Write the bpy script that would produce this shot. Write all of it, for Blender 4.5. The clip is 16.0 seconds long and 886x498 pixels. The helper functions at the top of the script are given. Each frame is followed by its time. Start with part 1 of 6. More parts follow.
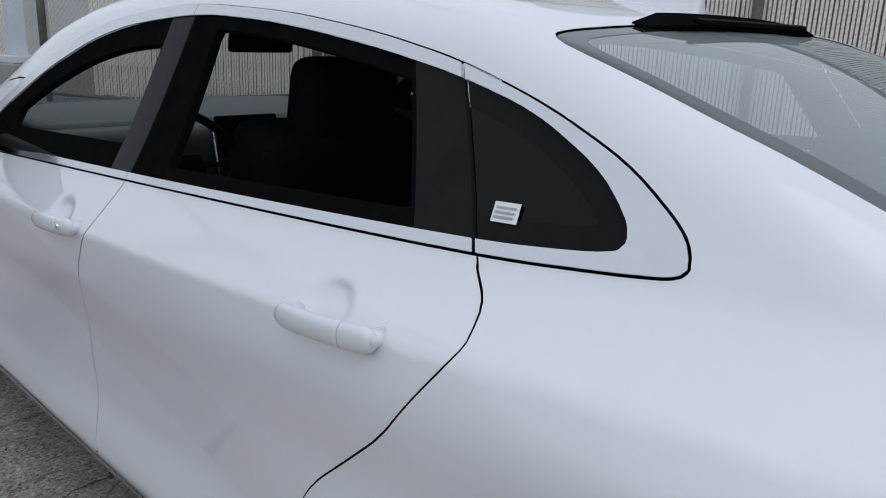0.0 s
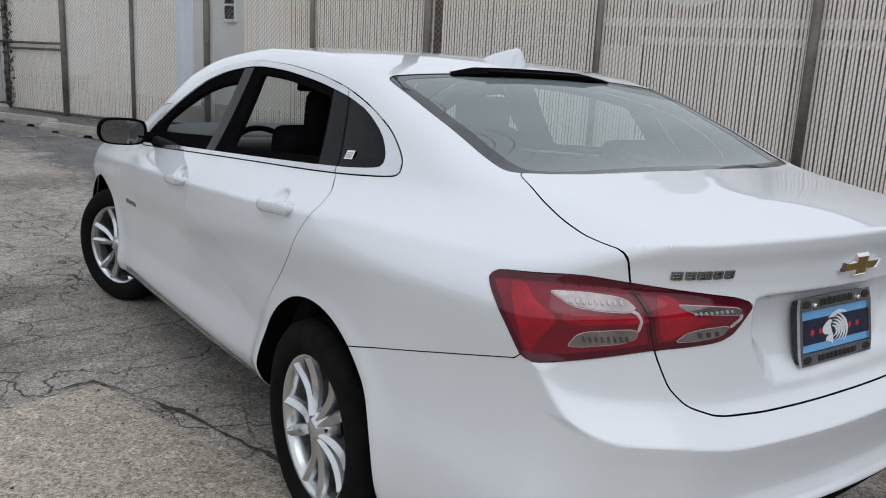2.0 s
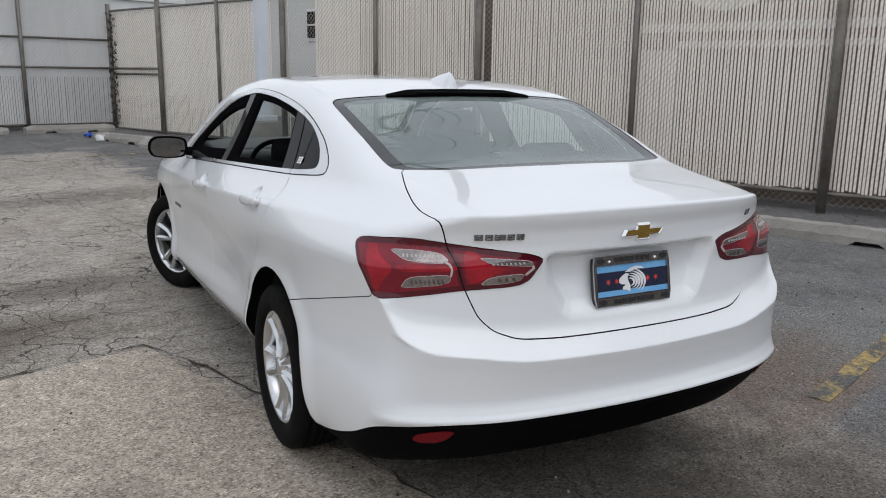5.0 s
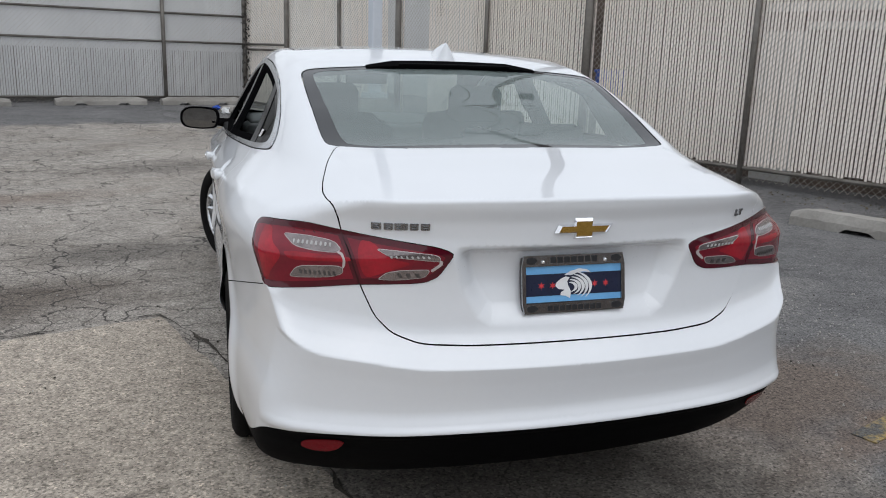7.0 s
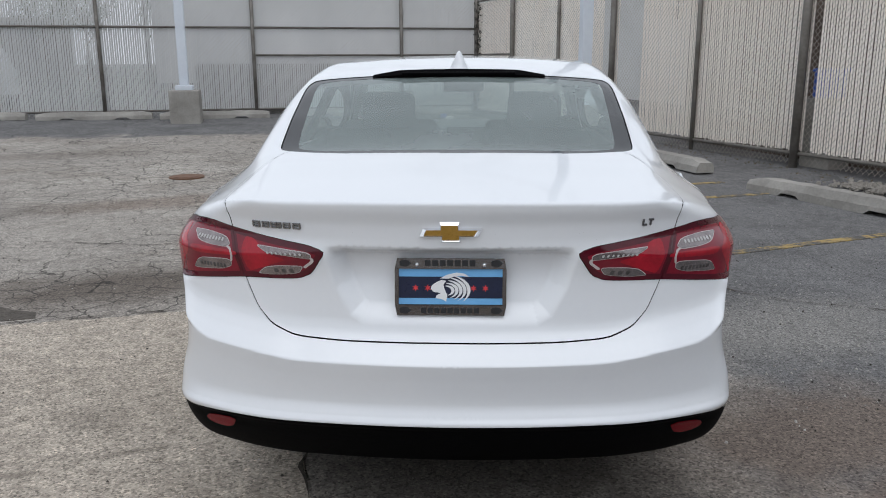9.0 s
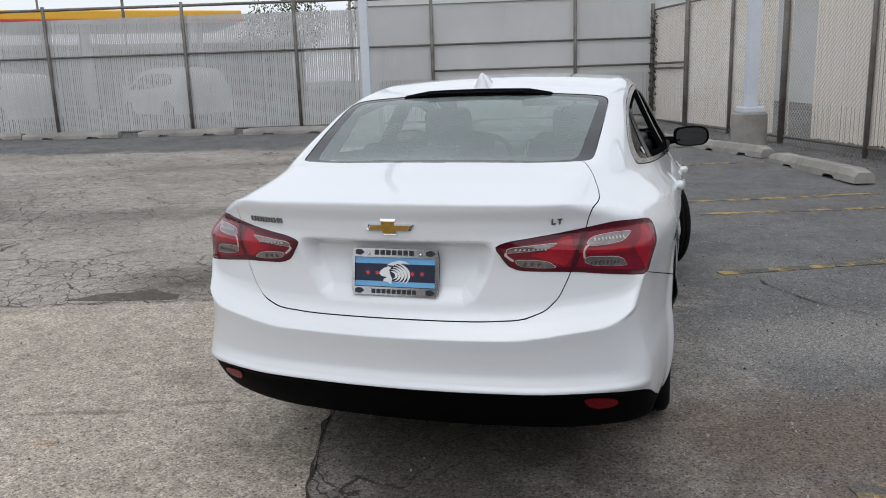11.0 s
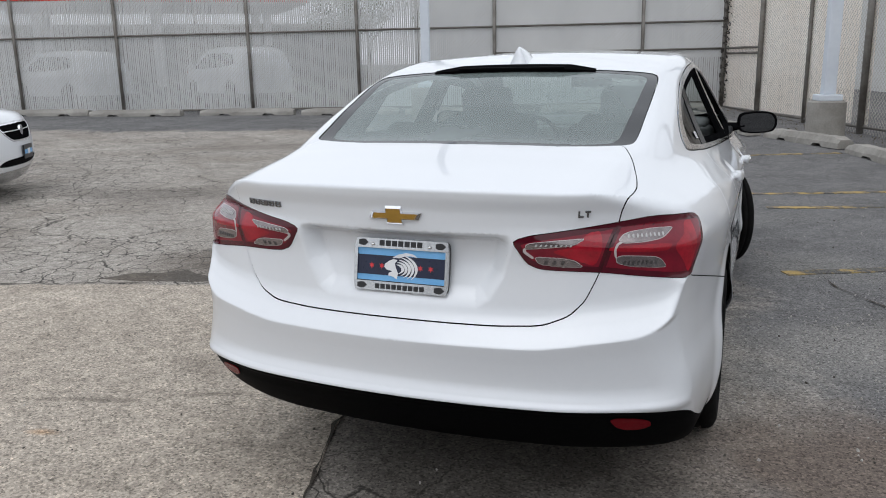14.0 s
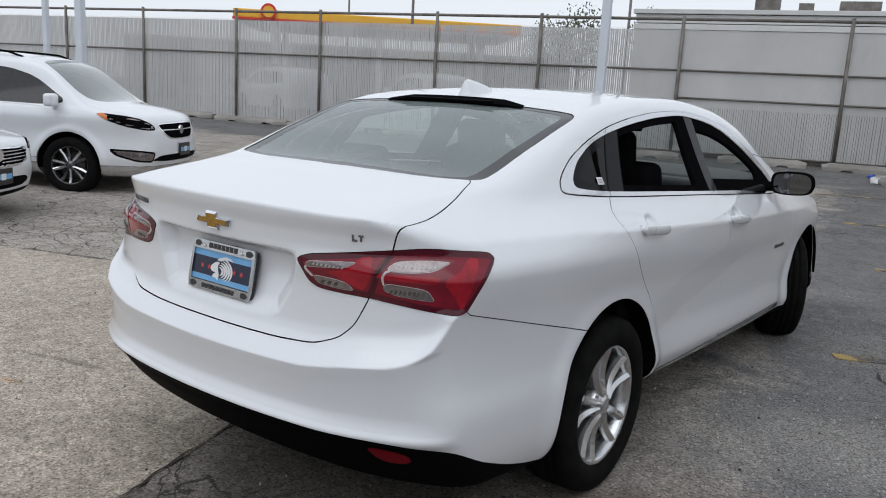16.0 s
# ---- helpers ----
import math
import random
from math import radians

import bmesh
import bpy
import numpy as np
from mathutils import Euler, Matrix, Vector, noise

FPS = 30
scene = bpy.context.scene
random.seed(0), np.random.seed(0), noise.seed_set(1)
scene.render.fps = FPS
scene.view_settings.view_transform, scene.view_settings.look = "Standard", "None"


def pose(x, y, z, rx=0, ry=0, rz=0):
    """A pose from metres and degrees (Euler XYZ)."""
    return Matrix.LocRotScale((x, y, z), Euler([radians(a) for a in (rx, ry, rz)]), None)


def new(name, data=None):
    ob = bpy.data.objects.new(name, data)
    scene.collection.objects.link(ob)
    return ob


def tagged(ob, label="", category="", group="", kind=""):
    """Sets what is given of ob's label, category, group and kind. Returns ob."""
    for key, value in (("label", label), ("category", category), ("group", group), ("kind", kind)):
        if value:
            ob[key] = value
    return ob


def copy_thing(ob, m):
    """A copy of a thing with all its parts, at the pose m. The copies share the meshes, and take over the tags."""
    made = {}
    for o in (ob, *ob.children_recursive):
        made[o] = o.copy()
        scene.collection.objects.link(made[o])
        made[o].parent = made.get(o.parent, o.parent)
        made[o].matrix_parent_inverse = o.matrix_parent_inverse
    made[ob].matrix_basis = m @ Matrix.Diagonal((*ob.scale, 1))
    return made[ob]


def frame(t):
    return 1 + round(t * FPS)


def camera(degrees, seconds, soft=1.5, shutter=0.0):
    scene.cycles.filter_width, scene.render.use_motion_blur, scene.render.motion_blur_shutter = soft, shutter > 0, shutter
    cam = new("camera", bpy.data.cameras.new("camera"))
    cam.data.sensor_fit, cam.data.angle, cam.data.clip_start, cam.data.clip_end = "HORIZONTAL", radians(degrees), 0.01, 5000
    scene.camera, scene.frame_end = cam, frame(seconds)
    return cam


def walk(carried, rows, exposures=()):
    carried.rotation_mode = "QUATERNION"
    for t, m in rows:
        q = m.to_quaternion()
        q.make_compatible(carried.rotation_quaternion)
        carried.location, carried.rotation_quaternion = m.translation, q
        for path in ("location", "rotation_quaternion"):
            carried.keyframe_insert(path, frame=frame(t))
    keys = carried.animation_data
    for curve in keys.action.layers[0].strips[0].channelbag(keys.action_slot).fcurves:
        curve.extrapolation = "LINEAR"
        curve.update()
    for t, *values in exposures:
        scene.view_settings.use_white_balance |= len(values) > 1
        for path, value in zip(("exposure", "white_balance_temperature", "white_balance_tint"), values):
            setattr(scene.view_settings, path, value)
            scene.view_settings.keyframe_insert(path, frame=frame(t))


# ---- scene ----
# ---- camera ----
cam = camera(58.23, 16.0, soft=1.0)
PATH = [
    (0.0, -1.5496, 0.4859, 1.3964, 74.402, -2.228, -44.279),
    (0.5, -1.6415, 0.1213, 1.4207, 75.273, -2.232, -40.189),
    (1.0, -1.6478, -0.2594, 1.4126, 76.134, -2.572, -37.215),
    (1.5, -1.7049, -0.6075, 1.3824, 77.142, -3.087, -35.017),
    (2.0, -1.8589, -0.9429, 1.4066, 77.637, -2.922, -33.926),
    (2.5, -1.9123, -1.2801, 1.4265, 78.061, -2.288, -33.450),
    (3.0, -2.0284, -1.5634, 1.4555, 78.385, -1.377, -32.937),
    (3.5, -2.1514, -1.7664, 1.4809, 78.483, -0.616, -32.057),
    (4.0, -2.0485, -1.8818, 1.4835, 78.627, -0.335, -30.751),
    (6.5, -1.1654, -1.9027, 1.4716, 76.594, -1.780, -19.936),
    (7.0, -0.9789, -1.8808, 1.4543, 76.465, -1.798, -16.705),
    (7.5, -0.7020, -1.7196, 1.4508, 76.225, -1.402, -12.122),
    (8.0, -0.3875, -1.6987, 1.4640, 76.354, -0.982, -7.525),
    (8.5, -0.1202, -1.8613, 1.4700, 76.512, -0.443, -2.548),
    (9.0, 0.0612, -2.0938, 1.4718, 76.703, 0.201, 2.144),
    (11.5, 1.0875, -2.4270, 1.5107, 77.833, 1.998, 18.469),
    (12.0, 1.1551, -2.3943, 1.5082, 77.834, 1.887, 19.356),
    (12.5, 1.0936, -2.3553, 1.4995, 77.669, 1.639, 19.404),
    (13.0, 0.9965, -2.3038, 1.4832, 77.266, 1.512, 19.086),
    (13.5, 0.9378, -2.2349, 1.4731, 76.863, 1.398, 19.417),
    (14.0, 0.9823, -2.0806, 1.4588, 76.722, 1.206, 21.325),
    (14.5, 1.1557, -1.8435, 1.4705, 76.878, 0.631, 24.957),
    (15.0, 1.4122, -1.7827, 1.4580, 77.465, -0.405, 29.542),
    (15.5, 1.7286, -1.6873, 1.4575, 78.178, -1.816, 33.857),
    (16.0, 2.0563, -1.5317, 1.4520, 78.838, -3.055, 37.195),
]
EXPOSE = [(0.0, 0.0, 6080, 10), (0.7, 0.12, 6150, 10), (1.5, 0.16, 6250, 10), (2.5, 0.20, 6420, 10), (3.5, 0.26, 6480, 10), (7.0, 0.26, 6420, 10), (9.0, 0.27, 6350, 10), (12.5, 0.34, 6520, 10), (14.0, 0.38, 6430, 10), (15.0, 0.30, 6400, 10), (16.0, 0.22, 6400, 10)]
walk(cam, [(t, pose(x, y, z, rx, ry, rz)) for t, x, y, z, rx, ry, rz in PATH], EXPOSE)

# ---- overcast daylight ----
world = bpy.data.worlds.new("overcast_sky")
scene.world = world
world.use_nodes = True
wn = world.node_tree
wn.nodes.clear()
sky = wn.nodes.new("ShaderNodeTexSky")
sky.sky_type, sky.sun_disc = "NISHITA", False
sky.sun_elevation, sky.sun_rotation = radians(68), radians(200)
sky.air_density, sky.dust_density, sky.ozone_density = 1.0, 3.0, 2.0
grey = wn.nodes.new("ShaderNodeHueSaturation")
grey.inputs["Saturation"].default_value = 0.30
back = wn.nodes.new("ShaderNodeBackground")
back.inputs["Strength"].default_value = 0.15
wout = wn.nodes.new("ShaderNodeOutputWorld")
wn.links.new(sky.outputs[0], grey.inputs["Color"])
veil = wn.nodes.new("ShaderNodeMix")
veil.data_type = "RGBA"
veil.inputs[0].default_value, veil.inputs[7].default_value = 0.85, (5.0, 5.25, 5.6, 1)
wn.links.new(grey.outputs[0], veil.inputs[6])
wn.links.new(veil.outputs[2], back.inputs["Color"])
wn.links.new(back.outputs[0], wout.inputs["Surface"])
sun = new("sun", bpy.data.lights.new("sun", "SUN"))
sun.data.energy, sun.data.angle, sun.data.color = 0.5, radians(55), (0.98, 0.99, 1.0)
sun.matrix_world = pose(0, 0, 30, 0, 0, 0) @ Euler((radians(30), 0, radians(14))).to_matrix().to_4x4()
scene.view_settings.exposure = 0.26


# ---- materials ----
def shader(name, rough=0.5, metal=0.0, coat=0.0, spec=0.5):
    m = bpy.data.materials.new(name)
    m.use_nodes = True
    b = m.node_tree.nodes["Principled BSDF"]
    b.inputs["Roughness"].default_value, b.inputs["Metallic"].default_value = rough, metal
    b.inputs["Coat Weight"].default_value = coat
    b.inputs["Coat Roughness"].default_value = 0.03
    b.inputs["Specular IOR Level"].default_value = spec
    return m, m.node_tree, b


def field(nt, scale, detail=4.0, rough=0.55, distort=0.0, stretch=None):
    """Noise in object metres."""
    co = nt.nodes.new("ShaderNodeTexCoord")
    src = co.outputs["Object"]
    if stretch:
        mp = nt.nodes.new("ShaderNodeMapping")
        mp.inputs["Scale"].default_value = stretch
        nt.links.new(src, mp.inputs["Vector"])
        src = mp.outputs["Vector"]
    n = nt.nodes.new("ShaderNodeTexNoise")
    n.inputs["Scale"].default_value, n.inputs["Detail"].default_value = scale, detail
    n.inputs["Roughness"].default_value, n.inputs["Distortion"].default_value = rough, distort
    nt.links.new(src, n.inputs["Vector"])
    return n.outputs["Fac"]


def stops(nt, fac, *pairs):
    r = nt.nodes.new("ShaderNodeValToRGB")
    e = r.color_ramp.elements
    while len(e) < len(pairs):
        e.new(0.5)
    for k, (pos, col) in zip(e, pairs):
        k.position = pos
        k.color = (*col, 1) if len(col) == 3 else col
    nt.links.new(fac, r.inputs["Fac"])
    return r.outputs["Color"]


def blend(nt, fac, a, b, how="MIX"):
    m = nt.nodes.new("ShaderNodeMix")
    m.data_type, m.blend_type = "RGBA", how
    for sock, v in ((m.inputs[0], fac), (m.inputs[6], a), (m.inputs[7], b)):
        if hasattr(v, "is_linked"):
            nt.links.new(v, sock)
        else:
            sock.default_value = v if isinstance(v, (int, float)) else (*v, 1)
    return m.outputs[2]


def relief(nt, b, height, strength, distance=0.01):
    n = nt.nodes.new("ShaderNodeBump")
    n.inputs["Strength"].default_value, n.inputs["Distance"].default_value = strength, distance
    nt.links.new(height, n.inputs["Height"])
    nt.links.new(n.outputs["Normal"], b.inputs["Normal"])


def mixed(name, dark, light, scale, rough=0.5, metal=0.0, coat=0.0, bump=0.0, detail=4.0, spec=0.5, fine=None, stretch=None):
    """A surface whose colour wanders between two tones at two scales."""
    m, nt, b = shader(name, rough, metal, coat, spec)
    f = field(nt, scale, detail, stretch=stretch)
    col = stops(nt, f, (0.3, dark), (0.7, light))
    g = field(nt, fine or scale * 9, 3.0, stretch=stretch)
    col = blend(nt, 0.25, col, stops(nt, g, (0.35, dark), (0.65, light)))
    nt.links.new(col, b.inputs["Base Color"])
    rr = stops(nt, g, (0.3, (rough * 0.9,) * 3), (0.7, (min(1, rough * 1.12),) * 3))
    nt.links.new(rr, b.inputs["Roughness"])
    if bump:
        relief(nt, b, g, bump, 0.004)
    return m


def clear(name, tint, gloss=0.02, ior=1.5, haze=0.0, film=(0.55, 0.62, 0.60)):
    """A thin pane: tinted see-through with a Fresnel reflection; haze adds a painted sky sheen."""
    m = bpy.data.materials.new(name)
    m.use_nodes = True
    nt = m.node_tree
    nt.nodes.clear()
    out = nt.nodes.new("ShaderNodeOutputMaterial")
    t = nt.nodes.new("ShaderNodeBsdfTransparent")
    t.inputs["Color"].default_value = (*tint, 1)
    g = nt.nodes.new("ShaderNodeBsdfGlossy")
    g.inputs["Roughness"].default_value = gloss
    lw = nt.nodes.new("ShaderNodeLayerWeight")
    lw.inputs["Blend"].default_value = 0.5
    pw = nt.nodes.new("ShaderNodeMath")
    pw.operation, pw.inputs[1].default_value = "POWER", 4.0
    fr = nt.nodes.new("ShaderNodeMath")
    fr.operation, fr.use_clamp = "MULTIPLY_ADD", True
    fr.inputs[1].default_value, fr.inputs[2].default_value = 1.35 * (ior - 0.5), 0.09 * (ior - 0.5)
    nt.links.new(lw.outputs["Facing"], pw.inputs[0])
    nt.links.new(pw.outputs[0], fr.inputs[0])
    mx = nt.nodes.new("ShaderNodeMixShader")
    nt.links.new(fr.outputs[0], mx.inputs[0])
    nt.links.new(t.outputs[0], mx.inputs[1])
    nt.links.new(g.outputs[0], mx.inputs[2])
    last = mx
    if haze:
        # a pale diffuse film that paints reflected sky onto the pane
        sky_sheen = nt.nodes.new("ShaderNodeBsdfDiffuse")
        sky_sheen.inputs["Color"].default_value = (*film, 1)
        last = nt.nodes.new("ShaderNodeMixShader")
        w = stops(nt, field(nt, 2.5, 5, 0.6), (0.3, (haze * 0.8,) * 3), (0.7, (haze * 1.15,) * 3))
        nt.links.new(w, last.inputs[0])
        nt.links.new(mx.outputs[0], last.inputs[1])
        nt.links.new(sky_sheen.outputs[0], last.inputs[2])
    nt.links.new(last.outputs[0], out.inputs["Surface"])
    return m


paint = mixed("white_car_paint", (0.715, 0.735, 0.765), (0.745, 0.762, 0.788), 1.3, rough=0.33, coat=1.0, fine=60)
trim_metal = mixed("bright_trim", (0.64, 0.65, 0.67), (0.67, 0.68, 0.70), 30, rough=0.14, metal=1.0)
chrome = mixed("chrome", (0.78, 0.78, 0.80), (0.9, 0.9, 0.92), 40, rough=0.08, metal=1.0)
frame_metal = mixed("engraved_frame_metal", (0.40, 0.405, 0.41), (0.56, 0.565, 0.57), 90, rough=0.16, metal=1.0)
gold = mixed("gold_badge", (0.44, 0.27, 0.06), (0.54, 0.34, 0.09), 60, rough=0.28, metal=0.9)
black_plastic = mixed("black_textured_plastic", (0.003, 0.003, 0.0035), (0.006, 0.006, 0.0065), 80, rough=0.55, bump=0.05, spec=0.012)
gloss_black = mixed("gloss_black_panel", (0.004, 0.004, 0.0045), (0.007, 0.007, 0.0075), 20, rough=0.10, spec=0.0)
pillar_gloss = mixed("gloss_black_pillar", (0.012, 0.012, 0.013), (0.018, 0.018, 0.02), 12, rough=0.05, spec=0.035)
gap_black = mixed("dark_gap", (0.003, 0.003, 0.003), (0.006, 0.006, 0.006), 30, rough=0.9, spec=0.05)
cabin_black = mixed("black_cabin_trim", (0.005, 0.005, 0.0055), (0.010, 0.010, 0.011), 45, rough=0.75, bump=0.06, spec=0.1)
dash_grey = mixed("dark_grey_dash", (0.048, 0.053, 0.053), (0.072, 0.077, 0.077), 70, rough=0.6, bump=0.08)
cabin_cloth = mixed("black_seat_cloth", (0.005, 0.005, 0.006), (0.010, 0.010, 0.011), 120, rough=0.95, bump=0.15, spec=0.05)
rubber = mixed("tyre_rubber", (0.004, 0.004, 0.004), (0.011, 0.0107, 0.0105), 18, rough=0.85, bump=0.08, spec=0.08)
alloy = mixed("silver_alloy", (0.58, 0.59, 0.60), (0.65, 0.66, 0.67), 14, rough=0.22, metal=0.92, fine=40)
alloy_dark = mixed("dark_alloy_pocket", (0.05, 0.05, 0.052), (0.09, 0.09, 0.093), 25, rough=0.5, metal=0.5)
disc_steel = mixed("brake_steel", (0.10, 0.095, 0.09), (0.2, 0.19, 0.18), 40, rough=0.5, metal=0.8)
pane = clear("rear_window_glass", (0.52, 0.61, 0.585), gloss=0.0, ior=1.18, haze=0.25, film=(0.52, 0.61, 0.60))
pane_dark = clear("privacy_glass", (0.025, 0.028, 0.028), ior=0.75)
frit_side = mixed("black_side_glass_edge", (0.008, 0.008, 0.009), (0.012, 0.012, 0.013), 20, rough=0.06, spec=0.06)
pane_clear = clear("clear_glass", (0.78, 0.82, 0.80))
frit = mixed("black_glass_edge", (0.018, 0.019, 0.021), (0.026, 0.027, 0.03), 20, rough=0.06, spec=0.5)
badge_metal = mixed("dark_chrome_lettering", (0.16, 0.16, 0.17), (0.30, 0.30, 0.31), 200, rough=0.2, metal=0.9)
mirror_glass = mixed("mirror_glass", (0.15, 0.153, 0.157), (0.18, 0.183, 0.187), 5, rough=0.02, metal=1.0)
red_lens = mixed("dark_red_lens", (0.055, 0.002, 0.008), (0.085, 0.003, 0.012), 12, rough=0.08, coat=0.45, spec=0.25)
red_mid = mixed("red_lens", (0.13, 0.004, 0.014), (0.21, 0.006, 0.02), 16, rough=0.1, coat=0.45, spec=0.25)
red_bright = mixed("bright_red_lens", (0.19, 0.004, 0.012), (0.40, 0.008, 0.022), 14, rough=0.10, coat=0.45, spec=0.25)
red_reflector = mixed("red_reflector", (0.13, 0.004, 0.008), (0.20, 0.007, 0.013), 90, rough=0.25, spec=0.1)
clear_lens = mixed("silvered_clear_lens", (0.16, 0.135, 0.135), (0.30, 0.265, 0.265), 26, rough=0.16, metal=0.7, coat=0.6, fine=90, stretch=(1, 1, 0.35))
led_dark = mixed("dark_lamp_cell", (0.05, 0.045, 0.045), (0.10, 0.09, 0.09), 60, rough=0.3, metal=0.4, coat=0.5)
led_white = mixed("white_lamp_cell", (0.36, 0.355, 0.35), (0.46, 0.455, 0.45), 60, rough=0.2, coat=0.5)
white_rim = mixed("bright_lens_edge", (0.44, 0.38, 0.38), (0.56, 0.50, 0.50), 30, rough=0.2, coat=0.4)
amber = mixed("amber_lens", (0.6, 0.16, 0.03), (0.7, 0.2, 0.04), 40, rough=0.2)
plate_white = mixed("plate_white", (0.70, 0.71, 0.72), (0.8, 0.8, 0.81), 30, rough=0.35)
plate_sky = mixed("plate_light_blue", (0.14, 0.38, 0.68), (0.18, 0.44, 0.74), 30, rough=0.3)
plate_navy = mixed("plate_navy", (0.008, 0.012, 0.035), (0.012, 0.018, 0.05), 30, rough=0.3)
plate_black = mixed("plate_black", (0.012, 0.012, 0.014), (0.02, 0.02, 0.022), 30, rough=0.35)
star_red = mixed("plate_red", (0.5, 0.03, 0.04), (0.62, 0.05, 0.06), 30, rough=0.35)
paper = mixed("sticker_paper", (0.72, 0.72, 0.72), (0.8, 0.8, 0.8), 60, rough=0.6)
ink = mixed("sticker_ink", (0.30, 0.30, 0.30), (0.42, 0.42, 0.42), 60, rough=0.6)
concrete = mixed("weathered_concrete", (0.20, 0.188, 0.170), (0.38, 0.362, 0.332), 2.2, rough=0.95, bump=0.35, detail=8, fine=38)
slat_paint = mixed("cream_slat", (0.86, 0.765, 0.675), (0.98, 0.935, 0.87), 0.8, rough=0.7, fine=7, stretch=(1, 1, 0.4))
slat_grey = mixed("pale_grey_slat", (0.475, 0.48, 0.48), (0.635, 0.635, 0.63), 0.7, rough=0.7, fine=6, stretch=(1, 1, 0.4))
galvanised = mixed("weathered_galvanised_steel", (0.095, 0.082, 0.068), (0.24, 0.225, 0.205), 3.0, rough=0.6, metal=0.35, fine=25)
wire_pale = mixed("pale_coated_wire", (0.36, 0.325, 0.285), (0.54, 0.50, 0.45), 4.0, rough=0.6)
wire_dark = mixed("dull_wire", (0.03, 0.026, 0.022), (0.075, 0.068, 0.06), 4.0, rough=0.6, metal=0.4)
pole_paint = mixed("pale_pole_paint", (0.56, 0.60, 0.66), (0.66, 0.70, 0.75), 1.2, rough=0.5, fine=14)
dull_wall = mixed("dull_painted_wall", (0.16, 0.155, 0.15), (0.26, 0.25, 0.24), 0.35, rough=0.9, bump=0.2, fine=6)
stucco = mixed("pale_stucco", (0.55, 0.55, 0.54), (0.68, 0.68, 0.665), 0.5, rough=0.9, bump=0.15, fine=12)
cream_wall = mixed("cream_masonry", (0.24, 0.22, 0.19), (0.36, 0.33, 0.29), 0.4, rough=0.9, bump=0.2, fine=9)
canopy_yellow = mixed("canopy_yellow", (0.80, 0.42, 0.03), (0.86, 0.48, 0.05), 0.6, rough=0.4)
canopy_red = mixed("canopy_red", (0.6, 0.03, 0.02), (0.68, 0.045, 0.03), 0.6, rough=0.4)
canopy_white = mixed("canopy_white", (0.68, 0.68, 0.68), (0.78, 0.78, 0.78), 0.6, rough=0.5)
bark = mixed("bark", (0.06, 0.045, 0.035), (0.13, 0.10, 0.08), 6, rough=0.95, bump=0.4)
leafy = mixed("leaves", (0.035, 0.06, 0.02), (0.075, 0.11, 0.04), 3, rough=0.7)
blue_plastic = mixed("blue_plastic", (0.03, 0.10, 0.5), (0.05, 0.14, 0.6), 30, rough=0.4)
rust = mixed("rusty_iron", (0.10, 0.055, 0.035), (0.2, 0.11, 0.07), 20, rough=0.9, bump=0.2)
brick_red = mixed("dull_brick", (0.10, 0.078, 0.064), (0.19, 0.14, 0.115), 2.5, rough=0.9, bump=0.3, fine=24)


def cells(nt, scale, wobble=0.0, feature="F1", stretch=None):
    """Random cells in object metres: their colour, or the distance to their edge."""
    co = nt.nodes.new("ShaderNodeTexCoord")
    src = co.outputs["Object"]
    if wobble:
        bend = nt.nodes.new("ShaderNodeTexNoise")
        bend.inputs["Scale"].default_value, bend.inputs["Detail"].default_value = 1.7 / wobble ** 0.5, 6
        nt.links.new(src, bend.inputs["Vector"])
        push = nt.nodes.new("ShaderNodeVectorMath")
        push.operation = "MULTIPLY_ADD"
        push.inputs[1].default_value = (wobble, wobble, 0.0)
        nt.links.new(bend.outputs["Color"], push.inputs[0])
        nt.links.new(src, push.inputs[2])
        src = push.outputs[0]
    v = nt.nodes.new("ShaderNodeTexVoronoi")
    v.feature = feature
    v.voronoi_dimensions = "2D" if feature == "DISTANCE_TO_EDGE" else "3D"
    v.inputs["Scale"].default_value = scale
    nt.links.new(src, v.inputs["Vector"])
    if feature == "DISTANCE_TO_EDGE":
        return v.outputs["Distance"]
    sep = nt.nodes.new("ShaderNodeSeparateColor")
    nt.links.new(v.outputs["Color"], sep.inputs[0])
    return sep.outputs[0]


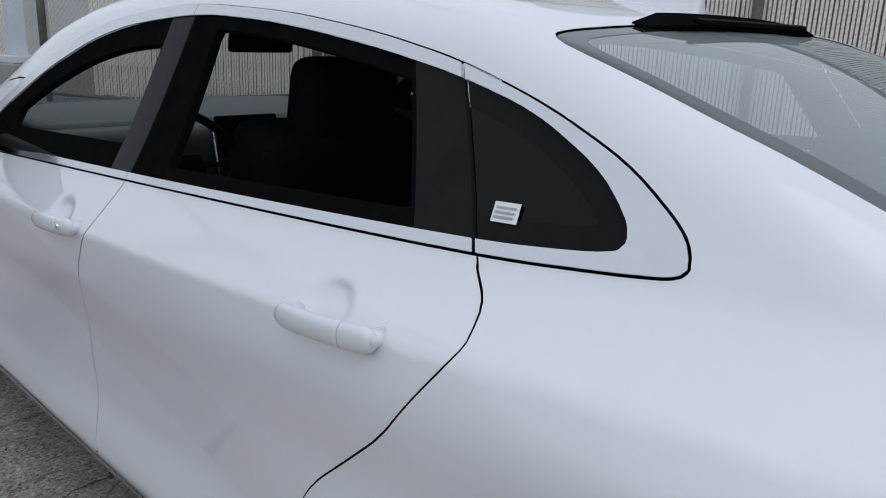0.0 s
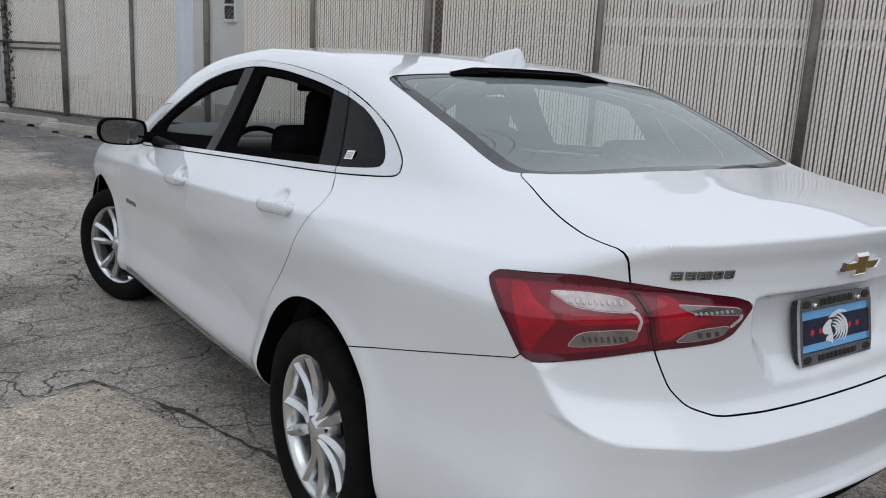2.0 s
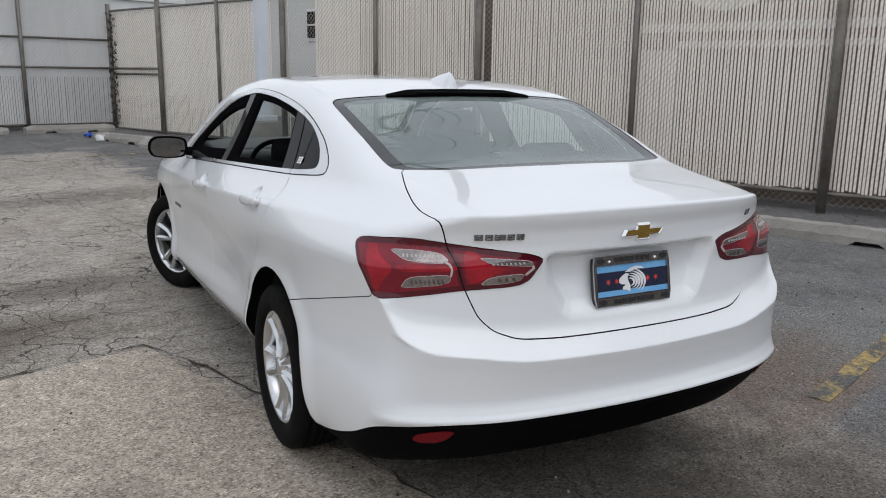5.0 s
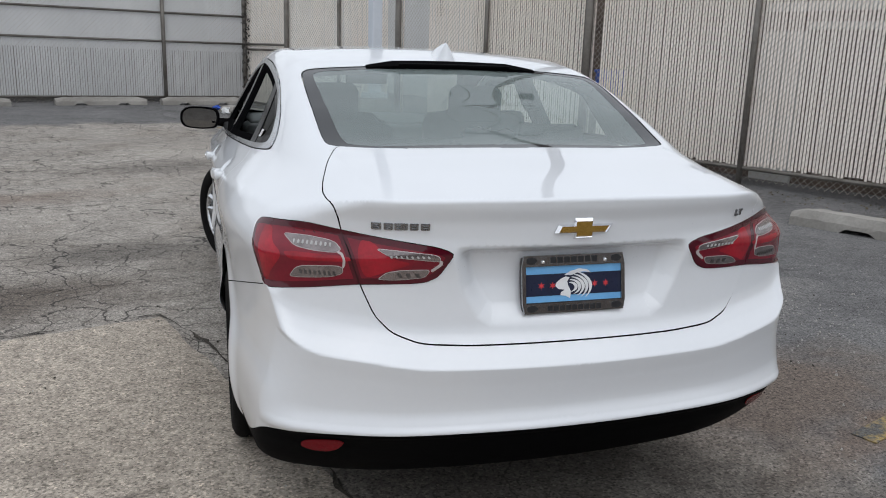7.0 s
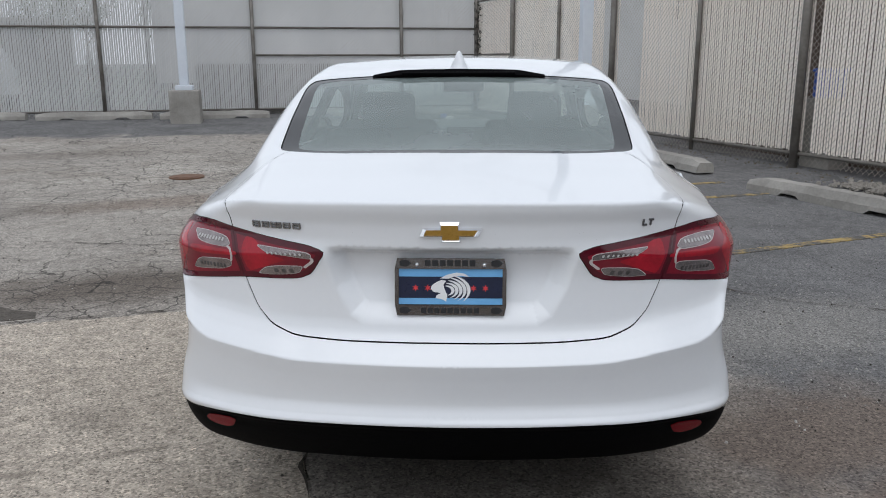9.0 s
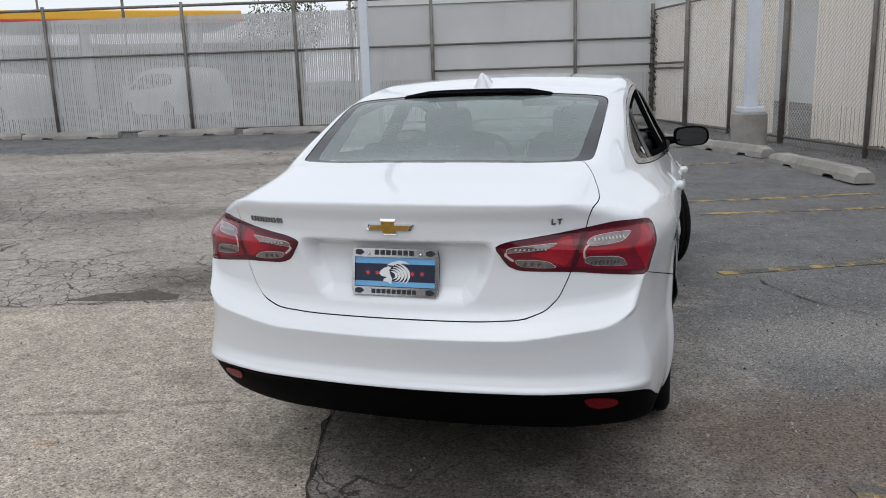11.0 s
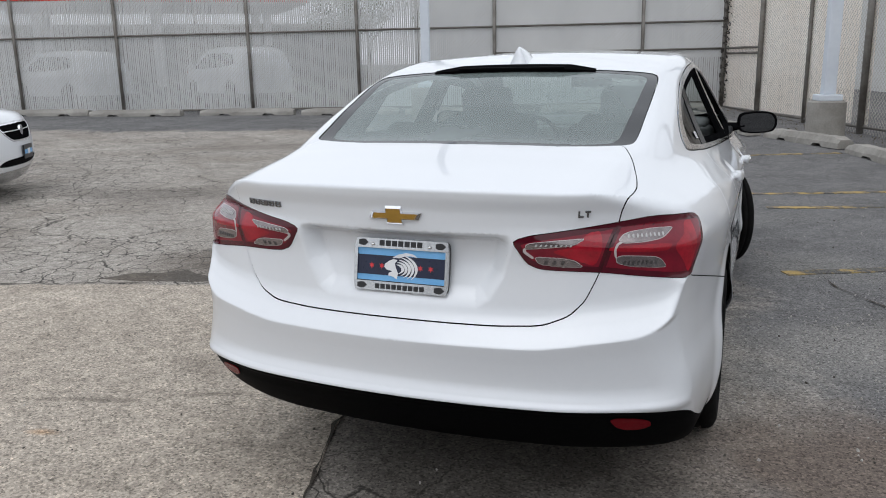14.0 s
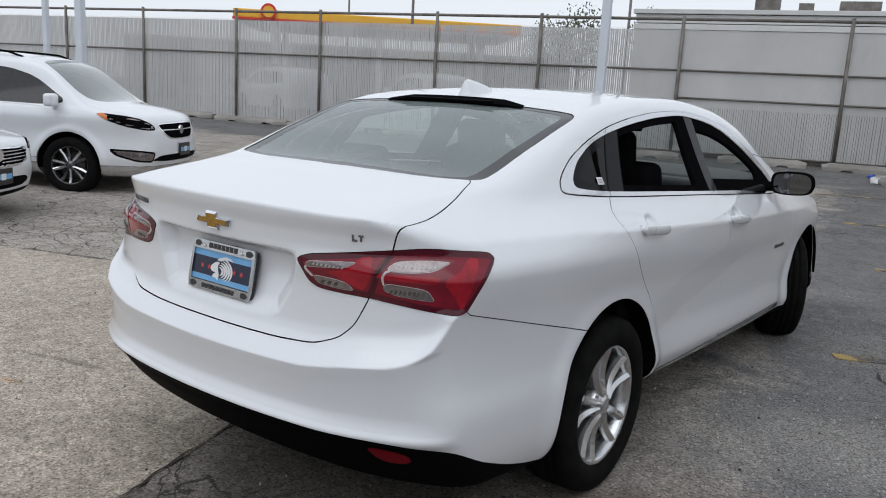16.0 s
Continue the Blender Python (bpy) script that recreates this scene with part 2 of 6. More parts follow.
def asphalt(name, dark, light, flecks=0.5, pits=0.5, lot=False, brown=0.4):
    """Aggregate in binder: broad tone, stones, grime and oil spots; on the lot also sealed bays, worn and stained
    places, shade painted under the sedan and cracks.
    """
    m, nt, b = shader(name, 0.9, spec=0.25)
    co = nt.nodes.new("ShaderNodeTexCoord")
    xyz = nt.nodes.new("ShaderNodeSeparateXYZ")
    nt.links.new(co.outputs["Object"], xyz.inputs[0])

    def linear(src, k, c):
        q = nt.nodes.new("ShaderNodeMath")
        q.operation = "MULTIPLY_ADD"
        q.inputs[1].default_value, q.inputs[2].default_value = k, c
        nt.links.new(src, q.inputs[0])
        return q.outputs[0]

    def both(p, q2, how):
        q = nt.nodes.new("ShaderNodeMath")
        q.operation = how
        nt.links.new(p, q.inputs[0])
        nt.links.new(q2, q.inputs[1])
        return q.outputs[0]

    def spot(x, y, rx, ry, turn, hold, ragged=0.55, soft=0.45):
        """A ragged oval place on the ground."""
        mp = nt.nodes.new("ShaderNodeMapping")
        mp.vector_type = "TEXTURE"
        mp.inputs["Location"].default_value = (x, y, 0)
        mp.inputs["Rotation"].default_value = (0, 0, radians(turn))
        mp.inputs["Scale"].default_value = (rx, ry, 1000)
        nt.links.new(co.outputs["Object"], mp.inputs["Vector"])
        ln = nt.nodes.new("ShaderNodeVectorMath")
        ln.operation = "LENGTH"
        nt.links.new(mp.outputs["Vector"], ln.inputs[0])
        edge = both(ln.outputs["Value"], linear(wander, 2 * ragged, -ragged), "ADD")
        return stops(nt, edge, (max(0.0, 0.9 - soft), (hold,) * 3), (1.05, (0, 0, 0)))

    wander = field(nt, 2.3, 8, 0.68, 0.4)
    stones = cells(nt, 118)
    grit = field(nt, 75, 3, 0.75)
    col = stops(nt, field(nt, 0.42, 7, 0.62, 0.5), (0.34, dark), (0.66, light))
    col = blend(nt, 0.35, col, stops(nt, field(nt, 2.6, 7, 0.7), (0.36, dark), (0.64, light)))
    grime = stops(nt, field(nt, 0.8, 7, 0.68, 0.7), (0.48, (0, 0, 0)), (0.66, (brown,) * 3))
    col = blend(nt, grime, col, (0.150, 0.122, 0.097))
    mottle = field(nt, 11, 7, 0.78)
    col = blend(nt, stops(nt, mottle, (0.36, (0.6, 0.6, 0.6)), (0.50, (0, 0, 0))), col, (0.55, 0.54, 0.53), "MULTIPLY")
    col = blend(nt, stops(nt, mottle, (0.52, (0, 0, 0)), (0.66, (0.6, 0.6, 0.6))), col, (1.45, 1.45, 1.43), "MULTIPLY")
    if lot:
        # the bays along the side fence and the strip along the back fence were sealed dark
        side = both(linear(xyz.outputs["X"], 0.98, -1.45), linear(xyz.outputs["Y"], 0.15, 0.0), "ADD")
        back = both(linear(xyz.outputs["X"], -0.2696, 4.6 + 0.05), linear(xyz.outputs["Y"], 0.963, -17.82), "ADD")
        zone = both(linear(side, 0.55, 0.30), linear(back, 0.55, 0.0), "MAXIMUM")
        lim = nt.nodes.new("ShaderNodeClamp")
        lim.inputs["Min"].default_value, lim.inputs["Max"].default_value = -0.6, 0.55
        nt.links.new(zone, lim.inputs["Value"])
        worn = linear(field(nt, 0.9, 9, 0.72, 0.6), 1.7, -0.80)
        sealed = stops(nt, both(lim.outputs[0], worn, "ADD"), (0.08, (0, 0, 0)), (0.34, (0.9, 0.9, 0.9)))
        tar = stops(nt, field(nt, 1.3, 8, 0.7), (0.34, (0.092, 0.092, 0.096)), (0.68, (0.168, 0.167, 0.171)))
        tar = blend(nt, stops(nt, mottle, (0.52, (0, 0, 0)), (0.64, (0.6, 0.6, 0.6))), tar, (0.20, 0.198, 0.195))
        col = blend(nt, sealed, col, tar)
        # worn bare places with loose pale stones, brown grime, old oil, and shade painted under the sedan
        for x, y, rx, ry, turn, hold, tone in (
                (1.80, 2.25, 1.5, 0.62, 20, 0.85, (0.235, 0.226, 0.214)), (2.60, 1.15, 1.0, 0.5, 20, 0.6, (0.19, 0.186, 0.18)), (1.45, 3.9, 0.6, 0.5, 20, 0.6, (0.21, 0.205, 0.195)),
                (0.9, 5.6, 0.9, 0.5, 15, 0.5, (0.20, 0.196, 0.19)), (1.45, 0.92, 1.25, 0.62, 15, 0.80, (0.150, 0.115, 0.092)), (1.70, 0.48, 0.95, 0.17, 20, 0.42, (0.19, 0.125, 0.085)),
                # the (0.05, 0.9) oval puts contact shade under the sedan into the colour
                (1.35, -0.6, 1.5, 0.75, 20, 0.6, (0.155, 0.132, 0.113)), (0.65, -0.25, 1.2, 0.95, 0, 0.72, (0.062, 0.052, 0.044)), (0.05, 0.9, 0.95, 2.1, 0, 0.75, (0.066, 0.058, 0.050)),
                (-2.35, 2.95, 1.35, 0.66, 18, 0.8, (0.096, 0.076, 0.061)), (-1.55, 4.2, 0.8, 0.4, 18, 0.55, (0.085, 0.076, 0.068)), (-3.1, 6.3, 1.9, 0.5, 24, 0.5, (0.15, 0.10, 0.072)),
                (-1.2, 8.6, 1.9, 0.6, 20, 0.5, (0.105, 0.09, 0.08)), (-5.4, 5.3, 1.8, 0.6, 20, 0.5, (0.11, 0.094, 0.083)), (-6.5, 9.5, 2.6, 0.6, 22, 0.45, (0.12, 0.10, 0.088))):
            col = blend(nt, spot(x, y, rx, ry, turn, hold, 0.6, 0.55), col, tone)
    else:
        for x, y, rx, ry, turn, hold in ((-1.75, 0.44, 0.36, 0.035, 16, 0.6), (-1.28, 0.66, 0.26, 0.04, 25, 0.55), (-1.55, 0.95, 0.30, 0.16, 10, 0.32), (-0.85, 0.30, 0.20, 0.07, 10, 0.4)):
            col = blend(nt, spot(x, y, rx, ry, turn, hold, 0.8, 0.7), col, (0.105, 0.088, 0.074))
        col = blend(nt, spot(-1.69, 0.12, 0.09, 0.035, 10, 0.6, 0.7, 0.8), col, (0.33, 0.17, 0.06))
    # pale stones and dark pits of the aggregate
    for fac, k in ((stops(nt, stones, (0.72, (0, 0, 0)), (0.98, (flecks,) * 3)), 1.7), (stops(nt, stones, (0.03, (pits,) * 3), (0.32, (0, 0, 0))), 0.35),
                   (stops(nt, grit, (0.32, (pits,) * 3), (0.48, (0, 0, 0))), 0.40), (stops(nt, grit, (0.55, (0, 0, 0)), (0.70, (flecks,) * 3)), 1.5)):
        col = blend(nt, fac, col, (k, k, k * 0.985), "MULTIPLY")
    drips = stops(nt, field(nt, 5.5, 4, 0.6, 0.3), (0.66, (0, 0, 0)), (0.72, (0.45, 0.45, 0.45)))
    drips = blend(nt, 1.0, drips, stops(nt, field(nt, 0.6, 2), (0.48, (0, 0, 0)), (0.58, (1, 1, 1))), "MULTIPLY")
    col = blend(nt, drips, col, (0.06, 0.055, 0.05))
    if lot:
        # two generations of cracks, closing where the sealer still holds
        where = field(nt, 0.30, 4, 0.6)
        keep = stops(nt, linear(xyz.outputs["X"], -0.4, 0.5), (0.1, (0.22, 0.22, 0.22)), (0.6, (1, 1, 1)))
        for scale, wide, lo, hi, hold in ((0.85, 0.008, 0.32, 0.46, 0.95), (2.3, 0.018, 0.38, 0.52, 0.95), (5.0, 0.030, 0.44, 0.56, 0.85)):
            line = stops(nt, cells(nt, scale, 0.8 / scale ** 0.75, "DISTANCE_TO_EDGE"), (wide * 0.35, (1, 1, 1)), (wide, (0, 0, 0)))
            line = blend(nt, 1.0, line, stops(nt, where, (lo, (0.05, 0.05, 0.05)), (hi, (hold,) * 3)), "MULTIPLY")
            line = blend(nt, 1.0, line, keep, "MULTIPLY")
            col = blend(nt, line, col, (0.030, 0.027, 0.024))
    nt.links.new(col, b.inputs["Base Color"])
    relief(nt, b, both(stones, grit, "ADD"), 0.45, 0.006)
    return m


ground_dark = asphalt("cracked_asphalt", (0.255, 0.232, 0.208), (0.42, 0.385, 0.345), 0.75, 0.8, True)
ground_pale = asphalt("pale_patched_asphalt", (0.350, 0.302, 0.251), (0.452, 0.398, 0.337), 0.7, 0.75, False, 0.25)
ground_stain = asphalt("oily_asphalt", (0.055, 0.048, 0.042), (0.12, 0.105, 0.09), 0.3, 0.6, False, 0.5)
crack_dark = asphalt("open_joint", (0.042, 0.036, 0.030), (0.100, 0.086, 0.072), 0.3, 0.7)


def worn_paint(name, colour):
    m, nt, b = shader(name, 0.9, spec=0.3)
    w = field(nt, 5, 8, 0.75)
    n = field(nt, 95, 3, 0.75)
    base = stops(nt, n, (0.4, (0.060, 0.058, 0.056)), (0.62, (0.15, 0.145, 0.138)))
    nt.links.new(blend(nt, stops(nt, w, (0.46, (0, 0, 0)), (0.58, (0.8, 0.8, 0.8))), base, colour), b.inputs["Base Color"])
    relief(nt, b, n, 0.5, 0.006)
    return m


fade_yellow = worn_paint("worn_yellow_line", (0.50, 0.35, 0.115))


# ---- building helpers ----
def link(name, verts, faces, material, parent=None, label="", smooth=True, normals=None):
    me = bpy.data.meshes.new(name)
    me.from_pydata([tuple(v) for v in verts], [], [tuple(f) for f in faces])
    me.materials.append(material)
    if smooth:
        me.polygons.foreach_set("use_smooth", [True] * len(me.polygons))
    me.update()
    if normals is not None:
        me.normals_split_custom_set_from_vertices([tuple(n) for n in normals])
    ob = new(name, me)
    ob.parent = parent
    if label:
        ob["label"] = label
    return ob


def part(name, bm, material, parent=None, label="", smooth=False):
    me = bpy.data.meshes.new(name)
    bmesh.ops.recalc_face_normals(bm, faces=bm.faces)
    if smooth:
        for f in bm.faces:
            f.smooth = True
    bm.to_mesh(me)
    bm.free()
    me.materials.append(material)
    ob = new(name, me)
    ob.parent = parent
    if label:
        ob["label"] = label
    return ob


def empty(name, label, category, group="", kind=""):
    ob = new(name)
    ob.empty_display_size = 0.2
    return tagged(ob, label, category, group, kind)


def box(bm, size, at, rot=(0, 0, 0), bevel=0.0, seg=2):
    """A box with rounded edges, added to bm."""
    m = Matrix.Translation(at) @ Euler([radians(a) for a in rot]).to_matrix().to_4x4()
    r = bmesh.ops.create_cube(bm, size=1.0, matrix=Matrix.Diagonal((*size, 1)))
    vs = r["verts"]
    if bevel:
        es = list({e for v in vs for e in v.link_edges})
        r = bmesh.ops.bevel(bm, geom=es, offset=bevel, segments=seg, affect="EDGES", profile=0.6)
        vs = list({v for f in r["faces"] for v in f.verts} | {v for v in vs if v.is_valid})
    bmesh.ops.transform(bm, matrix=m, verts=vs)
    return vs


def rod(bm, a, b, r1, r2=None, seg=10):
    a, b = Vector(a), Vector(b)
    d = b - a
    m = Matrix.Translation((a + b) / 2) @ d.to_track_quat("Z", "Y").to_matrix().to_4x4()
    bmesh.ops.create_cone(bm, cap_ends=True, segments=seg, radius1=r1, radius2=r1 if r2 is None else r2, depth=d.length, matrix=m)


def lathe(bm, profile, seg=64, axis="X"):
    """A ring swept round X from (radius, x) pairs."""
    rings = []
    for k in range(seg):
        a = 2 * math.pi * k / seg
        rings.append([bm.verts.new((x, r * math.cos(a), r * math.sin(a))) for r, x in profile])
    for k in range(seg):
        p, q = rings[k], rings[(k + 1) % seg]
        for i in range(len(profile) - 1):
            bm.faces.new((p[i], p[i + 1], q[i + 1], q[i]))


def prism(bm, outline, depth, m=None):
    """A flat outline (x, z) drawn out along y by depth."""
    f = [bm.verts.new((x, 0, z)) for x, z in outline]
    g = [bm.verts.new((x, depth, z)) for x, z in outline]
    n = len(f)
    bm.faces.new(f)
    bm.faces.new(g[::-1])
    for i in range(n):
        bm.faces.new((f[i], g[i], g[(i + 1) % n], f[(i + 1) % n]))
    if m is not None:
        bmesh.ops.transform(bm, matrix=m, verts=f + g)
    return f + g


def rounded(points, rounds=2, keep=0.25):
    """Chaikin's corner cutting on a closed outline."""
    p = np.array(points, float)
    for _ in range(rounds):
        q = np.roll(p, -1, 0)
        p = np.stack([p * (1 - keep) + q * keep, p * keep + q * (1 - keep)], 1).reshape(-1, 2)
    return p


def inside(outline, u, v):
    """Signed distance to a closed outline: below nought inside."""
    a = np.array(outline, float)
    b = np.roll(a, -1, 0)
    d2 = np.full(u.shape, 1e9)
    odd = np.zeros(u.shape, bool)
    for (x0, y0), (x1, y1) in zip(a, b):
        ex, ey = x1 - x0, y1 - y0
        t = np.clip(((u - x0) * ex + (v - y0) * ey) / max(ex * ex + ey * ey, 1e-12), 0, 1)
        d2 = np.minimum(d2, (u - x0 - t * ex) ** 2 + (v - y0 - t * ey) ** 2)
        if y0 != y1:
            odd ^= ((y0 > v) != (y1 > v)) & (u < ex * (v - y0) / (y1 - y0) + x0)
    return np.where(odd, -1, 1) * np.sqrt(d2)


def cut(V, F, sd):
    """The part of a triangle mesh where sd is below nought, cut cleanly along its edge."""
    sd = np.where(np.abs(sd) < 1e-7, 1e-7, sd)
    s = sd[F] < 0
    n = s.sum(1)
    whole = F[n == 3]
    new_v, made, tris = [], {}, []

    def between(i, j):
        key = (i, j) if i < j else (j, i)
        if key not in made:
            t = sd[i] / (sd[i] - sd[j])
            made[key] = len(V) + len(new_v)
            new_v.append(V[i] + t * (V[j] - V[i]))
        return made[key]

    for f, k in zip(F[n == 1], s[n == 1]):
        i = int(np.argmax(k))
        a, b, c = f[i], f[(i + 1) % 3], f[(i + 2) % 3]
        tris.append((a, between(a, b), between(a, c)))
    for f, k in zip(F[n == 2], s[n == 2]):
        i = int(np.argmin(k))
        a, b, c = f[i], f[(i + 1) % 3], f[(i + 2) % 3]
        p, q = between(a, b), between(a, c)
        tris += [(p, b, c), (p, c, q)]
    V2 = np.concatenate([V, np.array(new_v)]) if new_v else V
    F2 = np.concatenate([whole, np.array(tris, int)]) if tris else whole
    used, idx = np.unique(F2, return_inverse=True)
    return V2[used], idx.reshape(-1, 3)


def loft(fn, y0, y1, z0, steps, around):
    """Half a closed skin (x >= 0) found by walking out from an axis along y until fn turns positive."""
    n0, n1, n2 = steps
    th = np.linspace(-math.pi / 2, math.pi / 2, around)
    rows = [(y0, -math.sin(a), math.cos(a)) for a in np.linspace(math.pi / 2 * 0.9995, 0, n0, endpoint=False)]
    rows += [(y, 0.0, 1.0) for y in np.linspace(y0, y1, n1)]
    rows += [(y1, math.sin(a), math.cos(a)) for a in np.linspace(0, math.pi / 2 * 0.9995, n2 + 1)[1:]]
    rows = np.array(rows)
    O = np.zeros((len(rows), around, 3))
    O[..., 1], O[..., 2] = rows[:, :1], z0
    D = np.stack([rows[:, 2:] * np.cos(th), np.broadcast_to(rows[:, 1:2], (len(rows), around)), rows[:, 2:] * np.sin(th)], -1)
    lo, hi = np.zeros(D.shape[:2]), np.full(D.shape[:2], 1.6)
    s = np.linspace(0.05, 1.6, 50)
    done = np.zeros(lo.shape, bool)
    for k in s:
        out = fn(O + D * k) > 0
        hi = np.where(out & ~done, k, hi)
        lo = np.where(~out & ~done, k, lo)
        done |= out
    for _ in range(22):
        m = (lo + hi) / 2
        out = fn(O + D * m[..., None]) > 0
        hi, lo = np.where(out, m, hi), np.where(out, lo, m)
    V = (O + D * hi[..., None])
    V[:, 0, 0] = V[:, -1, 0] = 0.0
    idx = np.arange(len(rows) * around).reshape(len(rows), around)
    a, b, c, d = idx[:-1, :-1], idx[1:, :-1], idx[1:, 1:], idx[:-1, 1:]
    F = np.concatenate([np.stack([a, b, c], -1).reshape(-1, 3), np.stack([a, c, d], -1).reshape(-1, 3)])
    return V.reshape(-1, 3), F


def gradient(fn, p, e=2e-4):
    return np.stack([fn(p + np.eye(3)[k] * e) - fn(p - np.eye(3)[k] * e) for k in range(3)], -1) / (2 * e)


def settle(fn, V):
    for _ in range(2):
        g = gradient(fn, V)
        V = V - g * (fn(V) / np.maximum((g * g).sum(-1), 0.1))[:, None]
    return V


def panel(name, fn, V, F, material, parent, label="", side=1, lip=0.003, lift=0.0, settle_it=True):
    """A skin panel with a turned-in edge. side: 1 right, -1 left, 0 both halves joined."""
    if settle_it:
        V = settle(fn, V)
    N = gradient(fn, V)
    N /= np.maximum(np.linalg.norm(N, axis=1), 1e-6)[:, None]
    V = V + N * lift
    tri = V[F]
    flip = (np.cross(tri[:, 1] - tri[:, 0], tri[:, 2] - tri[:, 0]) * N[F].mean(1)).sum(1) < 0
    F = F.copy()
    F[flip] = F[flip][:, ::-1]
    E = np.concatenate([F[:, [0, 1]], F[:, [1, 2]], F[:, [2, 0]]])
    key = np.sort(E, 1)
    _, first, count = np.unique(key, axis=0, return_index=True, return_counts=True)
    rim = E[first[count == 1]]
    rim = rim[(np.abs(V[rim[:, 0], 0]) > 1e-4) | (np.abs(V[rim[:, 1], 0]) > 1e-4)]
    n = len(V)
    P, M = [V], [N]
    faces = [F]
    if lip and len(rim):
        ends = rim.reshape(-1)
        inner = V[ends] - N[ends] * lip
        P += [V[ends], inner]
        M += [N[ends], N[ends]]
        k = np.arange(len(rim)) * 2
        m = len(ends)
        faces += [np.stack([n + k + 1, n + k, n + m + k], -1), np.stack([n + k + 1, n + m + k, n + m + k + 1], -1)]
    V, N, F = np.concatenate(P), np.concatenate(M), np.concatenate(faces)
    if side <= 0:
        L, LN, LF = V * [-1, 1, 1], N * [-1, 1, 1], F[:, ::-1]
        if side == 0:
            V, N, F = np.concatenate([V, L]), np.concatenate([N, LN]), np.concatenate([F, LF + len(V)])
        else:
            V, N, F = L, LN, LF
    return link(name, V, F, material, parent, label, True, N)



# ---- the sedan's surface, as a smooth solid: x across, y forwards from the tail, z up ----
def curve(xs, ys):
    """A smooth monotone-tangent cubic through a few knots."""
    xs, ys = np.array(xs, float), np.array(ys, float)
    h = np.diff(xs)
    d = np.diff(ys) / h
    m = np.zeros(len(xs))
    m[0], m[-1] = d[0], d[-1]
    for i in range(1, len(xs) - 1):
        if d[i - 1] * d[i] > 0:
            w1, w2 = 2 * h[i] + h[i - 1], h[i] + 2 * h[i - 1]
            m[i] = (w1 + w2) / (w1 / d[i - 1] + w2 / d[i])

    def at(x):
        x = np.clip(x, xs[0], xs[-1])
        i = np.clip(np.searchsorted(xs, x) - 1, 0, len(h) - 1)
        t = (x - xs[i]) / h[i]
        return ((1 + 2 * t) * (1 - t) ** 2 * ys[i] + t * (1 - t) ** 2 * h[i] * m[i]
                + t * t * (3 - 2 * t) * ys[i + 1] + t * t * (t - 1) * h[i] * m[i + 1])
    return at


def ramp(a, b, x):
    t = np.clip((x - a) / (b - a), 0, 1)
    return t * t * (3 - 2 * t)


def smax(a, b, r):
    return np.maximum(a, b) + np.maximum(r - np.abs(a - b), 0) ** 2 / (4 * r)


HUB_R, HUB_F, HUB_Z, TYRE = (0.793, 1.12), (0.775, 3.93), 0.332, 0.336
top_line = curve([-0.3, 0.0, 0.2, 0.45, 0.58, 0.9, 1.2, 1.4, 1.75, 2.2, 2.7, 3.0, 3.4, 3.78, 4.0, 4.4, 4.75, 5.0],
                 [1.06, 1.104, 1.135, 1.165, 1.185, 1.302, 1.408, 1.452, 1.488, 1.500, 1.468, 1.408, 1.218, 1.055, 1.035, 0.965, 0.86, 0.72])
crown = curve([-0.2, 0.6, 1.2, 2.2, 3.0, 3.8, 5.0], [0.085, 0.05, 0.07, 0.075, 0.085, 0.07, 0.09])
belt_line = curve([0.2, 0.9, 1.19, 2.2, 3.4, 4.2], [1.15, 1.13, 1.112, 1.05, 1.0, 0.97])
flank = curve([-0.95, -0.85, -0.78, -0.72, -0.66, -0.52, -0.36, -0.215, -0.124, -0.114, -0.102, 0.0, 0.5],
              [0.70, 0.75, 0.84, 0.897, 0.917, 0.902, 0.909, 0.928, 0.9310, 0.9285, 0.921, 0.849, 0.599])
shoulder_in = curve([0.0, 0.4, 0.9, 1.19, 2.2, 3.0, 3.6, 4.4], [0.17, 0.15, 0.09, 0.056, 0.0, 0.01, 0.03, 0.08])
tail_in = curve([-0.1, 0.0, 0.235, 0.39, 0.8, 1.3, 3.6, 4.2, 4.6, 4.95], [0.22, 0.16, 0.09, 0.062, 0.012, 0.0, 0.0, 0.03, 0.11, 0.3])
rear_line = curve([0.15, 0.25, 0.32, 0.40, 0.45, 0.474, 0.480, 0.50, 0.535, 0.60, 0.650, 0.653, 0.657, 0.664, 0.70, 0.735, 0.765, 0.87, 0.955, 1.03, 1.08, 1.12],
                  [0.36, 0.17, 0.08, 0.01, -0.025, -0.050, -0.0515, -0.042, -0.031, -0.0385, -0.0485, -0.0489, -0.0470, -0.0405, -0.004, 0.020, 0.027, 0.034, 0.024, 0.018, 0.002, -0.004])
front_line = curve([0.15, 0.3, 0.5, 0.75, 0.9, 1.1], [4.80, 4.92, 4.95, 4.93, 4.85, 4.7])

edge_rise = curve([0.0, 0.40, 0.594, 0.70, 0.76, 0.79, 0.811, 0.83, 0.87, 1.0], [0.0, 0.004, 0.027, 0.04, 0.053, 0.070, 0.093, 0.14, 0.20, 0.24])


# the lid's sunk field round the plate, and the swept crease low on the doors
PLATE_FIELD = [(-0.4, 1.2), (0.352, 1.2), (0.348, 0.93), (0.326, 0.85), (0.285, 0.775), (0.245, 0.753), (-0.4, 0.747)]
sweep = curve([0.9, 1.41, 1.57, 1.78, 1.98, 2.32, 2.60, 2.89, 3.3, 3.9], [0.60, 0.665, 0.70, 0.747, 0.779, 0.830, 0.876, 0.893, 0.880, 0.83])


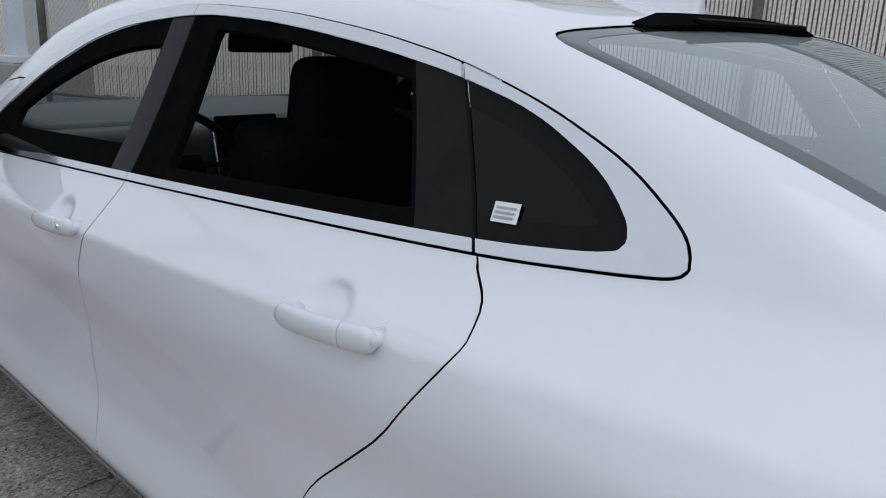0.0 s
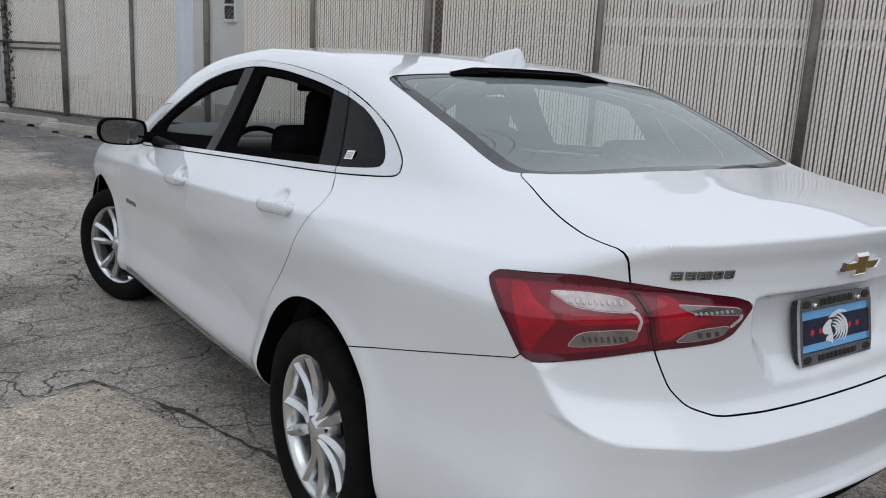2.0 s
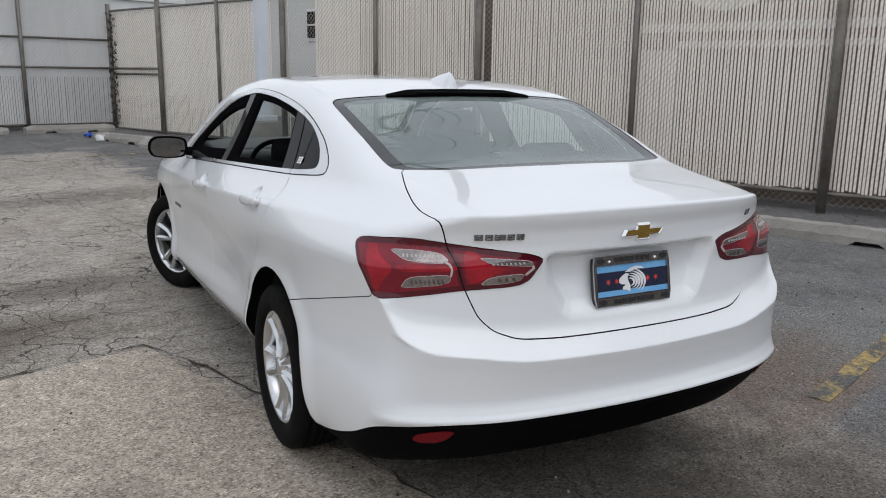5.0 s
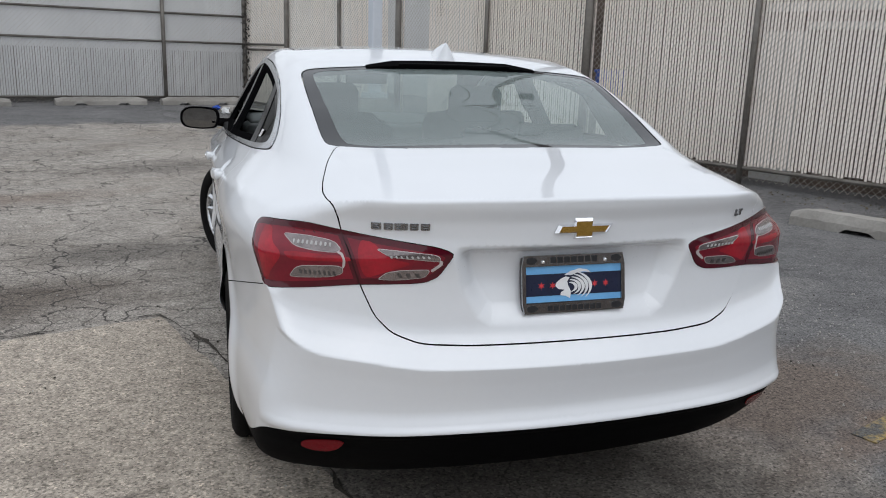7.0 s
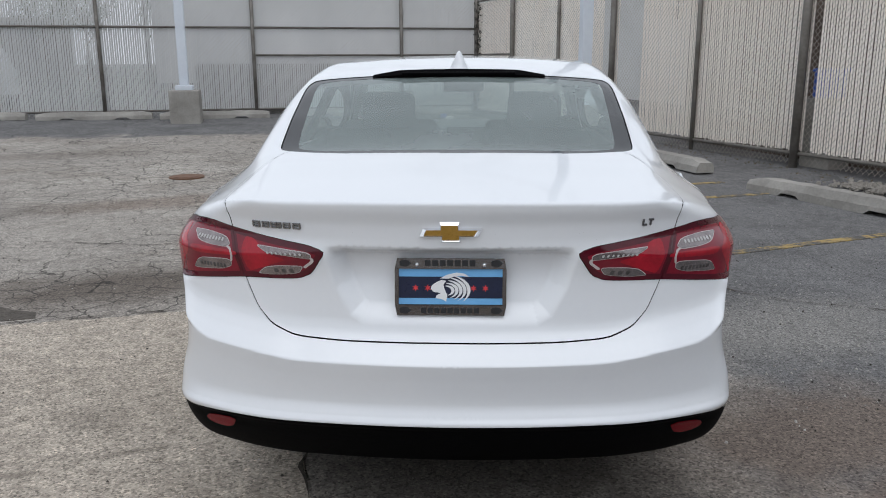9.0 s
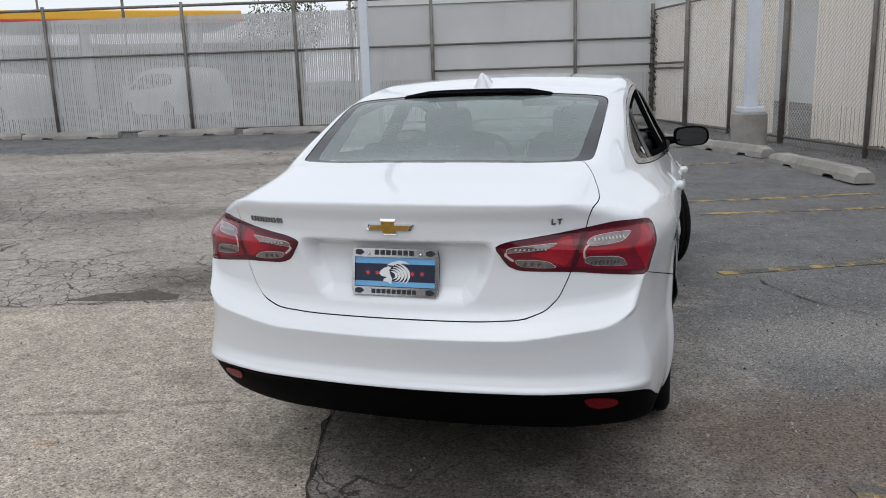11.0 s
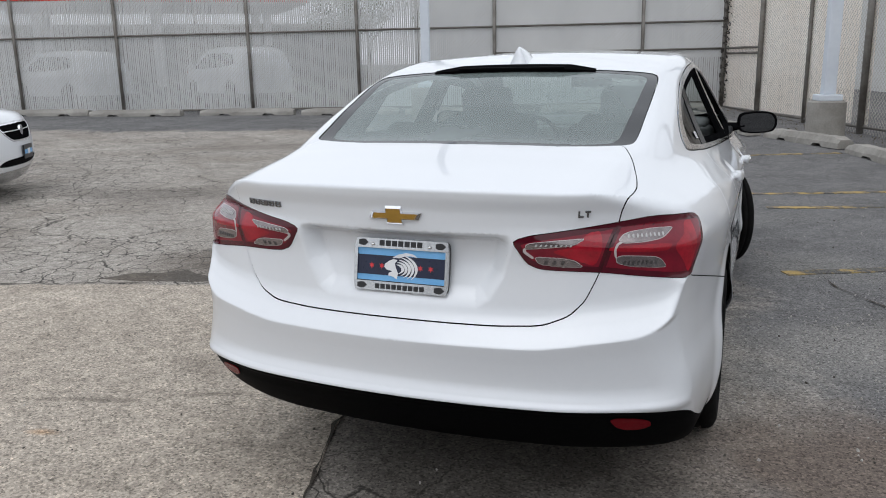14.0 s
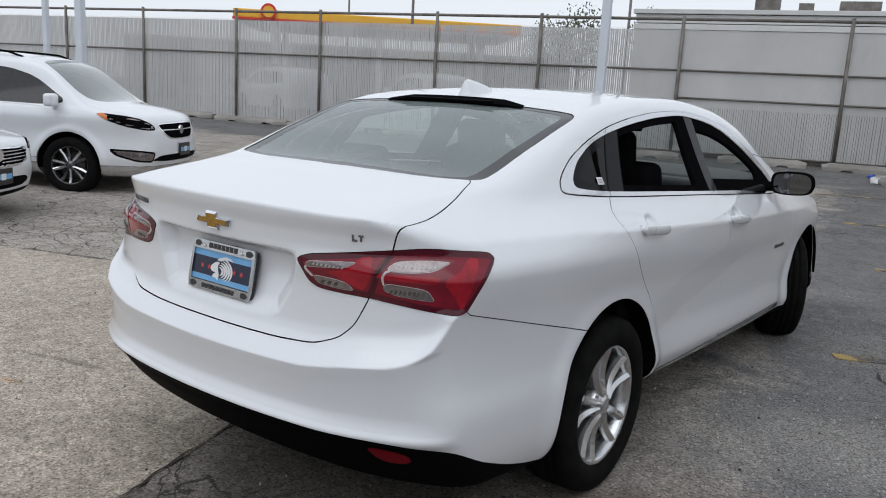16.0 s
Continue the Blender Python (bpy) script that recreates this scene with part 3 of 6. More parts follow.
def half_width(y, z):
    z = z + 0.13 * ramp(0.56, 0.27, z) * ramp(0.95, 0.62, y)
    s = z - belt_line(y)
    w = flank(s) - shoulder_in(y) * ramp(-0.22, 0.0, s) - tail_in(y) * (1 - 0.3 * ramp(0.75, 0.5, z))
    for hy, hz in ((1.375, 0.998), (2.384, 0.944)):
        w = w - 0.019 * np.exp(-(((y - hy) / 0.046) ** 2 + ((z - hz) / 0.030) ** 2) ** 2)
    w = w + 0.007 * np.exp(-np.abs(z - (1.036 - 0.021 * (y - 0.3))) / 0.045) * ramp(0.10, 0.40, y) * ramp(1.75, 1.05, y)
    d = sweep(y) - z
    w = w - (0.0085 * np.clip(d / 0.16, 0, 1) * ramp(0.55, 0.16, d)) * ramp(1.35, 1.75, y) * ramp(3.5, 3.1, y)
    for hy in (1.09, 3.93):
        d = np.hypot(y - hy, z - 0.355)
        w = w + 0.014 * np.exp(-((d - 0.41) / 0.05) ** 2) * ramp(-0.3, -0.5, s)
    return w


def solid(p):
    """Below nought inside the sedan's outer skin."""
    x, y, z = np.abs(p[..., 0]), p[..., 1], p[..., 2]
    side = x - half_width(y, z)
    top = (z - (top_line(y) - crown(y) * x * x)) * 0.95
    sunk = ramp(0.006, -0.058, inside(PLATE_FIELD, x, z))
    recess = 0.052 * sunk * ramp(0.974, 0.944, z) * (0.40 + 0.60 * ramp(0.74, 0.93, z))
    bow = 0.16 * x * x + 0.55 * np.maximum(x - 0.45, 0) ** 2
    bow = bow * (1 + 0.5 * ramp(0.93, 1.0, z))
    rise = edge_rise(x) * ramp(0.50, 0.66, z) * ramp(1.02, 0.84, z)
    rear = rear_line(z - rise) + bow + recess - y
    front = y - front_line(z) + 0.3 * x * x + 0.6 * np.maximum(x - 0.5, 0) ** 2
    under = 0.21 + 0.055 * ramp(1.0, 0.35, y) - z
    # the corner is round below the bumper's crease and tight above it
    corner = 0.07 - 0.052 * ramp(0.652, 0.672, z - rise) * ramp(0.862, 0.825, z)
    rise_free = ramp(0.50, 0.56, z)
    f = np.maximum(smax(side, rear, 0.07 + (corner - 0.07) * rise_free), smax(top, rear, 0.011))
    f = np.maximum(f, smax(side, top, 0.07))
    f = np.maximum(f, smax(smax(side, front, 0.1), smax(top, front, 0.08), 0.02))
    return smax(f, under, 0.04)


def slope(p, e=1e-4):
    g = np.stack([solid(p + np.eye(3)[k] * e) - solid(p - np.eye(3)[k] * e) for k in range(3)], -1) / (2 * e)
    return g


def on_skin(p, rounds=3):
    """Pulls points that lie near the skin onto it."""
    for _ in range(rounds):
        g = slope(p)
        p = p - g * (solid(p) / np.maximum((g * g).sum(-1), 0.05))[..., None]
    return p


# ---- the white sedan ----
sedan = empty("sedan", "white four-door sedan with its side windows lowered, parked on cracked asphalt", "car")
SV, SF = loft(solid, 0.95, 4.05, 0.62, (124, 150, 30), 224)


def split(V, F, fn, gap=0.0019):
    """The mesh inside a region, and the mesh outside it, with a shut line between them."""
    s = fn(V)
    a = cut(V, F, s + gap)
    s = fn(V)
    b = cut(V, F, gap - s)
    return a, b


def finer(V, F):
    """Every triangle split in four, on the skin."""
    E = np.sort(np.concatenate([F[:, [0, 1]], F[:, [1, 2]], F[:, [2, 0]]]), 1)
    U, at = np.unique(E, axis=0, return_inverse=True)
    at = at.reshape(-1)
    n, m = len(V), len(F)
    V = np.concatenate([V, settle(solid, V[U].mean(1))])
    ab, bc, ca = (n + at[m * j:m * (j + 1)] for j in range(3))
    return V, np.concatenate([np.stack([F[:, 0], ab, ca], -1), np.stack([ab, F[:, 1], bc], -1), np.stack([ca, bc, F[:, 2]], -1), np.stack([ab, bc, ca], -1)])


SIDE = lambda outline: (lambda V: np.where(V[:, 0] > 0.45, inside(outline, V[:, 1], V[:, 2]), 1.0))
TOP = lambda outline: (lambda V: np.where(V[:, 2] > 0.99, inside(outline, V[:, 0], V[:, 1]), 1.0))
TAIL = lambda outline: (lambda V: np.where(V[:, 1] < 0.6, inside(outline, V[:, 0] + V[:, 1], V[:, 2]), 1.0))

# outlines seen from the side (y, z)
DLO = rounded([(3.42, 0.972), (3.27, 1.115), (3.0, 1.260), (2.73, 1.354), (2.5, 1.398), (2.189, 1.427), (1.818, 1.414), (1.549, 1.385), (1.342, 1.35),
               (1.162, 1.301), (1.016, 1.243), (0.915, 1.177), (0.895, 1.138), (0.925, 1.126), (1.18, 1.104), (2.003, 1.062), (2.6, 1.024)], 2, 0.2)
LIGHT = rounded([(3.31, 0.998), (3.20, 1.104), (2.96, 1.233), (2.70, 1.327), (2.48, 1.373), (2.136, 1.405), (1.829, 1.393), (1.559, 1.364), (1.325, 1.327),
                 (1.173, 1.289), (1.051, 1.232), (0.988, 1.178), (0.978, 1.148), (1.018, 1.138), (1.177, 1.122), (2.014, 1.076), (2.6, 1.041)], 2, 0.2)
REAR_DOOR = rounded([(1.18, 1.20), (1.178, 1.10), (1.124, 1.06), (1.106, 1.015), (1.214, 0.866), (1.40, 0.70), (1.485, 0.56), (1.515, 0.42), (1.52, 0.365),
                     (1.60, 0.352), (2.29, 0.345), (2.29, 0.453), (2.315, 0.631), (2.27, 0.84), (2.205, 0.943), (2.165, 1.05), (2.16, 1.2)], 2, 0.12)
FRONT_DOOR = rounded([(2.16, 1.2), (2.165, 1.05), (2.205, 0.943), (2.27, 0.84), (2.315, 0.631), (2.29, 0.453), (2.29, 0.345), (3.30, 0.335),
                      (3.41, 0.38), (3.49, 0.542), (3.486, 0.697), (3.42, 0.81), (3.40, 0.9), (3.36, 1.0), (3.30, 1.2)], 2, 0.12)
LID_DECK = rounded([(-0.7, -0.5), (0.648, -0.5), (0.652, 0.12), (0.668, 0.19), (0.668, 0.255), (0.655, 0.34), (0.624, 0.466), (0.572, 0.612),
                    (0.49, 0.578), (0.3, 0.538), (-0.7, 0.520)], 2, 0.15)
LID_TAIL = rounded([(-0.5, 0.706), (0.283, 0.706), (0.44, 0.714), (0.515, 0.742), (0.557, 0.785), (0.592, 0.864), (0.636, 1.006), (0.65, 1.07), (0.648, 1.3), (-0.5, 1.3)], 2, 0.15)
GLASS = rounded([(-0.6, 0.524), (0.3, 0.542), (0.49, 0.580), (0.590, 0.612), (0.606, 0.65), (0.612, 0.92), (0.612, 1.20), (0.58, 1.25), (0.34, 1.252), (-0.6, 1.252)], 2, 0.2)
SCREEN = rounded([(-0.6, 2.99), (0.3, 2.98), (0.55, 2.95), (0.63, 2.99), (0.715, 3.3), (0.765, 3.58), (0.55, 3.71), (0.3, 3.77), (-0.6, 3.79)], 2, 0.2)
LAMP = rounded([(0.394, 0.955), (0.456, 0.972), (0.57, 0.986), (0.722, 1.002), (0.925, 1.02), (1.17, 1.008), (1.205, 0.99), (1.135, 0.915),
                (1.072, 0.838), (0.885, 0.852), (0.698, 0.869), (0.494, 0.874), (0.45, 0.89)], 2, 0.14)
seam_z = lambda y: np.interp(y, [-1, 0.22, 0.26, 0.885, 1.0], [0.885, 0.885, 0.838, 0.677, 0.65])
skirt_z = curve([-0.06, 0.02, 0.12, 0.19, 0.34, 0.5, 0.6, 0.72], [0.475, 0.474, 0.461, 0.444, 0.372, 0.312, 0.285, 0.268])
ARCHES = ((1.09, 0.355, 0.393), (3.93, 0.35, 0.392))


def lid_region(V):
    w = ramp(1.035, 1.095, V[:, 2])
    s = w * inside(LID_DECK, V[:, 0], V[:, 1]) + (1 - w) * inside(LID_TAIL, V[:, 0], V[:, 2])
    return np.where(V[:, 1] < 0.8, s, 1.0)


def arch_region(V):
    s = np.minimum(*[np.hypot(V[:, 1] - y, V[:, 2] - z) - r for y, z, r in ARCHES])
    return np.where(V[:, 0] > 0.5, s, 1.0)


# the dark lining behind the shut lines, open at the windows and the arches
liner = (SV, SF)
for region in (SIDE(DLO), TOP(GLASS), TOP(SCREEN), arch_region):
    liner = cut(*liner, 0.004 - region(liner[0]))
panel("inner_lining", solid, *liner, cabin_black, sedan, "black inner lining of the body", side=0, lip=0, lift=-0.016, settle_it=False)

_, skin = split(SV, SF, arch_region)
dlo, skin = split(*skin, SIDE(DLO), 0.0017)
glass, skin = split(*skin, TOP(GLASS))
screen, skin = split(*skin, TOP(SCREEN))
lamp, skin = split(*skin, TAIL(LAMP), 0.0012)
lid, skin = split(*skin, lid_region)
rear_door_skin, skin = split(*skin, SIDE(REAR_DOOR), 0.0017)
front_door_skin, skin = split(*skin, SIDE(FRONT_DOOR), 0.0022)
rear_door_skin, front_door_skin = finer(*rear_door_skin), finer(*front_door_skin)
bumper, skin = split(*skin, lambda V: np.where(V[:, 1] < 1.0, V[:, 2] - seam_z(V[:, 1]), 1.0))
skirt, bumper = split(*bumper, lambda V: V[:, 2] - skirt_z(V[:, 1]))
belly, skin = split(*skin, lambda V: V[:, 2] - 0.285)

panel("body", solid, *skin, paint, sedan, side=0, lip=0.0012)
lid = finer(*lid)
c = lid[0][lid[1]].mean(1)
near = (c[:, 0] < 0.40) & (c[:, 2] > 0.91) & (c[:, 2] < 1.01)
a, b = finer(*finer(lid[0], lid[1][near])), (lid[0], lid[1][~near])
lid = np.concatenate([a[0], b[0]]), np.concatenate([a[1], b[1] + len(a[0])])
panel("trunk_lid", solid, *lid, paint, sedan, side=0, lip=0)
bumper = finer(*bumper)
bumper_ob = panel("rear_bumper", solid, *bumper, paint, sedan, side=0)
skirt_ob = panel("rear_valance", solid, *skirt, black_plastic, bumper_ob, "black textured plastic valance", side=0)
panel("underbody", solid, *belly, black_plastic, sedan, "black underbody", side=0, lip=0)

# rear window: dark printed edge and clear middle
CLEAR = rounded([(-0.6, 0.572), (0.42, 0.585), (0.535, 0.622), (0.550, 0.68), (0.562, 0.92), (0.572, 1.18), (0.54, 1.215), (0.34, 1.222), (-0.6, 1.222)], 2, 0.15)
g_in = lambda V: inside(CLEAR, V[:, 0], V[:, 1])
glass_mid, glass_edge = cut(*glass, g_in(glass[0])), cut(*glass, -g_in(glass[0]))
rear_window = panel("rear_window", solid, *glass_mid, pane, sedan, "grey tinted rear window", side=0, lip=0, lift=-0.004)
panel("window_edge", solid, *glass_edge, frit, rear_window, "black printed glass edge", side=0, lift=-0.003)
s_in = lambda V: inside(SCREEN, V[:, 0], V[:, 1]) + 0.04
screen_ob = panel("windshield", solid, *cut(*screen, s_in(screen[0])), pane_clear, sedan, "clear windshield", side=0, lip=0, lift=-0.004)
panel("window_edge", solid, *cut(*screen, -s_in(screen[0])), frit, screen_ob, "black printed glass edge", side=0, lift=-0.003)
for ob in (rear_window, screen_ob):
    ob.visible_shadow = False

def skin_x(y, z):
    """Where the flank stands at (y, z)."""
    lo, hi = 0.4, 1.1
    for _ in range(40):
        m = (lo + hi) / 2
        if solid(np.array([m, y, z])) > 0:
            hi = m
        else:
            lo = m
    return lo


def skin_y(x, z):
    """Where the tail stands at (x, z)."""
    lo, hi = -0.2, 0.7
    for _ in range(40):
        m = (lo + hi) / 2
        if solid(np.array([x, m, z])) > 0:
            lo = m
        else:
            hi = m
    return hi


def skin_z(x, y):
    lo, hi = 0.8, 1.7
    for _ in range(40):
        m = (lo + hi) / 2
        if solid(np.array([x, y, m])) > 0:
            hi = m
        else:
            lo = m
    return lo


def tile(a, b, c, d, n=4, m=4):
    """A four-cornered patch of the right flank, from corners (y, z)."""
    a, b, c, d = (np.array(q) for q in (a, b, c, d))
    V = []
    for i in range(n + 1):
        for j in range(m + 1):
            u, v = i / n, j / m
            y, z = (a * (1 - u) + b * u) * (1 - v) + (d * (1 - u) + c * u) * v
            V.append((skin_x(y, z), y, z))
    F = []
    for i in range(n):
        for j in range(m):
            k = i * (m + 1) + j
            F += [(k, k + 1, k + m + 2), (k, k + m + 2, k + m + 1)]
    return np.array(V), np.array(F)


bar_line = lambda V, y0, z0, y1, z1: ((V[:, 1] - y0) * (z1 - z0) - (V[:, 2] - z0) * (y1 - y0)) / math.hypot(z1 - z0, y1 - y0)
ring = cut(*dlo, -inside(LIGHT, dlo[0][:, 1], dlo[0][:, 2]))
pane_all = cut(*dlo, inside(LIGHT, dlo[0][:, 1], dlo[0][:, 2]))
quarter = cut(*pane_all, 0.003 + bar_line(pane_all[0], 1.165, 1.08, 1.35, 1.37))
doors_dark = cut(*pane_all, 0.003 - bar_line(pane_all[0], 1.165, 1.08, 1.35, 1.37))


def openings(V):
    """The two lowered windows of one side."""
    d = inside(LIGHT, V[:, 1], V[:, 2]) + 0.026
    rear = np.maximum(np.maximum(d, -bar_line(V, 1.315, 1.116, 1.452, 1.356)), bar_line(V, 2.018, 1.07, 2.056, 1.398))
    front = np.maximum(np.maximum(d + 0.030, -bar_line(V, 2.262, 1.05, 2.277, 1.402)), V[:, 1] - 3.05)
    return np.minimum(rear, front)


frame_dark = cut(*doors_dark, -openings(doors_dark[0]))
hole = cut(*doors_dark, openings(doors_dark[0]))
door_cut = 2.164
SILL = [(1.545, 0.358), (1.56, 0.338), (3.35, 0.316), (3.34, 0.336)]
FUEL = rounded([(0.775, 1.04), (0.80, 1.054), (0.925, 1.052), (0.938, 1.03), (0.905, 0.915), (0.845, 0.903), (0.765, 0.912), (0.735, 0.94)], 2, 0.25)
for side, word in ((-1, "left"), (1, "right")):
    rd = panel("rear_door", solid, *rear_door_skin, paint, sedan, side=side, lip=0.001)
    fd = panel("front_door", solid, *front_door_skin, paint, sedan, side=side, lip=0.001)
    for door, keep in ((rd, 1), (fd, -1)):
        at = lambda V: keep * (V[:, 1] - door_cut) + 0.002
        f = cut(*frame_dark, at(frame_dark[0]))
        shiny = (lambda V: bar_line(V, 1.305, 1.116, 1.442, 1.356)) if keep > 0 else (lambda V: V[:, 1] - 2.268)
        panel("window_frame", solid, *cut(*f, -shiny(f[0])), gloss_black, door, "black window frame", side=side, lip=0.02, lift=-0.002)
        panel("pillar_cover", solid, *cut(*f, shiny(f[0])), pillar_gloss, door, "gloss black pillar cover", side=side, lip=0.01, lift=-0.0012)
        r = cut(*ring, at(ring[0]))
        if keep > 0:
            r = cut(*r, 0.003 - bar_line(r[0], 1.165, 1.08, 1.35, 1.37))
        panel("window_trim", solid, *r, trim_metal, door, "bright metal window surround", side=side, lift=0.004)
    tail_trim = cut(*ring, 0.003 + bar_line(ring[0], 1.165, 1.08, 1.35, 1.37))
    panel("window_trim", solid, *tail_trim, trim_metal, sedan, "bright metal window surround", side=side, lift=0.004)
    q_in = lambda V: inside(LIGHT, V[:, 1], V[:, 2]) + 0.03
    qw = panel("quarter_window", solid, *cut(*quarter, q_in(quarter[0])), pane_dark, sedan, "dark tinted quarter window", side=side, lip=0, lift=-0.004)
    panel("window_edge", solid, *cut(*quarter, -q_in(quarter[0])), frit_side, qw, "black glass edge", side=side, lift=-0.003)
    low_pane = lambda V: np.maximum(V[:, 1] * -1 + 1.55, V[:, 2] - (1.088 + 0.10 * (V[:, 1] - 1.9)))
    sliver = cut(*hole, low_pane(hole[0]))
    panel("door_glass", solid, *cut(*sliver, sliver[0][:, 1] - 2.1), pane_clear, rd, "lowered glass edge", side=side, lip=0.004, lift=-0.012)
    strip = tile((1.545, 0.360), (3.34, 0.338), (3.35, 0.316), (1.56, 0.336), 40, 3)
    panel("sill_strip", solid, *strip, trim_metal, sedan, "bright sill strip", side=side, lift=0.006)
    if side > 0:
        fuel = cut(SV, SF, SIDE(FUEL)(SV) + 0.0015)
        panel("fuel_door", solid, *fuel, paint, sedan, side=side, lift=0.0012, lip=0.004)

    # tail lamp, in its two pieces
    halves = (("outer_lamp", lambda V: 0.002 + (0.5935 + 0.31 * (V[:, 2] - 0.868) - V[:, 0])), ("inner_lamp", lambda V: 0.002 - (0.5935 + 0.31 * (V[:, 2] - 0.868) - V[:, 0])))
    details = {
        "outer_lamp": ([[(1.13, 0.99), (1.085, 0.994), (1.05, 0.962), (0.975, 0.937), (1.03, 0.888), (1.055, 0.85), (1.085, 0.9)],
                        [(0.98, 0.945), (0.75, 0.944), (0.70, 0.936), (0.75, 0.930), (0.94, 0.925)]],
                       [[(1.021, 0.982), (0.940, 0.956), (0.860, 0.950), (0.776, 0.949), (0.760, 0.958), (0.790, 0.973), (0.823, 0.979), (0.911, 0.984)],
                        [(0.950, 0.879), (0.925, 0.905), (0.895, 0.913), (0.774, 0.919), (0.750, 0.914), (0.752, 0.896), (0.794, 0.885), (0.907, 0.878)]]),
        "inner_lamp": ([[(0.71, 0.985), (0.66, 0.981), (0.60, 0.944), (0.52, 0.930), (0.61, 0.905), (0.68, 0.885)]],
                       [[(0.650, 0.966), (0.596, 0.946), (0.470, 0.936), (0.441, 0.934), (0.440, 0.946), (0.457, 0.953), (0.565, 0.962)],
                        [(0.640, 0.884), (0.607, 0.905), (0.560, 0.912), (0.470, 0.914), (0.489, 0.890), (0.574, 0.883)]])}
    bend = {"outer_lamp": [(0.772, 0.955), (0.752, 0.950), (0.738, 0.935), (0.746, 0.912), (0.754, 0.912), (0.747, 0.935), (0.758, 0.946), (0.776, 0.951)],
            "inner_lamp": [(0.446, 0.940), (0.434, 0.936), (0.434, 0.926), (0.466, 0.906), (0.474, 0.910), (0.443, 0.929), (0.443, 0.934), (0.450, 0.937)]}
    # rows of small lamp cells behind the lenses
    cell_rows = {"outer_lamp": [(led_dark, "dark lamp cell", 0.775, 0.915, 0.890, 0.902, 8), (led_white, "white lamp cell", 0.800, 0.960, 0.961, 0.970, 9)],
                 "inner_lamp": [(led_white, "white lamp cell", 0.470, 0.600, 0.943, 0.949, 8), (led_dark, "dark lamp cell", 0.505, 0.585, 0.892, 0.903, 3)]}
    for word2, keep in halves:
        piece = cut(*lamp, keep(lamp[0]))
        ob = panel("tail_" + word2, solid, *piece, red_lens, sedan, "dark red tail lamp with clear lens bands", side=side, lift=0.003, lip=0.02)
        fine = finer(*finer(*piece))
        facets, lenses = details[word2]
        jobs = [(red_mid, "red lens field", None, 0.017, 0.0038)] + [(red_bright, "bright red lens facet", o, 0.0, 0.0046) for o in facets]
        jobs.append((white_rim, "bright light-guide bend", bend[word2], 0.0, 0.005))
        for o in lenses:
            jobs += [(white_rim, "bright light-guide edge", o, 0.0, 0.005), (clear_lens, "silvered clear lens", o, 0.0017, 0.0065)]
        for material, text, outline, shrink, lift in jobs:
            V, F = cut(*fine, (TAIL(LAMP)(fine[0]) if outline is None else TAIL(rounded(outline, 2, 0.16))(fine[0])) + shrink)
            if outline is None:
                V, F = cut(V, F, keep(V) + 0.008)
            if len(F):
                panel("lens", solid, V, F, material, ob, text, side=side, lift=lift, lip=0.003)
        for material, text, u0, u1, z0, z1, n in cell_rows[word2]:
            for k in range(n):
                a, b = u0 + (u1 - u0) * k / n, u0 + (u1 - u0) * (k + 0.42) / n
                V, F = cut(*fine, TAIL([(a, z0), (b, z0), (b + 0.004, z1), (a + 0.004, z1)])(fine[0]))
                if len(F):
                    panel("lamp_cell", solid, V, F, material, ob, text, side=side, lift=0.0085, lip=0.003)


doors = {(o.name.split(".")[0], s): o for o in sedan.children for s in (-1, 1) if o.name.startswith(("rear_door", "front_door")) and np.sign(o.data.vertices[0].co.x) == s}
for side in (-1, 1):
    for kind, y0, z0, y1, z1 in (("rear_door", 1.236, 0.994, 1.444, 0.977), ("front_door", 2.246, 0.941, 2.464, 0.923)):
        # a pull handle: a tapering bowed bar standing off the door, with its end cap
        bm = bmesh.new()
        n = 16
        ends = skin_x(y0, z0), skin_x(y1, z1)
        for a, b in ((0.0, 0.27), (0.276, 1.0)):
            rings = []
            for i in range(n + 1):
                t = a + (b - a) * i / n
                y, z = y0 + (y1 - y0) * t, z0 + (z1 - z0) * t
                x = ends[0] + (ends[1] - ends[0]) * t
                out = 0.015 + 0.010 * math.sin(math.pi * min(max(t, 0.03), 0.97)) ** 0.5
                h = 0.0205 * min(1, 9 * (t + 0.05), 8 * (1.06 - t)) ** 0.5
                rings.append([bm.verts.new((side * (x + out + 0.010 * math.cos(q)), y, z + h * math.sin(q))) for q in np.linspace(0, 2 * math.pi, 12, endpoint=False)])
            for p, q in zip(rings, rings[1:]):
                for k in range(12):
                    bm.faces.new((p[k], p[(k + 1) % 12], q[(k + 1) % 12], q[k]))
            bm.faces.new(rings[0])
            bm.faces.new(rings[-1][::-1])
        for t in (0.05, 0.93):
            y, z = y0 + (y1 - y0) * t, z0 + (z1 - z0) * t
            x = skin_x(y, z)
            rod(bm, (side * (x - 0.01), y, z), (side * (x + 0.02), y, z), 0.014)
        part("door_handle", bm, paint, doors[(kind, side)], smooth=True)
    if True:
        y, z = 2.256, 0.940
        bm = bmesh.new()
        x = skin_x(y, z) + 0.032
        rod(bm, (side * x, y + 0.03, z), (side * (x + 0.004), y + 0.03, z), 0.006, seg=12)
        part("lock_cylinder", bm, chrome, doors[("front_door", side)])
    # raised bars of the fender badge
    for k in range(8):
        y = 3.34 - 0.022 * k
        z = 0.66 + 0.03
        x = skin_x(y, z)
        bm = bmesh.new()
        box(bm, (0.006, 0.014, 0.022), (side * x, y, z), bevel=0.002)
        part("badge_bar", bm, badge_metal, doors[("front_door", side)], "dark chrome badge bar")


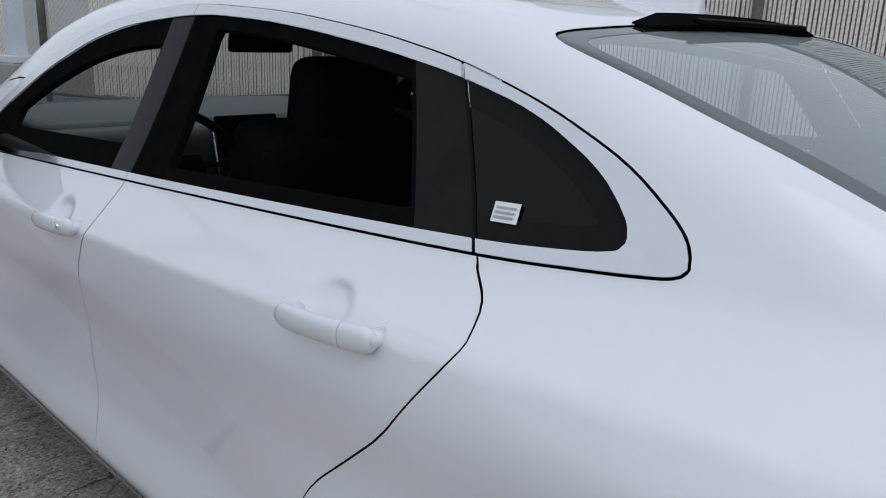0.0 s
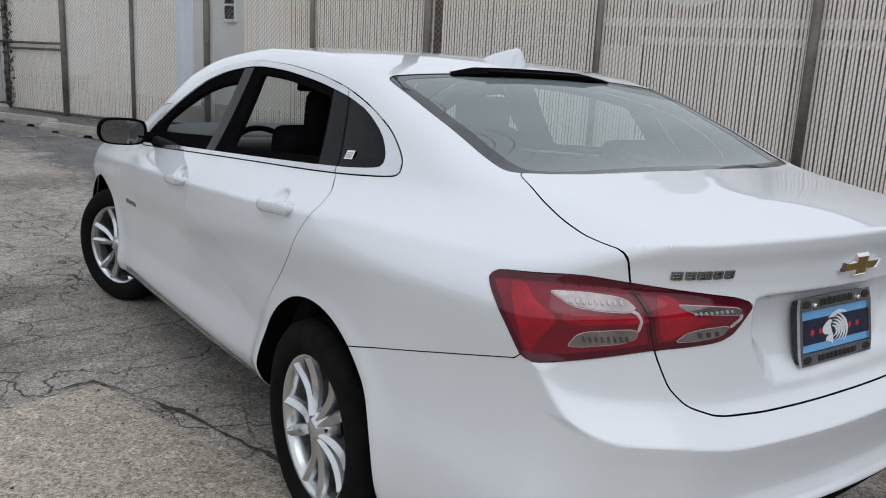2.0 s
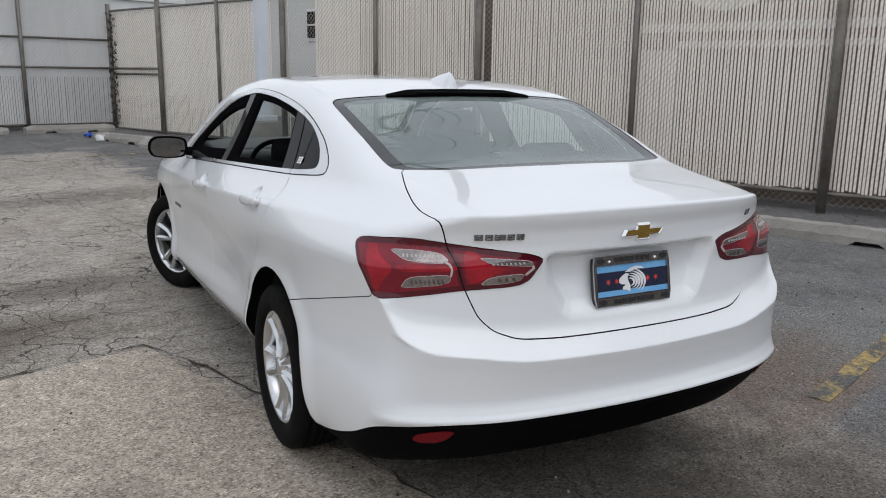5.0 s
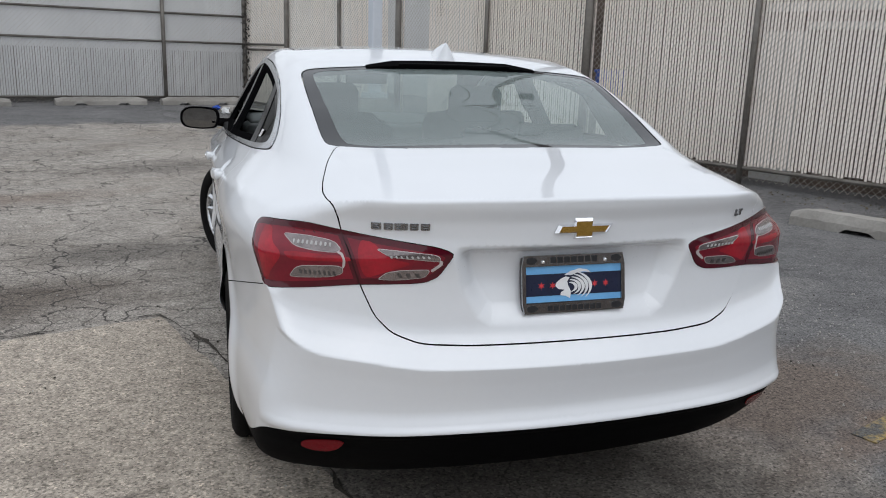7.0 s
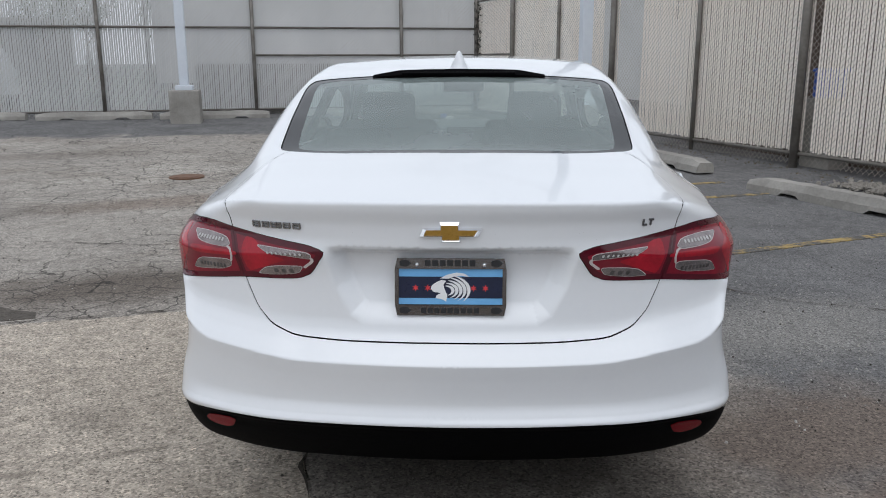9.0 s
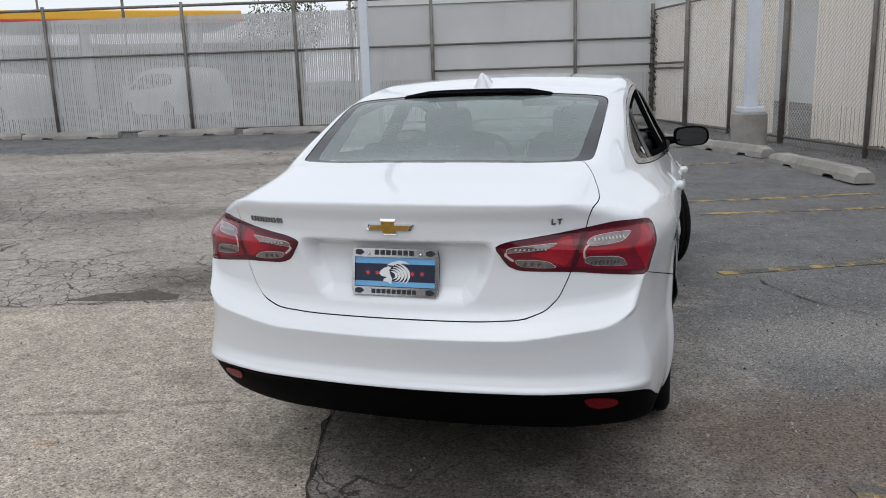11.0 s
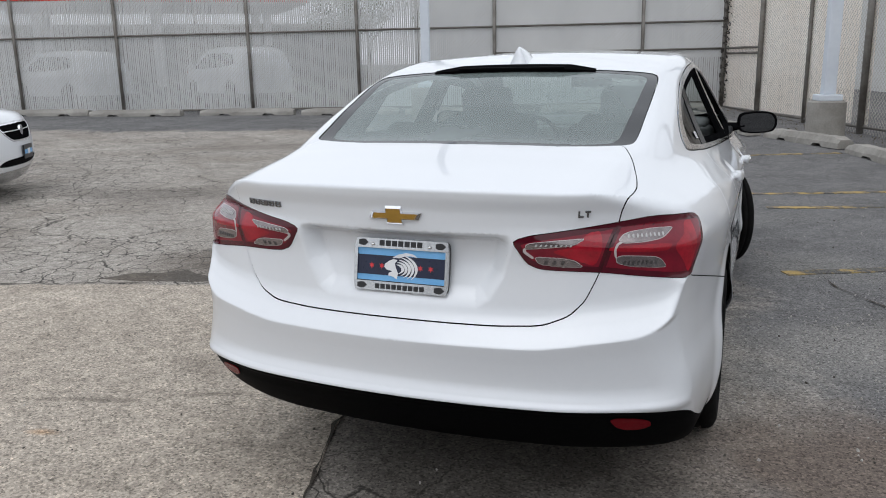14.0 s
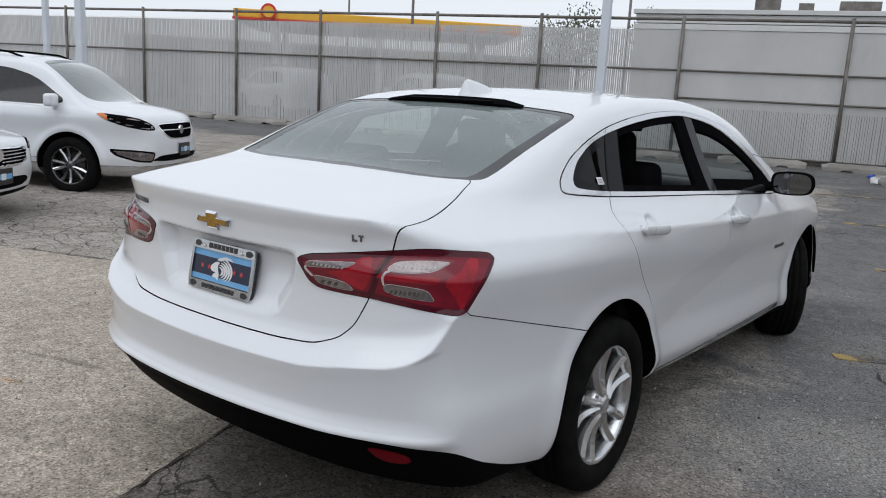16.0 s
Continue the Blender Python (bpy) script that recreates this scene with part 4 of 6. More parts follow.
# wheels
def make_wheel():
    w = new("wheel")
    bm = bmesh.new()
    R = TYRE
    lathe(bm, [(0.222, 0.085), (0.232, 0.100), (0.262, 0.112), (0.295, 0.112), (0.320, 0.101), (0.331, 0.088), (R - 0.002, 0.072),
               (R, 0.06), (R - 0.008, 0.057), (R - 0.008, 0.050), (R, 0.047), (R + 0.001, 0.022), (R - 0.008, 0.019), (R - 0.008, 0.011), (R + 0.001, 0.008),
               (R + 0.001, -0.008), (R - 0.008, -0.011), (R - 0.008, -0.019), (R + 0.001, -0.022), (R, -0.047), (R - 0.008, -0.050), (R - 0.008, -0.057), (R, -0.06),
               (R - 0.002, -0.072), (0.331, -0.088), (0.320, -0.101), (0.29, -0.112), (0.25, -0.11), (0.222, -0.09)], 96)
    part("tyre", bm, rubber, w, "black tyre", True)
    bm = bmesh.new()
    lathe(bm, [(0.200, -0.09), (0.205, 0.02), (0.212, 0.078), (0.218, 0.088), (0.226, 0.095), (0.231, 0.092), (0.231, 0.080), (0.222, 0.076), (0.216, -0.09)], 80)
    rim = part("rim", bm, alloy, w, "silver alloy rim", True)
    # five pairs of twisted spokes
    for k in range(5):
        for d, lean in ((-15.0, 1), (15.0, -1)):
            a = radians(72 * k + 90)
            bm = bmesh.new()
            rows = []
            for i in range(7):
                t = i / 6
                r = 0.040 + t * 0.176
                ang = a + radians(d) * (0.95 - 0.05 * t)
                wd = 0.0105 + 0.0085 * t + 0.0045 * math.sin(math.pi * t)
                x0 = 0.086 - 0.016 * math.sin(math.pi * t)
                c, s = math.cos(ang), math.sin(ang)
                row = []
                for off, dx in ((-wd, -0.020), (-wd * 0.88, -0.004), (lean * wd * 0.12, 0.008), (wd * 0.88, -0.004), (wd, -0.020), (wd * 0.6, -0.046), (-wd * 0.6, -0.046)):
                    row.append(bm.verts.new((x0 + dx, r * c - off * s, r * s + off * c)))
                rows.append(row)
            for p, q in zip(rows, rows[1:]):
                for j in range(7):
                    bm.faces.new((p[j], p[(j + 1) % 7], q[(j + 1) % 7], q[j]))
            bm.faces.new(rows[0])
            bm.faces.new(rows[-1][::-1])
            part("spoke", bm, alloy, rim, "silver spoke")
    bm = bmesh.new()
    lathe(bm, [(0.0, 0.098), (0.022, 0.098), (0.030, 0.094), (0.034, 0.088), (0.05, 0.082), (0.062, 0.066), (0.066, 0.03)], 40)
    part("hub_cap", bm, alloy, rim, "silver centre cap", True)
    for k in range(5):
        a = radians(72 * k + 54)
        bm = bmesh.new()
        rod(bm, (0.05, 0.052 * math.cos(a), 0.052 * math.sin(a)), (0.080, 0.052 * math.cos(a), 0.052 * math.sin(a)), 0.010, 0.008, 6)
        part("wheel_nut", bm, chrome, rim, "chrome wheel nut")
    bm = bmesh.new()
    lathe(bm, [(0.0, 0.012), (0.07, 0.012), (0.075, 0.0), (0.15, 0.0), (0.15, -0.02), (0.0, -0.02)], 48)
    part("brake_disc", bm, disc_steel, w, "dull steel brake disc", True)
    bm = bmesh.new()
    lathe(bm, [(0.0, -0.05), (0.203, -0.05), (0.203, -0.08), (0.0, -0.08)], 40)
    part("wheel_barrel", bm, alloy_dark, w, "dark inner barrel")
    return w


wheel = make_wheel()
STEER = 25
places = [pose(HUB_R[0], HUB_R[1], HUB_Z, 11), pose(-HUB_R[0], HUB_R[1], HUB_Z, 30, 0, 180),
          pose(HUB_F[0], HUB_F[1], HUB_Z, 41, 0, STEER), pose(-HUB_F[0], HUB_F[1], HUB_Z, 5, 0, 180 + STEER)]
for k, m in enumerate(places):
    w = wheel if k == 0 else copy_thing(wheel, m)
    w.matrix_basis = m
    w.parent = sedan
    w["label"] = "silver alloy wheel with a black tyre"
for y, z, r in ARCHES:
    for side in (-1, 1):
        bm = bmesh.new()
        rows = []
        for i in range(25):
            a = math.pi * (0.97 * i / 24 + 0.015)
            rows.append([bm.verts.new((side * x, y + (r + 0.012) * math.cos(a), z + (r + 0.012) * math.sin(a))) for x in (0.905, 0.45)])
        for p, q in zip(rows, rows[1:]):
            bm.faces.new((p[0], p[1], q[1], q[0]))
        bm.faces.new([p[1] for p in rows])
        part("wheel_well", bm, gap_black, sedan, "black wheel well liner")

# door mirrors
MIRROR = rounded([(-0.112, -0.012), (-0.098, -0.052), (-0.02, -0.064), (0.085, -0.060), (0.112, -0.022), (0.110, 0.030), (0.078, 0.062), (-0.02, 0.068), (-0.098, 0.060), (-0.112, 0.028)], 2, 0.22)
for side in (-1, 1):
    m = pose(side * 0.975, 3.12, 1.062, 0, -3 * side, 6 * side)
    if side < 0:
        m = m @ Matrix.Diagonal((-1, 1, 1, 1))
    bm = bmesh.new()
    rows = []
    for y, k in ((-0.047, 0.86), (-0.053, 0.89), (-0.057, 0.93), (-0.050, 0.985), (-0.03, 1.0), (0.0, 0.985), (0.03, 0.92), (0.055, 0.80), (0.072, 0.62), (0.082, 0.36)):
        rows.append([bm.verts.new((u * k - 0.010 * (1 - k), y, v * k)) for u, v in MIRROR])
    n = len(MIRROR)
    for p, q in zip(rows, rows[1:]):
        for j in range(n):
            bm.faces.new((p[j], p[(j + 1) % n], q[(j + 1) % n], q[j]))
    bm.faces.new(rows[0])
    bm.faces.new(rows[-1][::-1])
    bmesh.ops.transform(bm, matrix=m, verts=bm.verts)
    mirror = part("door_mirror", bm, gloss_black, sedan, "gloss black door mirror", True)
    bm = bmesh.new()
    prism(bm, [(0.86 * u, 0.86 * v) for u, v in MIRROR], -0.004, m @ pose(0, -0.0462, 0))
    part("mirror_glass", bm, mirror_glass, mirror, "mirror glass")
    bm = bmesh.new()
    rows = []
    for t in np.linspace(0, 1, 6):
        h = 0.030 - 0.010 * t
        rows.append([bm.verts.new((side * (0.80 + 0.11 * t), 3.11 + 0.052 * math.cos(q), 1.030 + 0.012 * t + h * math.sin(q))) for q in np.linspace(0, 2 * math.pi, 12, endpoint=False)])
    for p, q in zip(rows, rows[1:]):
        for j in range(12):
            bm.faces.new((p[j], p[(j + 1) % 12], q[(j + 1) % 12], q[j]))
    bm.faces.new(rows[0])
    bm.faces.new(rows[-1][::-1])
    part("mirror_arm", bm, gloss_black, mirror, "gloss black mirror arm", True)

# roof: shark-fin aerial and the high brake-lamp bar
bm = bmesh.new()
rows = []
for i in range(15):
    t = i / 14
    y = 1.335 + 0.215 * t
    zb = skin_z(0, y) - 0.004
    h = 0.074 * (1 - t) ** 0.8 * (0.9 if t == 0 else 1) + 0.004
    wd = 0.037 * (math.sin(math.pi * (0.12 + 0.88 * (1 - t)) * 0.5)) + 0.003
    rows.append([bm.verts.new((wd * math.cos(q) * (1 - 0.55 * max(0, math.sin(q)) ** 0.7), y - 0.0 * math.sin(q), zb + h * max(0, math.sin(q)))) for q in np.linspace(0, math.pi, 13)])
for p, q in zip(rows, rows[1:]):
    for k in range(12):
        bm.faces.new((p[k], p[k + 1], q[k + 1], q[k]))
bm.faces.new(rows[0])
bm.faces.new(rows[-1][::-1])
part("shark_fin_aerial", bm, paint, sedan, "white shark-fin aerial", True)
bm = bmesh.new()
rows = []
for i in range(33):
    x = -0.352 + 0.704 * i / 32
    e = min(1.0, (0.352 - abs(x)) / 0.11)
    ya, yb = 1.218 + 0.016 * (1 - e), 1.282 - 0.022 * (1 - e)
    za, zb = skin_z(x, ya), skin_z(x, yb)
    t = 0.003 + 0.012 * e
    rows.append([bm.verts.new(c) for c in ((x, ya, za - 0.002), (x, ya - 0.012 * e, za + t * 0.5), (x, ya, za + t), (x, yb, zb + t * 0.75), (x, yb, zb - 0.004))])
for p, q in zip(rows, rows[1:]):
    for k in range(5):
        bm.faces.new((p[k], p[(k + 1) % 5], q[(k + 1) % 5], q[k]))
bm.faces.new(rows[0])
bm.faces.new(rows[-1][::-1])
bar = part("brake_lamp_bar", bm, gloss_black, sedan, "black high brake-lamp bar above the rear window")
bm = bmesh.new()
box(bm, (0.46, 0.012, 0.009), (0, 1.209, skin_z(0, 1.215) + 0.012), (20, 0, 0), 0.003)
part("brake_lamp", bm, black_plastic, bar, "dark brake lamp strip")

# lid furniture: badge, raised bars, lower reflectors
tilt = math.degrees(math.atan2(skin_y(0, 0.985) - skin_y(0, 1.06), 0.075))


def on_tail(x, z, off=0.0):
    e = 0.02
    yaw = math.degrees(math.atan2(skin_y(x + e, z) - skin_y(x - e, z), 2 * e))
    lean = math.degrees(math.atan2(skin_y(x, z + e) - skin_y(x, z - e), 2 * e))
    return pose(x, skin_y(x, z) - off, z, -lean, 0, yaw)


bow = [(-0.088, -0.012), (-0.026, -0.012), (-0.026, -0.031), (0.030, -0.031), (0.030, -0.012), (0.080, -0.012), (0.092, 0.012), (0.026, 0.012), (0.026, 0.031), (-0.030, 0.031), (-0.030, 0.012), (-0.078, 0.012)]
bm = bmesh.new()
rings = [[bm.verts.new(on_tail(0, 1.019) @ Vector((a * x, -d, b * z))) for x, z in bow] for a, b, d in ((0.95, 0.95, 0.0), (0.95, 0.95, 0.004), (0.84, 0.74, 0.011), (0.80, 0.66, 0.008))]
for p, q in zip(rings, rings[1:]):
    for k in range(12):
        bm.faces.new((p[k], p[(k + 1) % 12], q[(k + 1) % 12], q[k]))
bm.faces.new(rings[-1])
emblem = part("emblem", bm, chrome, sedan, "gold badge with a chrome edge")
bm = bmesh.new()
prism(bm, [(0.795 * x, 0.65 * z) for x, z in bow], -0.0022, on_tail(0, 1.019, 0.0076))
part("emblem_face", bm, gold, emblem, "gold badge face")
for k, wd in enumerate((0.034, 0.03, 0.026, 0.012, 0.028, 0.030)):
    x = -0.566 + (0, 0.031, 0.058, 0.081, 0.096, 0.124)[k]
    wd *= 0.86
    bm = bmesh.new()
    for dz, hh in ((0.0065, 0.004), (-0.0005, 0.0035), (-0.0075, 0.004)):
        box(bm, (wd * 0.86, 0.005, hh), (0, -0.002, dz), bevel=0.0015)
    for dx in (-wd * 0.36, wd * 0.36):
        box(bm, (0.0055, 0.005, 0.018), (dx, -0.002, 0), bevel=0.0015)
    bmesh.ops.transform(bm, matrix=on_tail(x + wd / 2, 1.026, 0.0005), verts=bm.verts)
    part("badge_bar", bm, badge_metal, sedan, "dark chrome badge bar")
for k, x in enumerate((0.538, 0.556)):
    bm = bmesh.new()
    box(bm, (0.0055, 0.005, 0.020), (-0.005 if k == 0 else 0, -0.002, 0), bevel=0.0015)
    box(bm, (0.016, 0.005, 0.0055), (0, -0.002, -0.0075 if k == 0 else 0.0075), bevel=0.0015)
    bmesh.ops.transform(bm, matrix=on_tail(x, 1.035, 0.0005), verts=bm.verts)
    part("badge_bar", bm, badge_metal, sedan, "dark chrome badge bar")
for side in (-1, 1):
    R = [(0.63, 0.452), (0.73, 0.440), (0.752, 0.415), (0.72, 0.395), (0.66, 0.398)]
    V, F = cut(SV, SF, np.where(SV[:, 1] < 0.5, inside(rounded(R, 1), SV[:, 0], SV[:, 2]), 1.0))
    panel("reflector", solid, V, F, red_reflector, skirt_ob, "red reflector", side=side, lift=0.006)

# licence plate with its frame (drawn plain)
plate_z, plate_h, plate_w = 0.856, 0.160, 0.312
top_y, low_y = 0.066, 0.038
lean = math.degrees(math.atan2(top_y - low_y, 0.152))
PM = pose(0, (top_y + low_y) / 2, plate_z, -lean, 0, 0)


def plate_part(name, outline, depth, off, material, parent, label=""):
    bm = bmesh.new()
    prism(bm, outline, -depth, PM @ Matrix.Translation((0, -off, 0)))
    return part(name, bm, material, parent, label)


rect = lambda x0, z0, x1, z1: [(x0, z0), (x1, z0), (x1, z1), (x0, z1)]
round_rect = lambda w, h, r: [tuple(p) for p in rounded([(-w + r, -h), (w - r, -h), (w, -h + r), (w, h - r), (w - r, h), (-w + r, h), (-w, h - r), (-w, -h + r)], 2)]
plate = plate_part("licence_plate", round_rect(plate_w / 2, plate_h / 2, 0.012), 0.012, -0.012, plate_black, sedan, "dealer plate with blue bands in a silver frame")
plate_part("plate_band", rect(-0.145, -0.050, 0.145, 0.050), 0.001, 0.0004, plate_sky, plate, "light blue band")
plate_part("plate_band", rect(-0.145, -0.032, 0.145, 0.028), 0.001, 0.0016, plate_navy, plate, "navy band")
for name, o in (("top", [(-0.156, 0.050), (0.156, 0.050), (0.150, 0.080), (-0.150, 0.080)]), ("bottom", [(-0.150, -0.080), (0.150, -0.080), (0.156, -0.052), (-0.156, -0.052)]),
                ("a", rect(-0.156, -0.053, -0.145, 0.051)), ("b", rect(0.145, -0.053, 0.156, 0.051))):
    plate_part("plate_frame", o, 0.007, 0.0008, frame_metal, plate, "silver plate frame")
for x0, x1, z0, z1 in ((-0.072, 0.074, 0.058, 0.075), (-0.082, 0.084, -0.074, -0.059)):
    n = 7 if z0 > 0 else 9
    for k in range(n):
        a = x0 + (x1 - x0) * k / n
        plate_part("plate_bar", rect(a, z0, a + (x1 - x0) / n * 0.78, z1), 0.0012, 0.0078, plate_black, plate, "black bar")
for x in (-0.128, 0.128):
    for z in (0.066, -0.066):
        o = [(x + 0.016 * math.cos(a) * (1 + 0.15 * math.cos(5 * a)), z + 0.010 * math.sin(a)) for a in np.linspace(0, 2 * math.pi, 16, endpoint=False)]
        plate_part("plate_ornament", o, 0.0012, 0.0078, plate_black, plate, "dark ornament")
for x in (-0.098, -0.064, 0.064, 0.098):
    o = [(x + (0.010 if k % 2 == 0 else 0.0042) * math.sin(math.pi * k / 6), -0.004 + (0.010 if k % 2 == 0 else 0.0042) * math.cos(math.pi * k / 6)) for k in range(12)]
    plate_part("plate_star", o, 0.0008, 0.0027, star_red, plate, "red star")
# the crest: a head in profile and a swept mane, as plain white shapes
crest = lambda pts: [(0.056 * u, -0.002 + 0.042 * v) for u, v in pts]
plate_part("plate_crest", crest([(-1.0, -0.10), (-0.93, 0.14), (-0.70, 0.36), (-0.45, 0.50), (-0.22, 0.44), (-0.36, 0.18), (-0.30, -0.12), (-0.16, -0.5), (-0.22, -0.95), (-0.45, -0.78),
                                 (-0.74, -0.72), (-0.70, -0.52), (-0.48, -0.38), (-0.84, -0.30)]), 0.0008, 0.0027, plate_white, plate, "white crest")
plate_part("plate_crest", crest([(-0.52, 0.60), (-0.2, 0.84), (0.3, 1.0), (0.72, 0.92), (0.95, 0.70), (0.55, 0.78), (0.2, 0.74), (-0.1, 0.58)]), 0.0008, 0.0027, plate_white, plate, "white crest")
for k in range(5):
    r, a0, a1 = 0.34 + 0.20 * k, radians(96 - 7 * k), radians(-78 + 9 * k)
    arc = np.linspace(a0, a1, 14)
    wide = 0.085 * np.sin(np.linspace(0.25, math.pi - 0.05, 14))
    o = [(-0.22 + (r + w) * math.cos(a), -0.22 + (r * 0.92 + w) * math.sin(a)) for a, w in zip(arc, wide)]
    o += [(-0.22 + (r - w) * math.cos(a), -0.22 + (r * 0.92 - w) * math.sin(a)) for a, w in zip(arc[::-1], wide[::-1])]
    plate_part("crest_band", crest(o), 0.0008, 0.0027, plate_white, plate, "white crest band")
for x in (-0.094, 0.094):
    bm = bmesh.new()
    bmesh.ops.create_uvsphere(bm, u_segments=10, v_segments=6, radius=0.006, matrix=PM @ Matrix.Translation((x, -0.008, 0.062)))
    part("plate_screw", bm, chrome, plate, "chrome screw", True)

# paper sticker on the quarter windows
for side in (-1, 1):
    V, F = tile((1.184, 1.173), (1.142, 1.175), (1.138, 1.150), (1.180, 1.148))
    st = panel("window_sticker", solid, V, F, paper, sedan, "white printed paper sticker", side=side, lift=0.0004, lip=0.0004)
    for k in range(3):
        z = 1.153 + 0.006 * k
        V, F = tile((1.178, z + 0.0025), (1.146, z + 0.004), (1.146, z + 0.001), (1.178, z - 0.0005))
        if len(F):
            panel("sticker_bar", solid, V, F, ink, st, "grey bar", side=side, lift=0.0012, lip=0)


# ---- cabin ----
def cushion(size, at, rot=(0, 0, 0), bevel=0.05, belly=0.0):
    bm = bmesh.new()
    box(bm, size, (0, 0, 0), bevel=bevel, seg=4)
    for v in bm.verts:
        v.co.y += belly * math.cos(v.co.x / size[0] * math.pi)
    bmesh.ops.transform(bm, matrix=pose(*at, *rot), verts=bm.verts)
    return bm


bm = bmesh.new()
box(bm, (1.5, 2.6, 0.08), (0, 2.3, 0.30), bevel=0.01)
part("cabin_floor", bm, cabin_black, sedan, "black carpet floor")
for side in (-1, 1):
    seat = part("front_seat", cushion((0.52, 0.52, 0.18), (side * 0.37, 2.42, 0.56), (6, 0, 0), 0.06), cabin_cloth, sedan, "black cloth front seat", True)
    part("seat_back", cushion((0.50, 0.17, 0.66), (side * 0.37, 2.13, 0.85), (14, 0, 0), 0.06, -0.03), cabin_cloth, seat, "", True)
    part("headrest", cushion((0.27, 0.12, 0.21), (side * 0.37, 2.03, 1.215), (10, 0, 0), 0.055, -0.01), cabin_cloth, seat, "", True)
    for dx in (-0.06, 0.06):
        bm = bmesh.new()
        rod(bm, (side * 0.37 + dx, 2.06, 1.02), (side * 0.37 + dx, 2.045, 1.14), 0.007)
        part("headrest_post", bm, chrome, seat, "chrome headrest post")
    # inner faces of the doors
    for y0, y1 in ((1.30, 2.14), (2.20, 3.30)):
        bm = bmesh.new()
        box(bm, (0.06, y1 - y0, 0.62), (side * 0.80, (y0 + y1) / 2, 0.735), (0, side * 3, 0), 0.02, 3)
        box(bm, (0.10, (y1 - y0) * 0.6, 0.05), (side * 0.755, (y0 + y1) / 2, 0.80), (0, 0, 0), 0.02, 3)
        part("door_card", bm, cabin_black, sedan, "black inner door panel", True)
bench = part("rear_seat", cushion((1.26, 0.54, 0.20), (0, 1.55, 0.57), (5, 0, 0), 0.06), cabin_cloth, sedan, "black cloth rear bench seat", True)
part("seat_back", cushion((1.24, 0.16, 0.58), (0, 1.27, 0.83), (22, 0, 0), 0.06), cabin_cloth, bench, "", True)
for x in (-0.40, 0.40):
    part("headrest", cushion((0.26, 0.10, 0.10), (x, 1.13, 1.15), (14, 0, 0), 0.04), cabin_cloth, bench, "", True)
bm = bmesh.new()
box(bm, (1.24, 0.50, 0.03), (0, 0.86, 1.118), (3, 0, 0), 0.01)
part("parcel_shelf", bm, cabin_black, sedan, "black parcel shelf behind the rear seat")
bm = bmesh.new()
box(bm, (1.44, 0.46, 0.24), (0, 3.34, 0.90), (0, 0, 0), 0.07, 4)
box(bm, (1.36, 0.50, 0.10), (0, 3.50, 1.0), (4, 0, 0), 0.04, 3)
dash = part("dashboard", bm, dash_grey, sedan, "dark grey moulded dashboard", True)
bm = bmesh.new()
box(bm, (0.26, 0.02, 0.15), (0.02, 3.115, 0.98), (-14, 0, 0), 0.012, 3)
part("centre_screen", bm, gloss_black, dash, "dark centre screen")
bm = bmesh.new()
for x in (-0.125, 0.165):
    box(bm, (0.014, 0.014, 0.26), (x, 3.10, 0.90), (-14, 0, 0), 0.005, 2)
part("bright_surround", bm, trim_metal, dash, "bright metal console surround")
for k in range(5):
    bm = bmesh.new()
    rod(bm, (-0.07 + 0.045 * k, 3.10, 0.865), (-0.07 + 0.045 * k, 3.085, 0.862), 0.013, 0.011, 14)
    part("dash_knob", bm, trim_metal, dash, "small bright dash button")
bm = bmesh.new()
box(bm, (0.24, 1.0, 0.26), (0, 2.62, 0.52), (0, 0, 0), 0.04, 3)
part("centre_console", bm, cabin_black, sedan, "black centre console", True)
bm = bmesh.new()
WM = pose(-0.36, 2.86, 0.93, 66, 0, 0)
rings = []
for i in range(40):
    a = 2 * math.pi * i / 40
    rings.append([bm.verts.new((math.cos(a) * (0.182 + 0.015 * math.cos(q)), math.sin(a) * (0.182 + 0.015 * math.cos(q)), 0.015 * math.sin(q))) for q in np.linspace(0, 2 * math.pi, 8, endpoint=False)])
for i in range(40):
    p, q = rings[i], rings[(i + 1) % 40]
    for k in range(8):
        bm.faces.new((p[k], p[(k + 1) % 8], q[(k + 1) % 8], q[k]))
bmesh.ops.transform(bm, matrix=WM, verts=bm.verts)
wheel_s = part("steering_wheel", bm, cabin_black, sedan, "black steering wheel with bright spokes", True)
bm = bmesh.new()
box(bm, (0.13, 0.11, 0.05), (0, -0.01, -0.01), bevel=0.025, seg=3)
bmesh.ops.transform(bm, matrix=WM, verts=bm.verts)
part("airbag_cover", bm, cabin_black, wheel_s, "", True)
for a in (0, 180, 245, 295):
    bm = bmesh.new()
    box(bm, (0.12, 0.02, 0.012), (0.115, 0, 0), bevel=0.005)
    bmesh.ops.transform(bm, matrix=WM @ pose(0, 0, 0, 0, 0, a), verts=bm.verts)
    part("wheel_spoke", bm, trim_metal, wheel_s, "bright wheel spoke")
bm = bmesh.new()
box(bm, (0.25, 0.03, 0.065), (0, 2.98, 1.318), (8, 0, 0), 0.014, 4)
rv = part("rear_view_mirror", bm, black_plastic, sedan, "black inner rear-view mirror", True)
bm = bmesh.new()
rod(bm, (0, 2.99, 1.33), (0, 3.06, 1.385), 0.009)
part("mirror_stem", bm, black_plastic, rv)
bm = bmesh.new()
rows = []
for i in range(15):
    y = 1.30 + 1.6 * i / 14
    rows.append([bm.verts.new((x, y, top_line(np.array(y)) - crown(np.array(y)) * x * x - 0.045)) for x in np.linspace(-0.58, 0.58, 9)])
